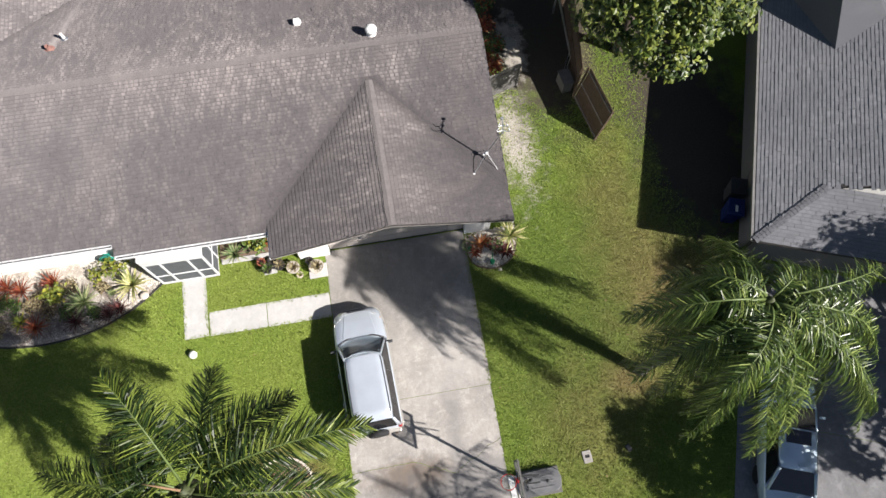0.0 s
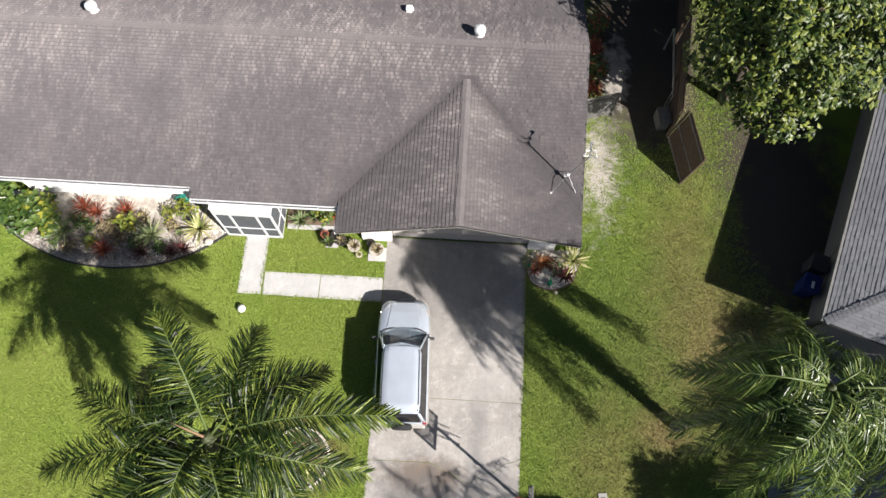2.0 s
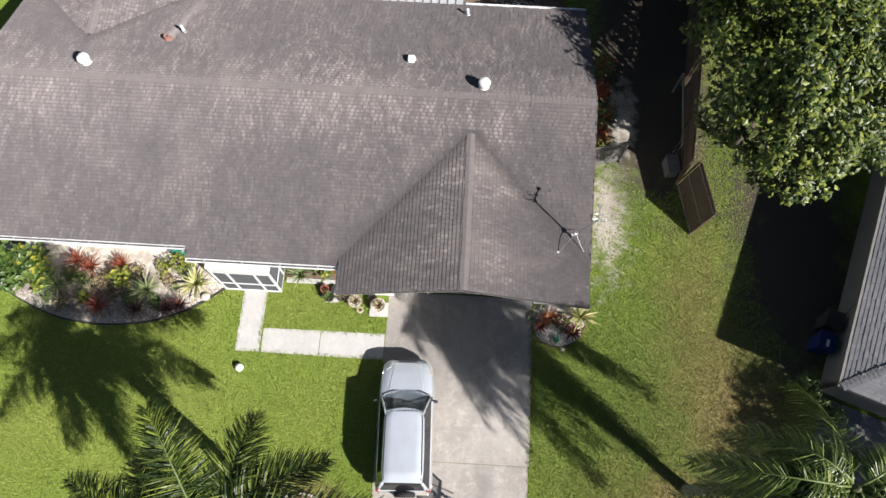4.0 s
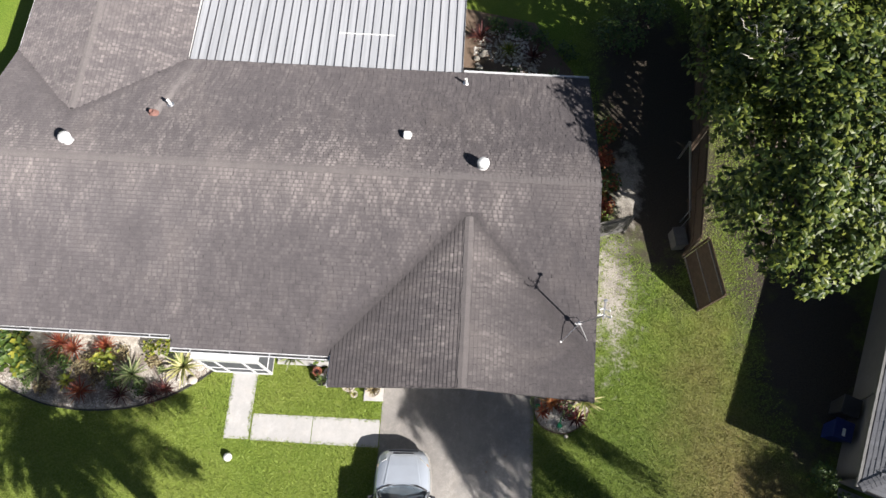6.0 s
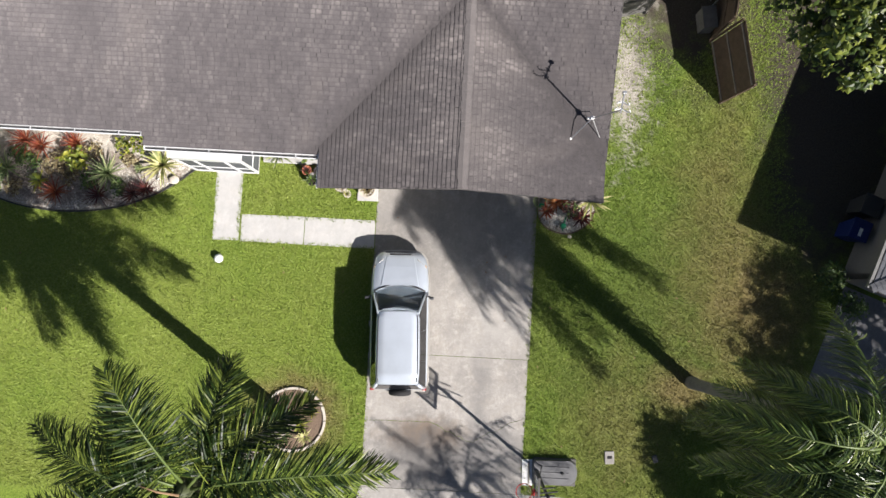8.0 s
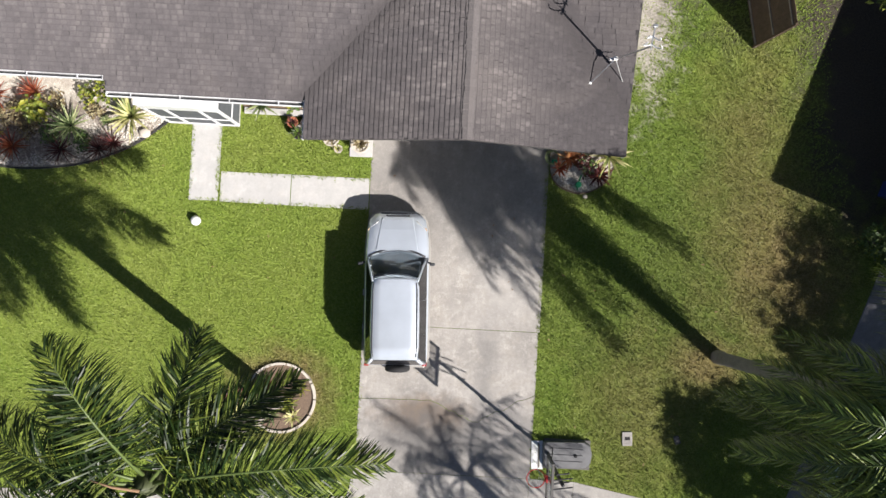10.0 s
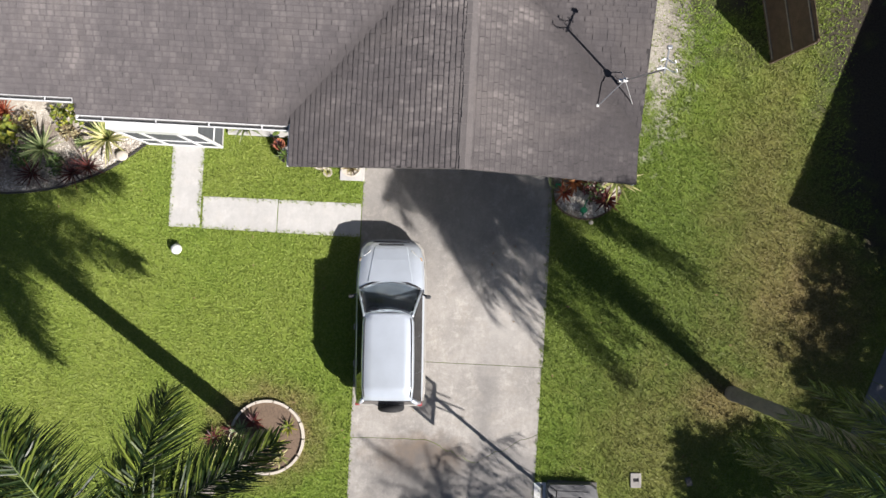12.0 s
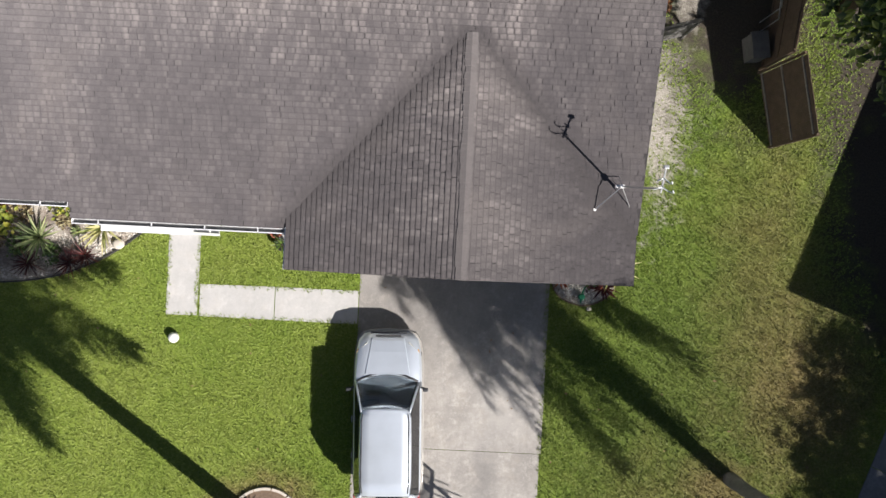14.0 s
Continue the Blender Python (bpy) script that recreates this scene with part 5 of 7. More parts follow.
    tube(bm, [ws_point(u, 0.0) + Vector((0, 0.03, 0.012)) for u in [k / 6 - 1 for k in range(13)]], 0.03, 6)
    part("cowl", bm, M_BLACK, car, "black cowl below the windscreen", smooth=True)
    bm = bmesh.new()
    loft(bm, [[ws_point(u, v) + Vector((0, d, d)) for u in [k / 6 - 1 for k in range(13)] for d in (0.004,)] + [ws_point(u, v) - Vector((0, 0.004, 0.004)) for u in [1 - k / 6 for k in range(13)]] for v in (0, 0.2, 0.4, 0.6, 0.8, 1.0)])
    ws = part("windscreen", bm, M_GLASS, car, "dark windscreen", smooth=True)
    ws.visible_shadow = False
    bm = bmesh.new()
    tube(bm, [(-0.62, 0.99, zb + 0.03), (-0.2, 1.05, zb + 0.05), (0.05, 1.06, zb + 0.05)], 0.010, 5)
    part("wiper", bm, M_BLACK, ws)
    bm = bmesh.new()
    tube(bm, [(0.02, 1.07, zb + 0.04), (0.4, 1.03, zb + 0.05), (0.62, 0.97, zb + 0.05)], 0.010, 5)
    part("wiper", bm, M_BLACK, ws)
    bm = bmesh.new()
    strip(bm, [(0.70, -2.065, zb + 0.04), (-0.70, -2.065, zb + 0.04), (-0.57, -1.875, zr - 0.02), (0.57, -1.875, zr - 0.02)], 0.006)
    part("rear_window", bm, M_TINT, car, "dark rear window")
    for s in (-1, 1):
        for ya, yb, yc, yd in ((0.80, -0.27, -0.30, 0.22), (-0.275, -1.22, -1.20, -0.305), (-1.225, -2.0, -1.82, -1.205)):
            bm = bmesh.new()
            strip(bm, [(s * 0.835, ya, zb - 0.01), (s * 0.835, yb, zb - 0.01), (s * 0.640, yc, zr - 0.05), (s * 0.640, yd, zr - 0.05)], 0.005)
            part("side_window", bm, M_TINT, car)
        bm = bmesh.new()
        box(bm, (s * 0.985, 0.70, 1.10), (0.15, 0.09, 0.14), 0.03)
        tube(bm, [(s * 0.86, 0.75, 1.06), (s * 0.95, 0.73, 1.08)], 0.025, 6)
        part("wing_mirror", bm, M_BLACK, car)
        bm = bmesh.new()
        strip(bm, [(s * 0.44, 2.09, 0.735), (s * 0.65, 1.98, 0.735), (s * 0.735, 1.70, 0.905), (s * 0.54, 1.86, 0.905)], 0.012)
        hl = part("headlight", bm, M_LAMPGLASS, car, "clear headlight")
        bm = bmesh.new()
        strip(bm, [(s * 0.665, 2.0, 0.72), (s * 0.735, 1.9, 0.72), (s * 0.815, 1.62, 0.895), (s * 0.745, 1.70, 0.90)], 0.012)
        part("indicator", bm, M_AMBER, hl, "amber indicator lens")
        bm = bmesh.new()
        box(bm, (s * 0.80, -2.07, 0.88), (0.12, 0.09, 0.34), 0.02)
        part("tail_light", bm, M_TAIL, car, "red tail light")
        for y in (1.32, -1.32):
            wheel(car, s * 0.76, y)
        for y in (-0.1, -1.05):
            part("door_handle", boxes(((s * 0.92, y, 0.93), (0.03, 0.16, 0.03)), bevel=0.008), M_CHAMP, car)
    # spare wheel on the tailgate
    bm = bmesh.new()
    m = Matrix.Translation((0.05, -2.20, 0.80)) @ Matrix.Rotation(math.pi / 2, 4, "X")
    lathe(bm, [(0.10, -0.085), (0.30, -0.085), (0.345, -0.05), (0.345, 0.05), (0.30, 0.085), (0.10, 0.085)], 24)
    bmesh.ops.transform(bm, matrix=m, verts=bm.verts)
    part("spare_wheel", bm, M_RUBBER, car, "black spare wheel on the tailgate", smooth=True)
    # cabin inside
    cab = part("dashboard", boxes(((0, 0.80, 0.98), (1.36, 0.36, 0.12)), ((-0.36, 0.60, 1.04), (0.40, 0.14, 0.08)), bevel=0.03), M_DASH, car)
    for x in (-0.36, 0.36):
        part("seat", boxes(((x, -0.55, 0.98), (0.48, 0.16, 0.62)), ((x, -0.55, 1.36), (0.26, 0.10, 0.16)), bevel=0.04), M_SEAT, car)
    bm = bmesh.new()
    tube(bm, [(-0.36 + 0.17 * math.cos(a), 0.42 + 0.05 * math.sin(a), 1.14 + 0.16 * math.sin(a)) for a in [k * math.tau / 14 for k in range(15)]], 0.016, 5, caps=False)
    part("steering_wheel", bm, M_BLACK, car)
    part("floor", boxes(((0, -0.6, 0.7), (1.5, 2.6, 0.05))), M_BLACK, car)
    return car


suv((0.925, -3.10, 0.012), 2.2)


def sedan(at, rz):
    car = thing("parked_sedan", "pale blue sedan parked on the neighbouring driveway", "car", at, rz)
    W = 0.88
    sec = [(2.30, 0.62, 0.36, 0.5, 0.62, 0.0), (2.15, 0.80, 0.28, 0.52, 0.74, 0.01), (1.7, 0.87, 0.24, 0.55, 0.84, 0.03), (0.95, W, 0.22, 0.58, 0.93, 0.03), (0.0, W, 0.22, 0.6, 0.95, 0.0), (-1.2, W, 0.22, 0.6, 0.97, 0.0),
           (-1.7, 0.87, 0.24, 0.6, 0.98, 0.02), (-2.2, 0.82, 0.30, 0.6, 0.95, 0.02), (-2.36, 0.70, 0.40, 0.58, 0.84, 0.0)]
    bm = bmesh.new()
    loft(bm, [car_ring(*s) for s in sec])
    part("body", bm, M_SKYBLUE, car, smooth=True)
    zb, zr = 0.95, 1.40
    bm = bmesh.new()
    loft(bm, [[(s * x, y, zr + dz) for s, dz in ((-1.04, -0.05), (-0.95, 0), (0, 0.03), (0.95, 0), (1.04, -0.05))] + [(x * 0.9, y, zr - 0.06), (-x * 0.9, y, zr - 0.06)] for x, y in ((0.55, 0.15), (0.60, -0.2), (0.60, -0.8), (0.54, -1.15))])
    rp = part("roof_panel", bm, M_SKYBLUE, car, smooth=True)
    part("sunroof", boxes(((0, -0.12, zr + 0.024), (0.80, 0.44, 0.02)), bevel=0.008), M_TINT, rp, "dark glass sunroof")
    bm = bmesh.new()
    tube(bm, [(0, -0.98, zr + 0.02), (0, -1.05, zr + 0.06), (0, -1.12, zr + 0.075)], [0.03, 0.022, 0.006], 6)
    part("antenna_fin", bm, M_SKYBLUE, rp, smooth=True)
    bm = bmesh.new()
    strip(bm, [(-0.74, 0.95, zb), (0.74, 0.95, zb), (0.56, 0.15, zr), (-0.56, 0.15, zr)], 0.006)
    part("windscreen", bm, M_TINT, car)
    bm = bmesh.new()
    strip(bm, [(0.70, -1.85, zb + 0.02), (-0.70, -1.85, zb + 0.02), (-0.53, -1.15, zr), (0.53, -1.15, zr)], 0.006)
    part("rear_window", bm, M_TINT, car)
    for s in (-1, 1):
        bm = bmesh.new()
        strip(bm, [(s * 0.815, 0.85, zb), (s * 0.815, -1.7, zb), (s * 0.625, -1.1, zr - 0.04), (s * 0.625, 0.1, zr - 0.04)], 0.005)
        part("side_window", bm, M_TINT, car)
        bm = bmesh.new()
        tube(bm, [(s * 0.78, 0.97, zb - 0.02), (s * 0.58, 0.15, zr - 0.01)], 0.04, 6)
        part("pillar", bm, M_SKYBLUE, car, smooth=True)
        bm = bmesh.new()
        tube(bm, [(s * 0.76, -1.85, zb - 0.01), (s * 0.56, -1.15, zr - 0.01)], 0.06, 6)
        part("pillar", bm, M_SKYBLUE, car, smooth=True)
        bm = bmesh.new()
        box(bm, (s * 0.97, 0.7, 1.0), (0.18, 0.09, 0.12), 0.03)
        part("wing_mirror", bm, M_SKYBLUE, car)
        bm = bmesh.new()
        box(bm, (s * 0.66, -2.30, 0.78), (0.28, 0.12, 0.14), 0.02)
        part("tail_light", bm, M_TAIL, car)
        for y in (1.4, -1.4):
            wheel(car, s * 0.76, y, 0.32)
    return car


sedan((14.38, -7.62, 0.026), -20.0)

# ---------------------------------------------------------------- basketball hoop
hoop = thing("basketball_hoop", "portable basketball hoop with a clear board and black base", "basketball hoop", (0, 0, 0))
bm = bmesh.new()
base_out = [(5.40, -7.28), (6.55, -7.24), (6.72, -7.36), (6.78, -7.62), (6.74, -7.88), (6.58, -8.02), (5.44, -8.08), (5.36, -7.95), (5.34, -7.4)]
loft(bm, [[(x, y, 0.02) for x, y in base_out], [(x * 0.985 + 0.09, y * 0.985 - 0.115, 0.16) for x, y in base_out], [(x * 0.93 + 0.42, y * 0.93 - 0.535, 0.22) for x, y in base_out]])
hb = part("base", bm, M_FADED, hoop, "sun-faded black plastic water-filled base", smooth=False)
for y in (-7.84, -7.66, -7.48):
    part("base_rib", boxes(((6.02, y, 0.222), (0.95, 0.05, 0.03)), bevel=0.012), M_FADED, hb)
bm = bmesh.new()
lathe(bm, [(0.05, 0), (0.05, 0.03), (0.03, 0.045)], 12, (6.28, -7.66, 0.215))
part("filler_cap", bm, M_RUBBER, hb)
part("rim_lip", boxes(((6.05, -7.66, 0.05), (1.36, 0.86, 0.05)), bevel=0.02), M_FENCE_GREY, hb, "grey dusty lip of the base")
bm = bmesh.new()
tube(bm, [(5.50, -7.62, 0.15), (5.42, -7.58, 1.2), (5.36, -7.55, 2.6), (5.34, -7.54, 3.35)], 0.045, 10)
part("pole", bm, M_DARKMETAL, hoop, "dark steel pole", smooth=True)
for z in (0.9, 1.9):
    bm = bmesh.new()
    tube(bm, [(5.47 - z * 0.035, -7.60, z - 0.05), (5.47 - z * 0.035, -7.60, z + 0.05)], 0.056, 10)
    part("pole_collar", bm, M_DARKMETAL, hoop)
for dy in (-0.17, 0.17):
    bm = bmesh.new()
    tube(bm, [(5.62, -7.62 + dy, 0.2), (5.44, -7.59, 1.1)], 0.016, 6)
    part("brace", bm, M_DARKMETAL, hoop)
for z in (2.95, 3.35):
    for dy in (-0.11, 0.11):
        bm = bmesh.new()
        tube(bm, [(5.62, -7.54 + dy, z - 0.25), (5.06, -7.50 + dy, z + 0.12)], 0.02, 6)
        part("arm", bm, M_DARKMETAL, hoop)
BX, BY0, BY1, BZ0, BZ1 = 5.02, -8.05, -6.93, 2.92, 3.70
bd = part("backboard", span((BX - 0.008, BY0 + 0.03, BZ0 + 0.03), (BX + 0.008, BY1 - 0.03, BZ1 - 0.03)), M_CLEAR, hoop, "clear plastic backboard")
for a, b in (((BX - 0.03, BY0, BZ0), (BX + 0.03, BY0 + 0.055, BZ1)), ((BX - 0.03, BY1 - 0.055, BZ0), (BX + 0.03, BY1, BZ1)), ((BX - 0.03, BY0 + 0.055, BZ0), (BX + 0.03, BY1 - 0.055, BZ0 + 0.055)),
             ((BX - 0.03, BY0 + 0.055, BZ1 - 0.055), (BX + 0.03, BY1 - 0.055, BZ1)), ((BX + 0.01, -7.52, BZ0 + 0.055), (BX + 0.05, -7.46, BZ1 - 0.055))):
    part("board_frame", span(a, b, 0.006), M_FENCE_GREY, bd, "grey board frame")
bm = bmesh.new()
tube(bm, [(4.72 + 0.225 * math.cos(a), -7.49 + 0.225 * math.sin(a), 3.05) for a in [k * math.tau / 24 for k in range(25)]], 0.012, 6, caps=False)
tube(bm, [(4.94, -7.49, 3.05), (5.0, -7.49, 3.05)], 0.03, 6)
rim = part("rim", bm, M_RED, hoop, "red steel rim")
part("rim_plate", boxes(((4.985, -7.49, 3.03), (0.04, 0.16, 0.16)), bevel=0.008), M_RED, rim)
bm = bmesh.new()
for k in range(12):
    a0, a1 = k * math.tau / 12, (k + 0.5) * math.tau / 12
    a2 = (k + 1) * math.tau / 12
    tube(bm, [(4.72 + r * math.cos(a), -7.49 + r * math.sin(a), z) for r, a, z in ((0.22, a0, 3.05), (0.17, a1, 2.88), (0.13, a2, 2.7))], 0.005, 4)
    tube(bm, [(4.72 + r * math.cos(a), -7.49 + r * math.sin(a), z) for r, a, z in ((0.22, a2, 3.05), (0.17, a1, 2.88), (0.13, a0, 2.7))], 0.005, 4)
part("net", bm, M_WHITE, rim, "white cord net")
wb = thing("wooden_plate", "white-painted board lying before the hoop base", "board", (5.20, -7.73, 0.004), 2)
part("plank", boxes(((0, 0, 0.02), (0.33, 0.82, 0.035)), bevel=0.006), M_WHITE, wb)
part("batten", boxes(((0.05, 0, 0.045), (0.05, 0.7, 0.02)), bevel=0.004), M_RAIL, wb)

# ---------------------------------------------------------------- small things on the lawn
bm = bmesh.new()
bmesh.ops.create_icosphere(bm, subdivisions=3, radius=0.145)
single("white_globe", bm, M_WHITE, "white garden globe resting on the lawn", "ornament", (-5.0, -1.47, 0.14), smooth=True)
mb = thing("meter_box", "small concrete utility box sunk in the lawn", "utility box", (7.80, -7.14, 0), 3)
mb.scale = (0.8, 0.85, 1)
part("collar", boxes(((0, 0.19, 0.02), (0.36, 0.09, 0.05)), ((0, -0.19, 0.02), (0.36, 0.09, 0.05)), ((-0.14, 0, 0.02), (0.09, 0.30, 0.05)), ((0.14, 0, 0.02), (0.09, 0.30, 0.05)), bevel=0.008), M_PAVE, mb)
part("pit", boxes(((0, 0, 0.008), (0.20, 0.30, 0.012))), M_RUBBER, mb, "dark opening")
for y, w in ((-0.09, 0.11), (0.11, 0.07)):
    part("lid", boxes(((0, y, 0.034), (0.19, w, 0.02)), bevel=0.004), M_PAVE, mb)
cp = thing("valve_cover", "small grey valve cover in the shaded lawn", "utility cover", (9.25, -7.1, 0), 20)
part("cover", boxes(((0, 0, 0.03), (0.16, 0.24, 0.06)), bevel=0.015), M_FENCE_GREY, cp)

# ring bed round the palm
ring = thing("tree_ring", "round mulch bed edged with pale curved blocks", "flower bed", (-2.30, -6.45, 0))
bm = bmesh.new()
lathe(bm, [(0.98, 0.0), (0.98, 0.035), (0.6, 0.06), (0.05, 0.07)], 40)
part("mulch", bm, M_MULCH, ring)
for k in range(13):
    a0, a1 = k * math.tau / 13 + 0.02, (k + 1) * math.tau / 13 - 0.02
    bm = bmesh.new()
    arc = [a0 + (a1 - a0) * j / 4 for j in range(5)]
    loft(bm, [[(r * math.cos(a), r * math.sin(a), z) for r, z in ((0.95, 0), (1.02, 0), (1.02, 0.10), (0.95, 0.10))] for a in arc])
    part("edging_block", bm, M_POT_PALE, ring)

# ---------------------------------------------------------------- plants
def blades(n, length, width, lift, droop, seed, stiff=0.0, segs=3):
    """A rosette of strap leaves as vertex and face lists."""
    g = random.Random(seed)
    verts, faces = [], []
    for i in range(n):
        f = (i + 0.5) / n
        a = i * 2.39996 + g.uniform(-0.2, 0.2)
        el = lift * (0.25 + 0.85 * f) + g.uniform(-0.12, 0.12)
        L = length * g.uniform(0.8, 1.1) * (1.0 - 0.25 * f)
        d = Vector((math.cos(a), math.sin(a), 0))
        s = Vector((-d.y, d.x, 0))
        k = len(verts)
        for j in range(segs + 1):
            t = j / segs
            p = d * (0.03 + L * t * math.cos(el)) + Vector((0, 0, 0.05 + L * t * math.sin(el) - droop * L * t * t))
            w = width * (0.55 + 0.9 * t if t < 0.45 else 0.98 * (1 - t) / 0.55 + 0.02) * 0.5
            verts += [p - s * w, p + Vector((0, 0, -w * 0.35)), p + s * w]
        for j in range(segs):
            q = k + 3 * j
            faces += [(q, q + 1, q + 4, q + 3), (q + 1, q + 2, q + 5, q + 4)]
    return verts, faces


def rosette(name, label, category, at, n, length, width, lift, droop, material, seed, stem=0.0):
    ob = thing(name, label, category, at, rnd.uniform(0, 360))
    v, f = blades(n, length, width, lift, droop, seed)
    v = [p + Vector((0, 0, stem)) for p in v]
    lf = new("leaves", raw_mesh("leaves", v, f, material))
    lf.parent = ob
    bm = bmesh.new()
    lathe(bm, [(0.05, -0.02), (0.045, stem * 0.5 + 0.03), (0.03, stem + 0.08)], 8)
    part("stem", bm, M_BARK, ob)
    return ob


def leafy(name, label, category, at, r, h, n, size, material, seed, m2=None):
    """A small leafy shrub: twigs and many oval leaves."""
    g = random.Random(seed)
    ob = thing(name, label, category, at)
    bm = bmesh.new()
    ends = []
    for k in range(7):
        a = k * 2.4
        e = Vector((math.cos(a) * r * g.uniform(0.3, 0.8), math.sin(a) * r * g.uniform(0.3, 0.8), h * g.uniform(0.6, 0.95)))
        ends.append(e)
        tube(bm, [(0, 0, -0.02), e * 0.5 + Vector((0, 0, 0.05)), e], [0.02, 0.012, 0.005], 5)
    part("twigs", bm, M_BARK, ob)
    verts, faces = [], []
    for i in range(n):
        c = ends[i % 7]
        v = Vector((g.gauss(0, 1), g.gauss(0, 1), g.gauss(0, 1))).normalized() * r * 0.55 * g.uniform(0.2, 1)
        p = c + v
        p.z = max(0.04, p.z)
        nrm = (v.normalized() * 0.5 + Vector((g.uniform(-0.6, 0.6), g.uniform(-0.6, 0.6), 1))).normalized()
        d = nrm.cross(Vector((g.uniform(-1, 1), g.uniform(-1, 1), 0.1))).normalized()
        s = nrm.cross(d)
        l, w = size * g.uniform(0.7, 1.2), size * 0.32 * g.uniform(0.8, 1.2)
        k = len(verts)
        verts += [p, p + d * l * 0.5 + s * w, p + d * l * 0.5 - nrm * 0.012, p + d * l * 0.5 - s * w, p + d * l]
        faces += [(k, k + 1, k + 2), (k, k + 2, k + 3), (k + 1, k + 4, k + 2), (k + 2, k + 4, k + 3)]
    lf = new("leaves", raw_mesh("leaves", verts, faces, material))
    lf.parent = ob
    if m2:
        lf.data.materials.append(m2)
        idx = [1 if (i // 4) % 5 < 2 else 0 for i in range(len(lf.data.polygons))]
        lf.data.polygons.foreach_set("material_index", idx)
    return ob


# west bed: gravel sheet inside a dark edging
BED = [(-14.55, 1.35), (-13.8, 0.82), (-13.0, 0.40), (-11.8, -0.03), (-10.8, -0.19), (-9.95, -0.21), (-9.1, -0.13), (-8.25, 0.05), (-7.5, 0.35), (-6.97, 0.62), (-6.45, 0.98), (-5.98, 1.36)]


def smooth_line(pts, k=5):
    out = []
    for i in range(len(pts) - 1):
        p0, p1, p2, p3 = pts[max(i - 1, 0)], pts[i], pts[i + 1], pts[min(i + 2, len(pts) - 1)]
        for j in range(k):
            t = j / k
            out.append(tuple(0.5 * (2 * b + (c - a) * t + (2 * a - 5 * b + 4 * c - d) * t * t + (3 * b - a - 3 * c + d) * t ** 3) for a, b, c, d in zip(p0, p1, p2, p3)))
    return out + [pts[-1]]


bed_line = smooth_line(BED)
bed = thing("garden_bed", "pale shell-gravel planting bed with dark edging by the house", "flower bed")
bm = bmesh.new()
loft(bm, [[(x, y, 0.012), (x, y * 0.4 + 1.6, 0.05), (x, 2.64, 0.05)] for x, y in bed_line], closed=False)
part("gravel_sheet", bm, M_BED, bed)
bm = bmesh.new()
loft(bm, [[(x, y - 0.022, 0), (x, y + 0.022, 0), (x, y + 0.022, 0.085), (x, y - 0.022, 0.085)] for x, y in bed_line])
part("edging", bm, M_EDGE, bed, "dark plastic lawn edging")
# east bed by the garage corner
EB = [(5.14, 1.15), (5.16, 0.55), (5.35, 0.17), (5.7, -0.02), (6.1, -0.08), (6.5, 0.06), (6.85, 0.36), (7.05, 0.9), (7.1, 1.5)]
eb_line = smooth_line(EB)
bed2 = thing("garden_bed", "small shell-gravel bed at the garage corner", "flower bed")
bm = bmesh.new()
loft(bm, [[(x, y, 0.012), (x * 0.6 + 2.45, y * 0.5 + 0.7, 0.05), (x * 0.5 + 3.05, 1.44, 0.05)] for x, y in eb_line], closed=False)
part("gravel_sheet", bm, M_BED, bed2)
bm = bmesh.new()
loft(bm, [[(x, y - 0.02, 0), (x, y + 0.02, 0), (x, y + 0.02, 0.07), (x, y - 0.02, 0.07)] for x, y in eb_line])
part("edging", bm, M_MULCH, bed2, "earth-brown curved edging")

rosette("yucca", "large yellow-striped yucca in the gravel bed", "plant", (-6.98, 1.42, 0.04), 46, 0.82, 0.085, 1.15, 0.16, M_YUCCA, 21, 0.12)
rosette("agave", "grey-green spiky agave in the gravel bed", "plant", (-8.68, 1.05, 0.04), 56, 0.80, 0.065, 1.25, 0.10, M_AGAVE, 22, 0.15)
rosette("agave", "dark green spiky plant in the gravel bed", "plant", (-11.95, 1.05, 0.04), 44, 0.75, 0.05, 1.2, 0.15, M_AGAVE, 23, 0.1)
rosette("bromeliad", "small yellow-green bromeliad in the gravel", "plant", (-10.95, 0.72, 0.04), 26, 0.42, 0.07, 1.0, 0.1, M_CROTON, 24)
for x, y, s, L in ((-10.30, 0.38, 31, 0.62), (-11.35, 1.98, 32, 0.75), (-10.85, 1.82, 33, 0.6), (-9.75, 1.95, 34, 0.6)):
    rosette("cordyline", "bright red-leaved cordyline in the gravel bed", "plant", (x, y, 0.04), 52, L, 0.045, 1.3, 0.18, M_REDLEAF, s, 0.18)
for x, y, s in ((-8.95, 0.36, 41), (-7.85, 0.42, 42), (-7.45, 0.62, 43)):
    rosette("cordyline", "dark wine-leaved cordyline in the gravel bed", "plant", (x, y, 0.04), 50, 0.60, 0.030, 1.2, 0.2, M_WINE, s, 0.12)
leafy("croton", "bright yellow-green croton shrub in the gravel bed", "shrub", (-9.62, 1.42, 0.04), 0.42, 0.55, 170, 0.16, M_CROTON, 51)
leafy("croton", "yellow-green croton by the wall", "shrub", (-7.55, 2.05, 0.04), 0.5, 0.7, 150, 0.14, M_CROTON, 52)
leafy("croton", "small yellow croton in the gravel", "shrub", (-8.2, 1.95, 0.04), 0.3, 0.4, 90, 0.12, M_CROTON, 53)
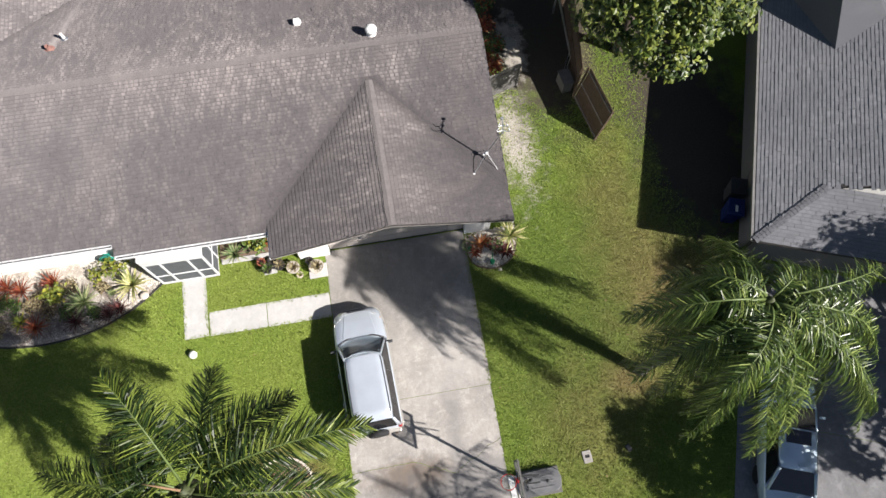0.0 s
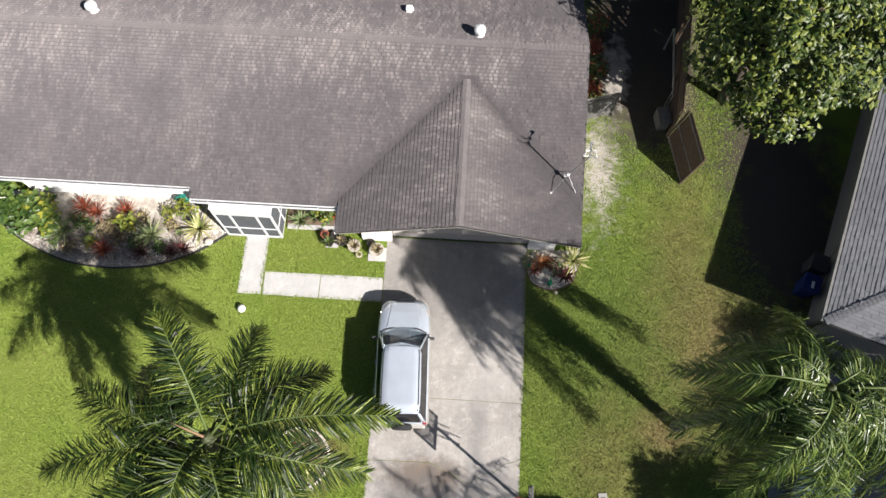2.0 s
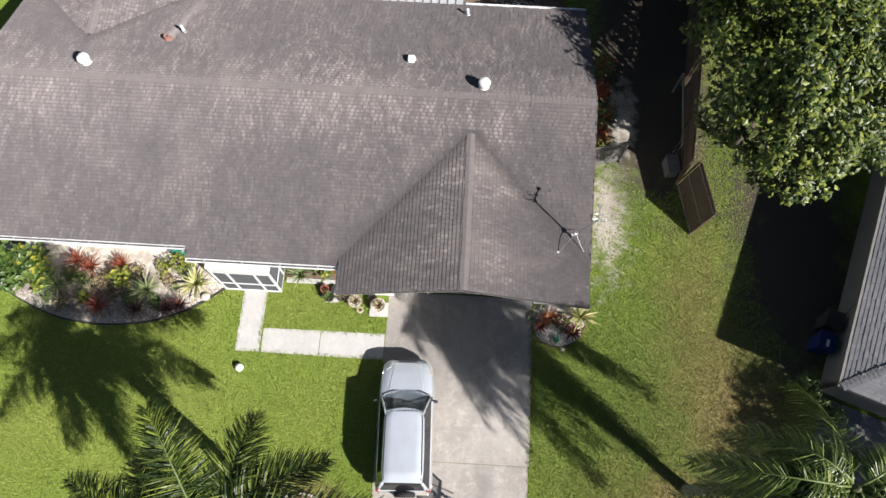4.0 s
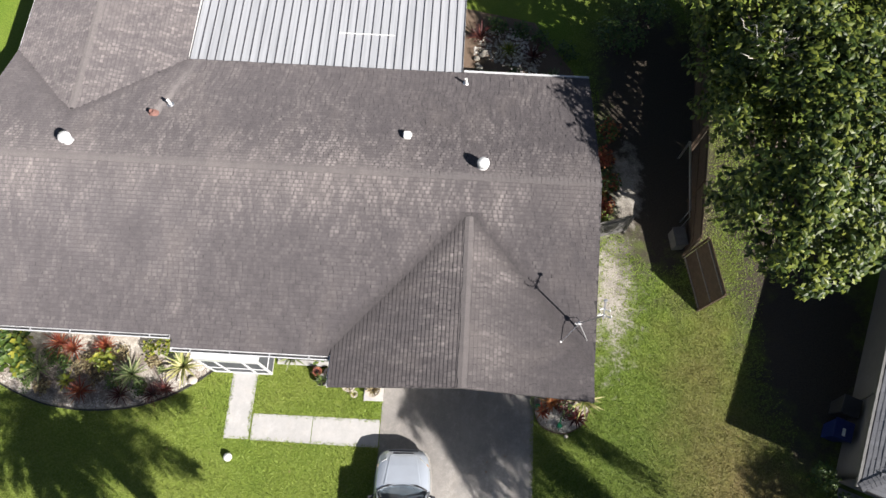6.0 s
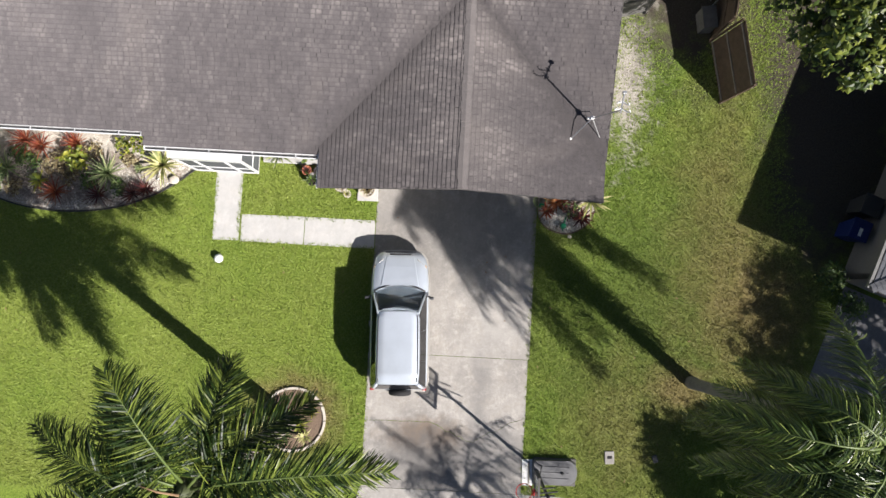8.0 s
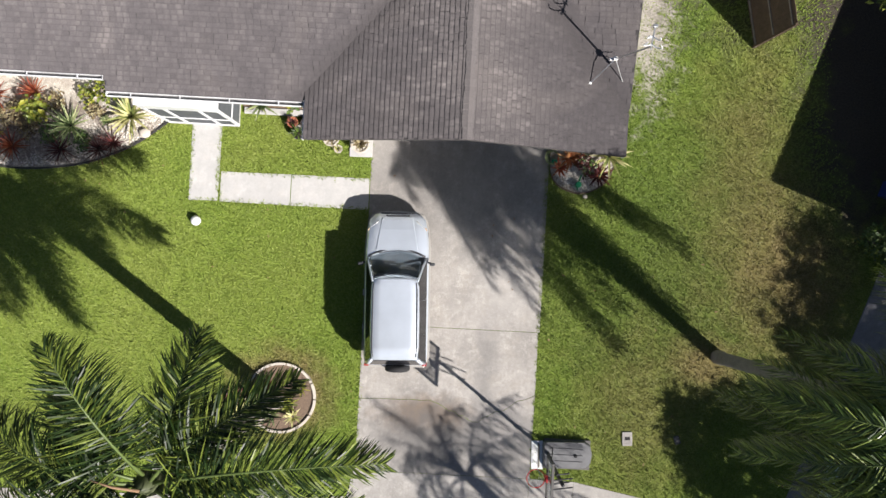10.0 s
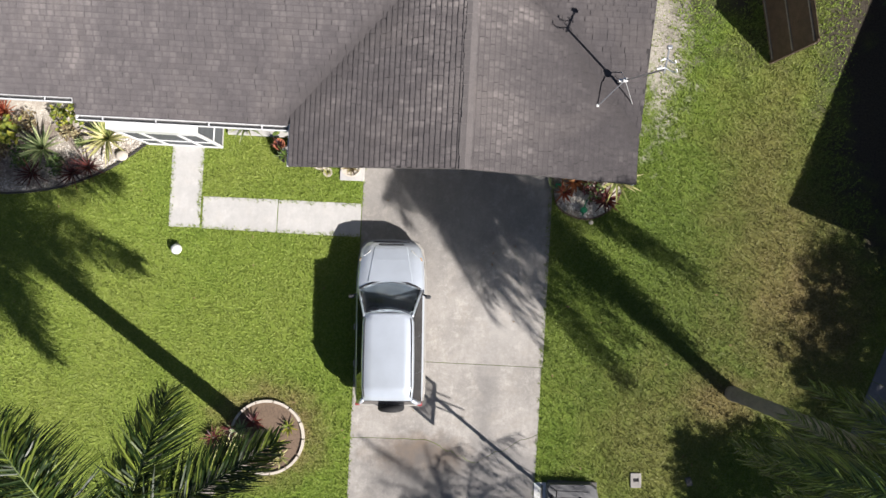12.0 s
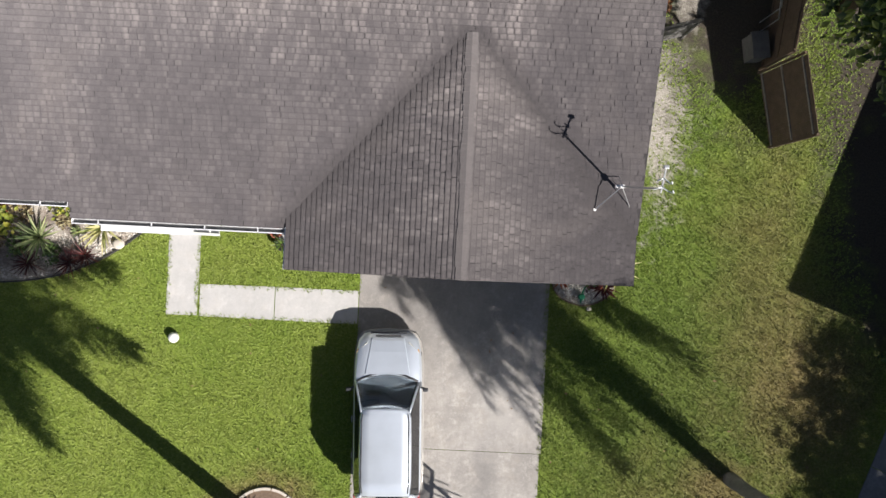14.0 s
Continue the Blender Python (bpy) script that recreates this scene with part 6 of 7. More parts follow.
for x, y, r, h, n, s in ((-13.5, 1.35, 0.7, 0.9, 330, 54), (-12.85, 1.75, 0.6, 0.8, 280, 55), (-14.2, 1.9, 0.7, 1.2, 300, 56), (-12.55, 1.25, 0.45, 0.5, 200, 57)):
    leafy("shrub", "broad yellow-green leafy shrub by the house front", "shrub", (x, y, 0.03), r, h, n, 0.26, M_SHRUB, s, M_CROTON if s % 2 else None)
for x, y, r, s in ((-11.2, 1.35, 0.4, 61), (-10.6, 1.2, 0.36, 62), (-9.3, 0.75, 0.34, 63), (-9.95, 0.95, 0.32, 64), (-8.35, 0.6, 0.3, 65), (-11.7, 0.45, 0.3, 66), (-12.3, 0.75, 0.4, 67), (-10.2, 1.5, 0.36, 68), (-11.6, 1.55, 0.36, 69), (-8.1, 1.55, 0.25, 70), (-9.2, 1.75, 0.3, 76)):
    leafy("ground_cover", "low dusty green and brown ground cover", "plant", (x, y, 0.03), r, 0.22, 150, 0.10, M_SHRUB if s % 2 else M_DRYLEAF, s)
rosette("succulent", "round green succulent in the gravel", "plant", (-7.72, 1.28, 0.05), 30, 0.22, 0.06, 1.4, 0.0, M_AGAVE, 71)
bm = bmesh.new()
bmesh.ops.create_icosphere(bm, subdivisions=2, radius=0.15, matrix=Matrix.Diagonal((1.15, 1, 0.62, 1)))
for v in bm.verts:
    v.co *= 1 + jit(0.05)
single("white_stone", bm, M_POT_PALE, "large white stone on the gravel", "stone", (-6.62, 0.98, 0.11), smooth=True)
hz = thing("hose_reel", "teal hose reel against the white wall", "hose reel", (-7.75, 2.47, 0.5))
bm = bmesh.new()
for r in (0.24, 0.20, 0.16):
    tube(bm, [(r * math.cos(a), -0.02, r * math.sin(a)) for a in [k * math.tau / 20 for k in range(21)]], 0.03, 6, caps=False)
part("coil", bm, M_TEAL, hz, smooth=True)
part("holder", boxes(((0, 0.09, 0), (0.22, 0.16, 0.16)), bevel=0.02), M_TEAL, hz)
# bare branch over the west shrubs
bt = thing("bare_branch", "pale bare forked branch of the shrub by the house", "branch", (-14.4, 1.75, 0))
bm = bmesh.new()
tube(bm, [(0, 0, 0), (0.05, -0.05, 0.9), (0.4, -0.1, 1.5), (1.0, -0.12, 1.75)], [0.04, 0.035, 0.028, 0.012], 6)
tube(bm, [(0.05, -0.05, 0.9), (0.25, 0.3, 1.4), (0.45, 0.5, 1.8)], [0.03, 0.022, 0.01], 6)
part("limb", bm, M_SPATHE, bt, smooth=True)

# between the entry and the garage
bd3 = thing("planting_strip", "narrow planting strip with a pale edging kerb", "flower bed")
part("soil", span((-3.85, 1.92, 0), (-1.0, 2.63, 0.05)), M_MULCH, bd3)
part("kerb", span((-3.8, 1.72, 0), (-1.05, 1.90, 0.10), 0.015), M_WALK, bd3)
rosette("agave", "spiky green plant beside the entry porch", "plant", (-3.3, 2.0, 0.05), 48, 0.62, 0.06, 1.2, 0.12, M_AGAVE, 72, 0.05)
leafy("croton", "green and yellow croton by the wall", "shrub", (-2.5, 2.2, 0.05), 0.5, 0.6, 230, 0.15, M_SHRUB, 73, M_CROTON)
leafy("croton", "yellow croton beside the garage wall", "shrub", (-1.85, 2.2, 0.05), 0.35, 0.55, 130, 0.14, M_ORANGE, 74, M_CROTON)


def pot(at, r, h, m, label, plant=None, seed=0):
    p = thing("flower_pot", label, "flower pot", at, group="pots by the garage")
    bm = bmesh.new()
    lathe(bm, [(r * 0.66, 0), (r * 0.92, h * 0.82), (r * 1.04, h * 0.84), (r * 1.04, h), (r * 0.88, h), (r * 0.84, h * 0.86)], 20)
    part("vessel", bm, m, p, smooth=False)
    bm = bmesh.new()
    lathe(bm, [(r * 0.85, h * 0.8), (r * 0.5, h * 0.86), (0.02, h * 0.87)], 16)
    part("soil", bm, M_SOIL, p)
    if plant:
        n, L, w, mat = plant
        v, f = blades(n, L, w, 1.15, 0.1, seed)
        lf = new("leaves", raw_mesh("leaves", [q + Vector((0, 0, h * 0.85)) for q in v], f, mat))
        lf.parent = p
    return p


pot((-2.35, 1.50, 0.03), 0.15, 0.26, M_TERRA, "terracotta pot on the edging", (14, 0.25, 0.03, M_WINE), 1)
pot((-1.98, 1.50, 0.03), 0.14, 0.24, M_POT_DARK, "dark pot beside the planting strip")
pad1 = thing("paving_stone", "pale square paving stone in the lawn edge", "paving stone", (-2.08, 1.28, 0), 3)
part("stone", boxes(((0, 0, 0.03), (0.46, 0.42, 0.06)), bevel=0.01), M_WALK, pad1)
pot((-2.15, 1.18, 0.06), 0.17, 0.28, M_POT_DARK, "dark glazed pot with a spiky plant", (20, 0.34, 0.04, M_SHRUB), 2)
pot((-1.72, 1.28, 0.0), 0.20, 0.3, M_POT_DARK, "large dark pot under the garage eave", (16, 0.3, 0.04, M_DRYLEAF), 3)
pot((-1.22, 1.10, 0.0), 0.23, 0.32, M_POT_PALE, "pale wide pot with a yellow-green plant", (22, 0.36, 0.05, M_DRYLEAF), 4)
pot((-1.02, 0.82, 0.0), 0.12, 0.16, M_POT_PALE, "small pale pot on the grass", (12, 0.16, 0.03, M_CROTON), 5)
pot((-0.62, 1.28, 0.0), 0.15, 0.22, M_POT_DARK, "dark pot against the garage wall")
pad2 = thing("paving_stone", "white square paving stone beside the driveway", "paving stone", (-0.37, 0.90, 0), 1)
part("stone", boxes(((0, 0, 0.035), (0.66, 0.52, 0.07)), bevel=0.012), M_WALK, pad2)
pot((-0.37, 0.97, 0.07), 0.26, 0.3, M_POT_PALE, "wide pale pot holding brown and yellow leaves", (26, 0.3, 0.06, M_DRYLEAF), 6)

# plants and ornaments in the east bed
rosette("bromeliad", "rust-red bromeliad at the garage corner", "plant", (5.72, 0.92, 0.04), 30, 0.52, 0.075, 1.1, 0.12, M_ORANGE, 81, 0.05)
rosette("bromeliad", "rust and green bromeliad at the garage corner", "plant", (5.42, 0.62, 0.04), 22, 0.36, 0.06, 1.0, 0.12, M_REDLEAF, 82, 0.03)
rosette("cordyline", "dark wine-red rosette with a bright heart", "plant", (6.55, 0.45, 0.04), 34, 0.50, 0.07, 1.05, 0.1, M_WINE, 83, 0.08)
rosette("bromeliad", "bright red heart of the wine-red rosette", "plant", (6.56, 0.46, 0.16), 10, 0.16, 0.04, 1.3, 0.05, M_REDLEAF, 84)
rosette("yucca", "yellow-striped spiky plant at the garage corner", "plant", (6.82, 1.02, 0.04), 40, 0.78, 0.075, 1.15, 0.14, M_YUCCA, 85, 0.15)
leafy("shrub", "brown and green low shrub in the corner bed", "shrub", (6.1, 0.72, 0.04), 0.34, 0.36, 140, 0.11, M_WINE, 86, M_SHRUB)
ga = thing("watering_can", "green watering can in the corner bed", "watering can", (5.98, 0.16, 0.05), 80)
bm = bmesh.new()
lathe(bm, [(0.085, 0), (0.09, 0.16), (0.08, 0.2), (0.05, 0.205)], 14)
part("body", bm, M_GREEN, ga)
bm = bmesh.new()
tube(bm, [(0.07, 0, 0.06), (0.2, 0, 0.2), (0.27, 0, 0.24)], [0.022, 0.016, 0.03], 8)
part("spout", bm, M_GREEN, ga)
bm = bmesh.new()
tube(bm, [(-0.08, 0, 0.17), (-0.17, 0, 0.15), (-0.14, 0, 0.05), (-0.08, 0, 0.03)], 0.012, 6)
part("handle", bm, M_GREEN, ga)
gh = thing("garden_hose", "coiled green hose beside the garage door", "hose", (5.20, 0.92, 0.04))
bm = bmesh.new()
for r, z in ((0.20, 0.02), (0.18, 0.045), (0.205, 0.07), (0.17, 0.09)):
    tube(bm, [(r * math.cos(a), r * math.sin(a), z) for a in [k * math.tau / 22 for k in range(23)]], 0.014, 6, caps=False)
part("coil", bm, M_AGAVE, gh)
part("nozzle", boxes(((0.06, -0.12, 0.10), (0.16, 0.10, 0.08)), bevel=0.02), M_GREEN, gh, "bright green nozzle")
for x, y, r in ((6.22, -0.16, 0.06), (5.3, 0.3, 0.05), (6.4, 0.1, 0.05)):
    bm = bmesh.new()
    bmesh.ops.create_icosphere(bm, subdivisions=2, radius=r, matrix=Matrix.Diagonal((1.2, 1, 0.7, 1)))
    single("stone", bm, M_POT_PALE, "pale rounded stone at the bed edge", "stone", (x, y, r * 0.6), smooth=True)

# plants in the tree ring and behind the house
rosette("bromeliad", "yellow bromeliad in the mulch ring", "plant", (-1.72, -6.15, 0.05), 18, 0.3, 0.045, 1.0, 0.1, M_CROTON, 87)
rosette("bromeliad", "striped grey plant at the mulch ring", "plant", (-3.15, -6.75, 0.02), 24, 0.42, 0.05, 1.0, 0.15, M_YUCCA, 88)
rosette("bromeliad", "striped pale plant in the mulch ring", "plant", (-2.55, -6.95, 0.05), 22, 0.36, 0.05, 1.0, 0.15, M_AGAVE, 89)
rosette("bromeliad", "wine-red plant in the mulch ring", "plant", (-3.3, -6.3, 0.02), 20, 0.3, 0.045, 1.0, 0.15, M_WINE, 90)
for x, y, s, m, L in ((-3.72, -6.50, 191, M_WINE, 0.42), (-3.45, -6.86, 192, M_YUCCA, 0.40), (-2.95, -6.82, 193, M_YUCCA, 0.42), (-2.05, -6.62, 194, M_CROTON, 0.36), (-2.66, -6.02, 195, M_WINE, 0.40), (-1.9, -6.95, 196, M_YUCCA, 0.34), (-3.0, -6.25, 197, M_AGAVE, 0.45)):
    rosette("bromeliad", "strap-leaved bromeliad at the palm foot", "plant", (x, y, 0.05), 24, L, 0.05, 1.0, 0.18, m, s, 0.04)
single("rear_bed", slab([(1.9, 12.3, 0.03), (6.3, 12.4, 0.03), (6.6, 14.2, 0.03), (5.0, 16.6, 0.03), (1.9, 17.2, 0.03)], 0.03), M_MULCH, "dark mulch bed with plants behind the house", "flower bed", kind="structure")
for x, y, s, m, L in ((2.75, 15.6, 91, M_WINE, 0.8), (3.9, 15.0, 92, M_CROTON, 0.55), (4.9, 14.7, 93, M_WINE, 0.7), (5.7, 13.7, 94, M_AGAVE, 0.7), (3.2, 13.6, 95, M_AGAVE, 0.5)):
    rosette("cordyline", "strap-leaved garden plant in the rear bed", "plant", (x, y, 0.03), 36, L, 0.05, 1.2, 0.15, m, s, 0.2)
for x, y, r, s in ((3.4, 16.2, 0.45, 111), (4.4, 16.0, 0.4, 112), (5.2, 15.6, 0.5, 113), (4.2, 13.6, 0.45, 114), (6.2, 15.0, 0.5, 115), (6.0, 12.9, 0.45, 116)):
    leafy("ground_cover", "low dark green plant in the rear bed", "plant", (x, y, 0.03), r, 0.4, 170, 0.13, M_SHRUB, s)
stone_rng = random.Random(9)
for k in range(16):
    bm = bmesh.new()
    r = stone_rng.uniform(0.05, 0.12)
    bmesh.ops.create_icosphere(bm, subdivisions=2, radius=r, matrix=Matrix.Diagonal((1.2, 1, 0.7, 1)))
    single("stone", bm, M_POT_PALE, "pale stone in the rear bed", "stone", (stone_rng.uniform(2.6, 5.6), stone_rng.uniform(12.9, 16.4), 0.03 + r * 0.5), smooth=True)
for x, y, r, h, s in ((8.3, 15.4, 0.9, 1.2, 119), (9.5, 16.8, 1.0, 1.4, 121)):
    leafy("shrub", "dark green shrub in the shaded side yard", "shrub", (x, y, 0.0), r, h, 420, 0.17, M_SHRUB, s)
for x, y, s in ((7.45, 8.2, 96), (7.75, 9.1, 97), (7.5, 10.1, 98), (7.8, 11.3, 99)):
    leafy("croton", "red and orange croton along the side wall", "shrub", (x, y, 0.02), 0.5, 0.8, 190, 0.16, M_REDLEAF if s % 2 == 0 else M_SHRUB, s, M_ORANGE)

# ---------------------------------------------------------------- fences and the side yard
def fence(name, label, a, b, h, board, rail, rails=(0.12, 0.95, 1.78), step=0.145, inner=1, lean=0.0):
    """Upright boards with rails on the side that faces the house."""
    a, b = Vector((*a, 0)), Vector((*b, 0))
    d = (b - a).normalized()
    nrm = Vector((-d.y, d.x, 0)) * inner
    L = (b - a).length
    f = thing(name, label, "fence", tuple(a), math.degrees(math.atan2(d.y, d.x)))
    f.matrix_basis = pose(a.x, a.y, 0, lean, 0, math.degrees(math.atan2(d.y, d.x)))
    s = 1 if inner > 0 else -1
    for i in range(int(L / step)):
        part("board", boxes(((i * step + step / 2, 0, h / 2 + jit(0.012)), (step - 0.003, 0.018, h)), bevel=0.0), board, f)
    for z in rails:
        part("rail", boxes(((L / 2, s * 0.024, z), (L, 0.03, 0.045))), rail, f, "thin timber rail")
    n = max(2, int(L / 2.2) + 1)
    for i in range(n):
        part("post", boxes(((0.04 + (L - 0.08) * i / (n - 1), s * 0.04, h / 2), (0.06, 0.06, h))), board, f)
    return f


fence("fence", "brown weathered board fence with pale rails, leaning outwards", (10.98, 4.46), (10.58, 6.55), 1.95, M_FENCE, M_RAIL, lean=9.0)
fence("fence", "dark board fence along the side yard", (10.61, 6.565), (11.2, 11.0), 1.9, M_FENCE, M_FENCE)
fence("fence", "dark board fence towards the rear yard", (11.15, 11.05), (11.9, 17.5), 1.9, M_FENCE, M_FENCE)
fence("fence", "short grey weathered board fence beside the house", (6.72, 6.90), (8.42, 7.42), 1.55, M_FENCE_GREY, M_FENCE_GREY, (0.2, 1.3), inner=-1)
bx = thing("storage_box", "grey plastic storage box against the fence", "box", (10.30, 7.10, 0), 8)
part("body", boxes(((0, 0, 0.30), (0.42, 0.66, 0.6)), bevel=0.02), M_FENCE_GREY, bx)
part("lid", boxes(((0, 0, 0.625), (0.47, 0.72, 0.05)), bevel=0.015), M_FENCE_GREY, bx, "flat grey lid")
for k in range(2):
    bm = bmesh.new()
    tube(bm, [(10.48 + 0.05 * k, 7.6 + 0.3 * k, 1.2), (10.62 + 0.05 * k, 10.6, 1.35)], 0.02, 6)
    tube(bm, [(10.48 + 0.05 * k, 7.6 + 0.3 * k, 0.0), (10.48 + 0.05 * k, 7.6 + 0.3 * k, 1.2)], 0.018, 6)
    tube(bm, [(10.62 + 0.05 * k, 10.6, 0.0), (10.62 + 0.05 * k, 10.6, 1.35)], 0.018, 6)
    single("rail_pole", bm, M_GALV, "long pale pole propped along the fence", "pole")

# by the neighbour's wall
bn = thing("recycling_bin", "blue wheeled recycling bin with a white label", "bin", nb(2.0, 0.05, 0), -20)
bm = bmesh.new()
loft(bm, [[(sx * w, sy * w * 1.1, z) for sx, sy in ((-1, -1), (1, -1), (1, 1), (-1, 1))] for w, z in ((0.21, 0.0), (0.28, 0.95))])
part("body", bm, M_BLUE, bn)
part("lid", boxes(((0, 0, 0.98), (0.6, 0.66, 0.06)), bevel=0.02), M_BLUE, bn)
part("sticker", boxes(((0.0, -0.08, 1.014), (0.10, 0.26, 0.006))), M_WHITE, bn, "white label")
rb = thing("waste_bin", "dark grey wheeled bin by the neighbouring wall", "bin", nb(2.85, 0.12, 0), -20)
bm = bmesh.new()
loft(bm, [[(sx * w, sy * w * 1.1, z) for sx, sy in ((-1, -1), (1, -1), (1, 1), (-1, 1))] for w, z in ((0.21, 0.0), (0.28, 0.95))])
part("body", bm, M_BLACK, rb)
part("lid", boxes(((0, 0, 0.98), (0.6, 0.66, 0.06)), bevel=0.02), M_BLACK, rb)
leafy("shrub", "dark shrub before the neighbouring garage", "shrub", nb(-0.25, 0.9, 0.02), 0.45, 0.7, 260, 0.13, M_SHRUB, 101)
leafy("shrub", "dark shrub beside the neighbouring wall", "shrub", nb(0.4, 0.1, 0.02), 0.5, 0.6, 240, 0.13, M_SHRUB, 102)

# ---------------------------------------------------------------- television antenna on the garage roof
ant = thing("tv_antenna", "silver television antenna on a tripod mast on the garage roof", "antenna", (0, 0, 0))
AX, AY = 6.05, 2.86
apex = Vector((AX, AY, z_garage(AX) + 0.55))
for fx, fy in ((5.55, 2.34), (6.46, 2.36), (6.06, 3.28)):
    foot = Vector((fx, fy, z_garage(fx) + 0.02))
    bm = bmesh.new()
    tube(bm, [foot, apex], 0.012, 6)
    lg = part("leg", bm, M_GALV, ant)
    part("foot_plate", boxes(((fx, fy, foot.z + 0.005), (0.06, 0.06, 0.02)), bevel=0.004), M_WHITE, lg)
top = Vector((6.41, 2.68, 5.22))
bm = bmesh.new()
tube(bm, [apex - Vector((0.02, 0, 0.5)), apex, top], 0.022, 8)
part("mast", bm, M_GALV, ant)
part("clamp", boxes((tuple(apex), (0.10, 0.08, 0.12)), ((AX - 0.08, AY + 0.01, apex.z - 0.1), (0.09, 0.06, 0.10)), bevel=0.008), M_WHITE, ant, "white cable clamp")
bm = bmesh.new()
ahead = Vector((0.13, 0.97, 0.1)).normalized()
across = Vector((0.97, -0.13, 0)).normalized()
tube(bm, [top - ahead * 0.08, top + ahead * 0.46], 0.02, 6)
boom = part("boom", bm, M_GALV, ant)
for d, r in ((0.04, 0.20), (0.22, 0.15)):
    for s in (-1, 1):
        bm = bmesh.new()
        c = top + ahead * d
        tube(bm, [c + across * (s * r * math.sin(a)) + Vector((0, 0, r * (1 - math.cos(a)) * 0.8)) - ahead * (0.10 * math.sin(a)) for a in [k * math.pi / 8 for k in range(7)]], 0.015, 5)
        part("element", bm, M_ALU, boom)
bm = bmesh.new()
box(bm, tuple(top + ahead * 0.44), (0.10, 0.07, 0.09), 0.01)
part("balun_box", bm, M_GALV, boom)
bm = bmesh.new()
tube(bm, [apex, apex + Vector((-0.1, 0.1, -0.3)), Vector((AX - 0.15, AY + 0.3, z_garage(AX - 0.15) + 0.02)), Vector((6.58, 3.1, z_garage(6.58) + 0.02)), Vector((6.62, 3.1, 2.6))], 0.006, 5)
part("cable", bm, M_BLACK, ant, "thin black cable")

# ---------------------------------------------------------------- grass, gravel and leaf litter
def inside(x, y, poly):
    """Whether the points lie in a plan polygon."""
    px, py = np.array([p[0] for p in poly]), np.array([p[1] for p in poly])
    ok = np.zeros(len(x), bool)
    j = len(px) - 1
    for i in range(len(px)):
        cross = ((py[i] > y) != (py[j] > y)) & (x < (px[j] - px[i]) * (y - py[i]) / (py[j] - py[i] + 1e-12) + px[i])
        ok ^= cross
        j = i
    return ok


def rect(x, y, x0, y0, x1, y1):
    return (x > x0) & (x < x1) & (y > y0) & (y < y1)


def lawn_free(x, y):
    """Where nothing but grass covers the soil."""
    u, v = uv_of(x, y)
    X, Y = x, y
    g = np.random.default_rng(8)
    x, y = x + g.normal(0, 0.022, len(x)) + 0.02 * np.sin(9 * Y) * np.sin(23 * Y + 4 * X), y + g.normal(0, 0.022, len(y)) + 0.02 * np.sin(8 * X) * np.sin(21 * X + 5 * Y)
    bad = rect(x, y, DX0 + 0.04, -8.5, 5.03, 1.7) | rect(x, y, -5.22, -0.81, -4.50, 1.6) | rect(x, y, -4.34, -0.82, 0, -0.05)
    x, y = X, Y
    bad |= rect(x, y, -13.7, 2.6, 6.3, 18.2) | rect(x, y, -1.0, 1.3, 6.3, 2.8) | rect(x, y, -6.0, 1.3, -3.85, 2.7) | rect(x, y, -3.9, 1.68, -0.9, 2.7)
    bad |= inside(x, y, BED + [(-5.98, 2.7), (-14.55, 2.7)]) | inside(x, y, EB + [(5.14, 1.6)]) | ((x + 2.30) ** 2 + (y + 6.45) ** 2 < 1.04 ** 2)
    bad |= (u > 0.3) & (u < 15) & (v > -0.9) | (u > -8.8) & (u < 0.5) & (v > 0.7) & (v < 7.3)
    bad |= ((x - 7.85) / 0.85) ** 2 + ((y - 5.1) / 2.2) ** 2 < np.random.default_rng(3).uniform(-0.1, 1.3, len(x))
    bad |= ((x - 9.7) / 2.4) ** 2 + ((y - 11.8) / 6.4) ** 2 < np.random.default_rng(4).uniform(0.75, 1.15, len(x))
    bad |= ((x - 14.7) / 2.2) ** 2 + ((y - 3.9) / 5.2) ** 2 < np.random.default_rng(6).uniform(0.4, 1.3, len(x))
    bad |= y < np.interp(x, [p[0] for p in edge_s], [p[1] for p in edge_s]) + 0.03
    bad |= rect(x, y, -2.32, 1.06, -1.85, 1.5) | rect(x, y, -0.71, 0.63, 0, 1.17) | rect(x, y, 5.34, -8.1, 6.8, -7.22) | rect(x, y, 7.6, -7.4, 8.0, -6.9)
    return ~bad


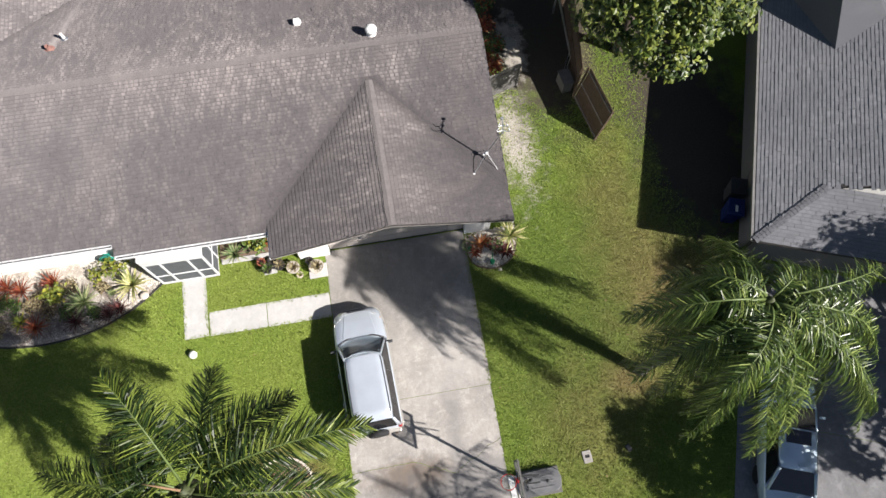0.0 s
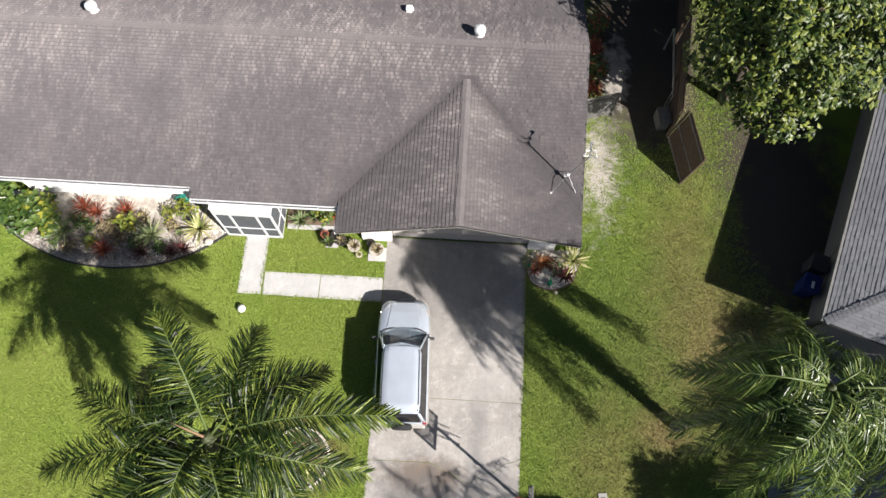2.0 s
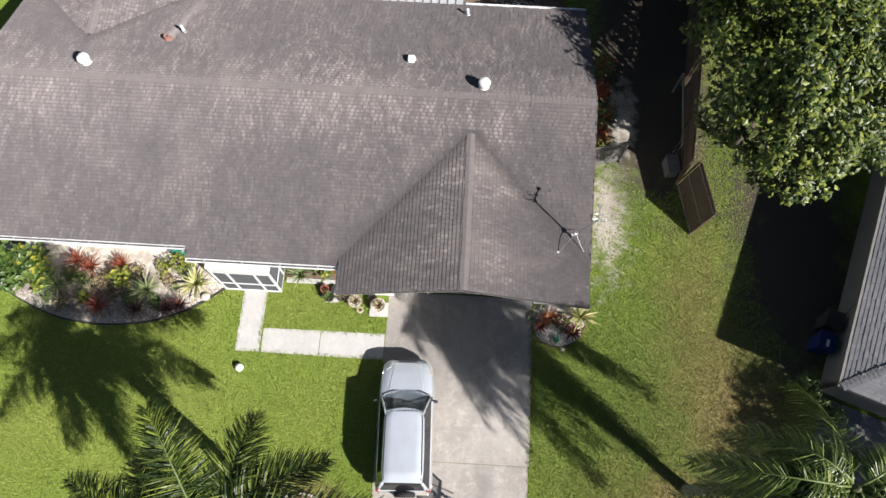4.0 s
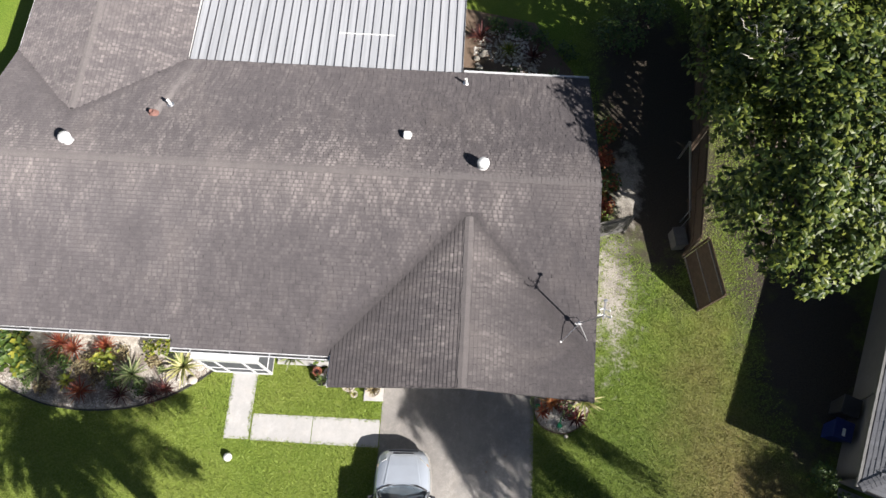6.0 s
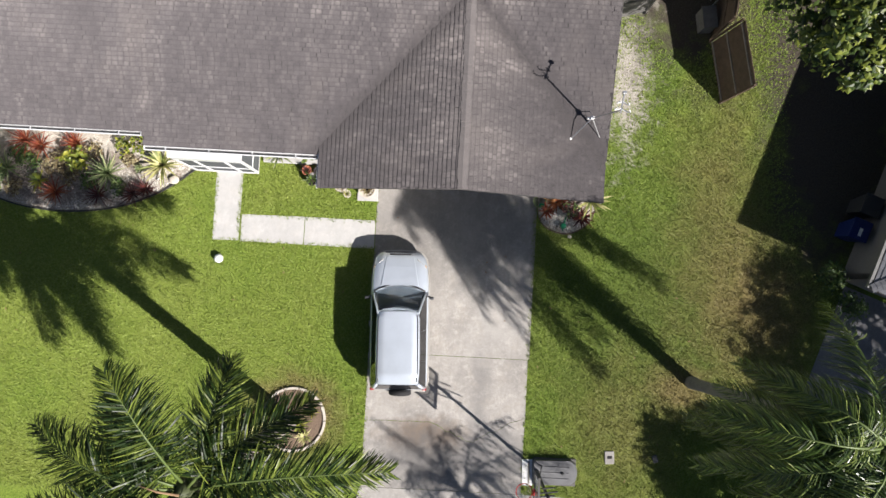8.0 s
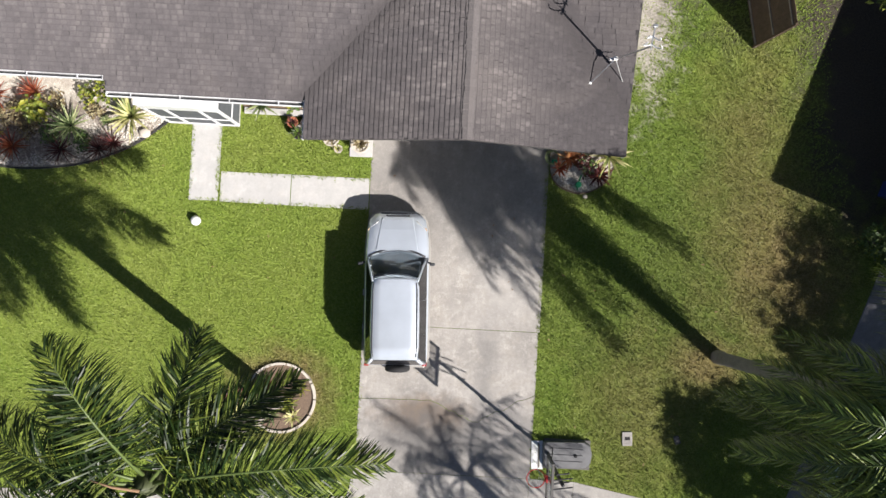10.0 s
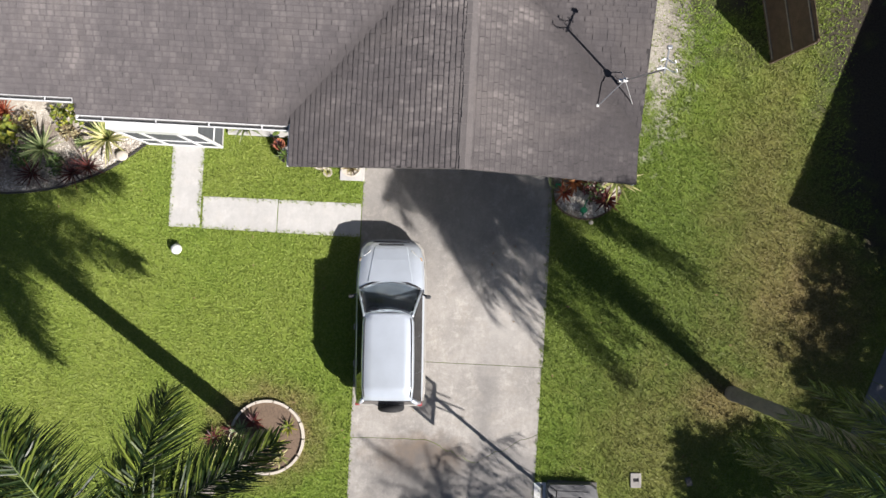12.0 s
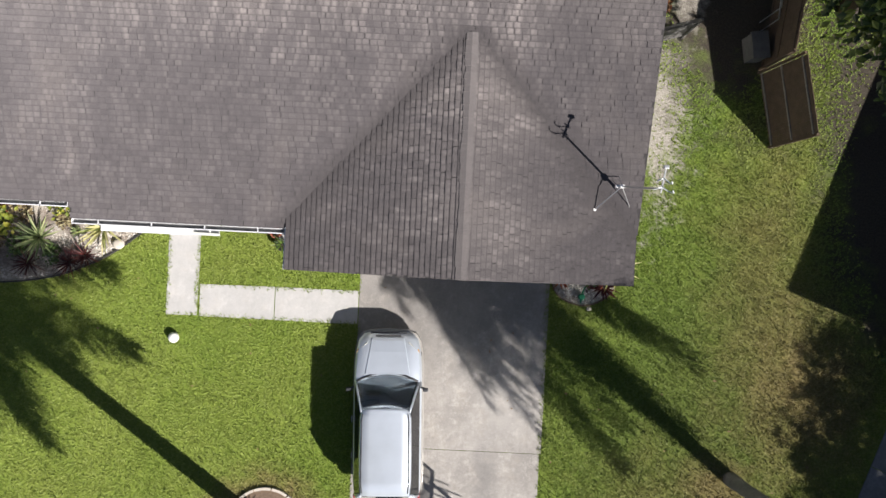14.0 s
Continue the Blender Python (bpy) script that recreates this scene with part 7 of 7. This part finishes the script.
def grass(x0, y0, x1, y1, density, seed):
    rng = np.random.default_rng(seed)
    n = int((x1 - x0) * (y1 - y0) * density)
    x, y = rng.uniform(x0, x1, n), rng.uniform(y0, y1, n)
    ok = lawn_free(x, y)
    x, y = x[ok], y[ok]
    n = len(x)
    B = 4
    x, y = np.repeat(x, B), np.repeat(y, B)
    a = rng.uniform(0, math.tau, n * B)
    l = rng.uniform(0.028, 0.068, n * B)
    w = rng.uniform(0.007, 0.012, n * B)
    h = rng.uniform(0.015, 0.06, n * B) * np.repeat(rng.uniform(0.5, 2.0, n), B)
    c, s = np.cos(a), np.sin(a)
    z = np.zeros(n * B)
    V = np.stack([np.stack([x - s * w, y + c * w, z], 1), np.stack([x + s * w, y - c * w, z], 1), np.stack([x + c * l, y + s * l, h], 1)], 1)
    # the blades of a tuft hang together at the root, so each tuft is one patch of colour
    V = V.reshape(-1, 3)
    me = bpy.data.meshes.new("grass")
    me.vertices.add(len(V))
    me.vertices.foreach_set("co", V.ravel())
    F = len(V) // 3
    me.loops.add(F * 3)
    me.loops.foreach_set("vertex_index", np.arange(F * 3))
    me.polygons.add(F)
    me.polygons.foreach_set("loop_start", np.arange(F) * 3)
    me.update(calc_edges=True)
    me.materials.append(M_BLADE)
    return tagged(new("grass", me), "short coarse green lawn grass", "grass", kind="stuff")


grass(-15.5, -9.0, 15.0, 13.5, 470, 1)
grass(2.0, 13.5, 12.0, 19.5, 160, 2)


def stones(name, poly, density, seed, size=(0.018, 0.04), z=0.045):
    rng = np.random.default_rng(seed)
    xs, ys = [p[0] for p in poly], [p[1] for p in poly]
    n = int((max(xs) - min(xs)) * (max(ys) - min(ys)) * density)
    x, y = rng.uniform(min(xs), max(xs), n), rng.uniform(min(ys), max(ys), n)
    ok = inside(x, y, poly)
    verts, faces = [], []
    for px, py in zip(x[ok], y[ok]):
        r = rng.uniform(*size)
        a = rng.uniform(0, 6.28)
        k = len(verts)
        for j in range(4):
            q = r * rng.uniform(0.75, 1.25)
            verts.append((px + q * math.cos(a + j * 1.57), py + q * math.sin(a + j * 1.57), z - 0.012))
        verts.append((px + rng.uniform(-0.3, 0.3) * r, py + rng.uniform(-0.3, 0.3) * r, z + r * 0.55))
        faces += [(k, k + 1, k + 4), (k + 1, k + 2, k + 4), (k + 2, k + 3, k + 4), (k + 3, k, k + 4)]
    return tagged(new(name, raw_mesh(name, verts, faces, M_GRAVEL)), "pale shell and pebble gravel", "gravel", kind="stuff")


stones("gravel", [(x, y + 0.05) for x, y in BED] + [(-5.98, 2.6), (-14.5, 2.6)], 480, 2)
stones("gravel", [(x, y + 0.04) for x, y in EB] + [(5.2, 1.4)], 480, 3)
stones("gravel", [(2.5, 14.9), (3.3, 14.6), (4.3, 14.2), (5.0, 14.0), (5.3, 14.8), (4.7, 16.2), (3.4, 16.4), (2.6, 15.9)], 110, 4, (0.03, 0.08))


def litter(n, seed):
    """Fallen brown and yellow leaves on lawn, walk and drive."""
    g = random.Random(seed)
    verts, faces = [], []
    for i in range(n):
        x, y = g.uniform(-12, 13), g.uniform(-8.5, 1.0)
        if -5.3 < x < 0 and -0.9 < y < 1.4:
            continue
        a, l = g.uniform(0, 6.28), g.uniform(0.025, 0.055)
        z = 0.065 if not (-0.1 < x < 5.1) else 0.045
        d, s = Vector((math.cos(a), math.sin(a), g.uniform(-0.1, 0.25))) * l, Vector((-math.sin(a), math.cos(a), g.uniform(-0.2, 0.2))) * l * 0.4
        p = Vector((x, y, z))
        k = len(verts)
        verts += [p - d, p + s, p + d, p - s]
        faces += [(k, k + 1, k + 2), (k, k + 2, k + 3)]
    return tagged(new("leaf_litter", raw_mesh("leaf_litter", verts, faces, M_DEADFROND)), "scattered dry brown fallen leaves", "leaves", kind="stuff")


litter(70, 5)

# ---------------------------------------------------------------- single shingles of the western garage slope
V, nrm = tab_field((GX - GHW, GY0, z_garage(GX - GHW)), (0, 1, 0), unit(1, 0, SG), 5.4, GHW * hyp(SG), lambda x, y: keep_garage(x, y) & (y <= GY_PIECE))
U = unit(1, 0, SG)
rot = Matrix(((0, U[0], float(nrm[0])), (1, U[1], float(nrm[1])), (0, U[2], float(nrm[2])))).to_4x4()
tab_meshes = {}
for tab in V:
    wide = round(float(tab[1][1] - tab[0][1]), 2)
    if wide < 0.04:
        continue
    if wide not in tab_meshes:
        h = 0.019
        tab_meshes[wide] = tab_uv(raw_mesh("shingle", [(0, 0, -0.004), (wide, 0, -0.004), (0, 0, h), (wide, 0, h), (0, COURSE + 0.02, 0.004), (wide, COURSE + 0.02, 0.004)], [(0, 1, 3, 2), (2, 3, 5, 4), (0, 2, 4), (1, 5, 3)], M_SHINGLE_ONE))
    ob = new("shingle", tab_meshes[wide])
    ob.matrix_basis = Matrix.Translation(Vector(tab[0].tolist()) + Vector(nrm.tolist()) * rnd.uniform(0.0, 0.004)) @ rot
    ob.parent = gw
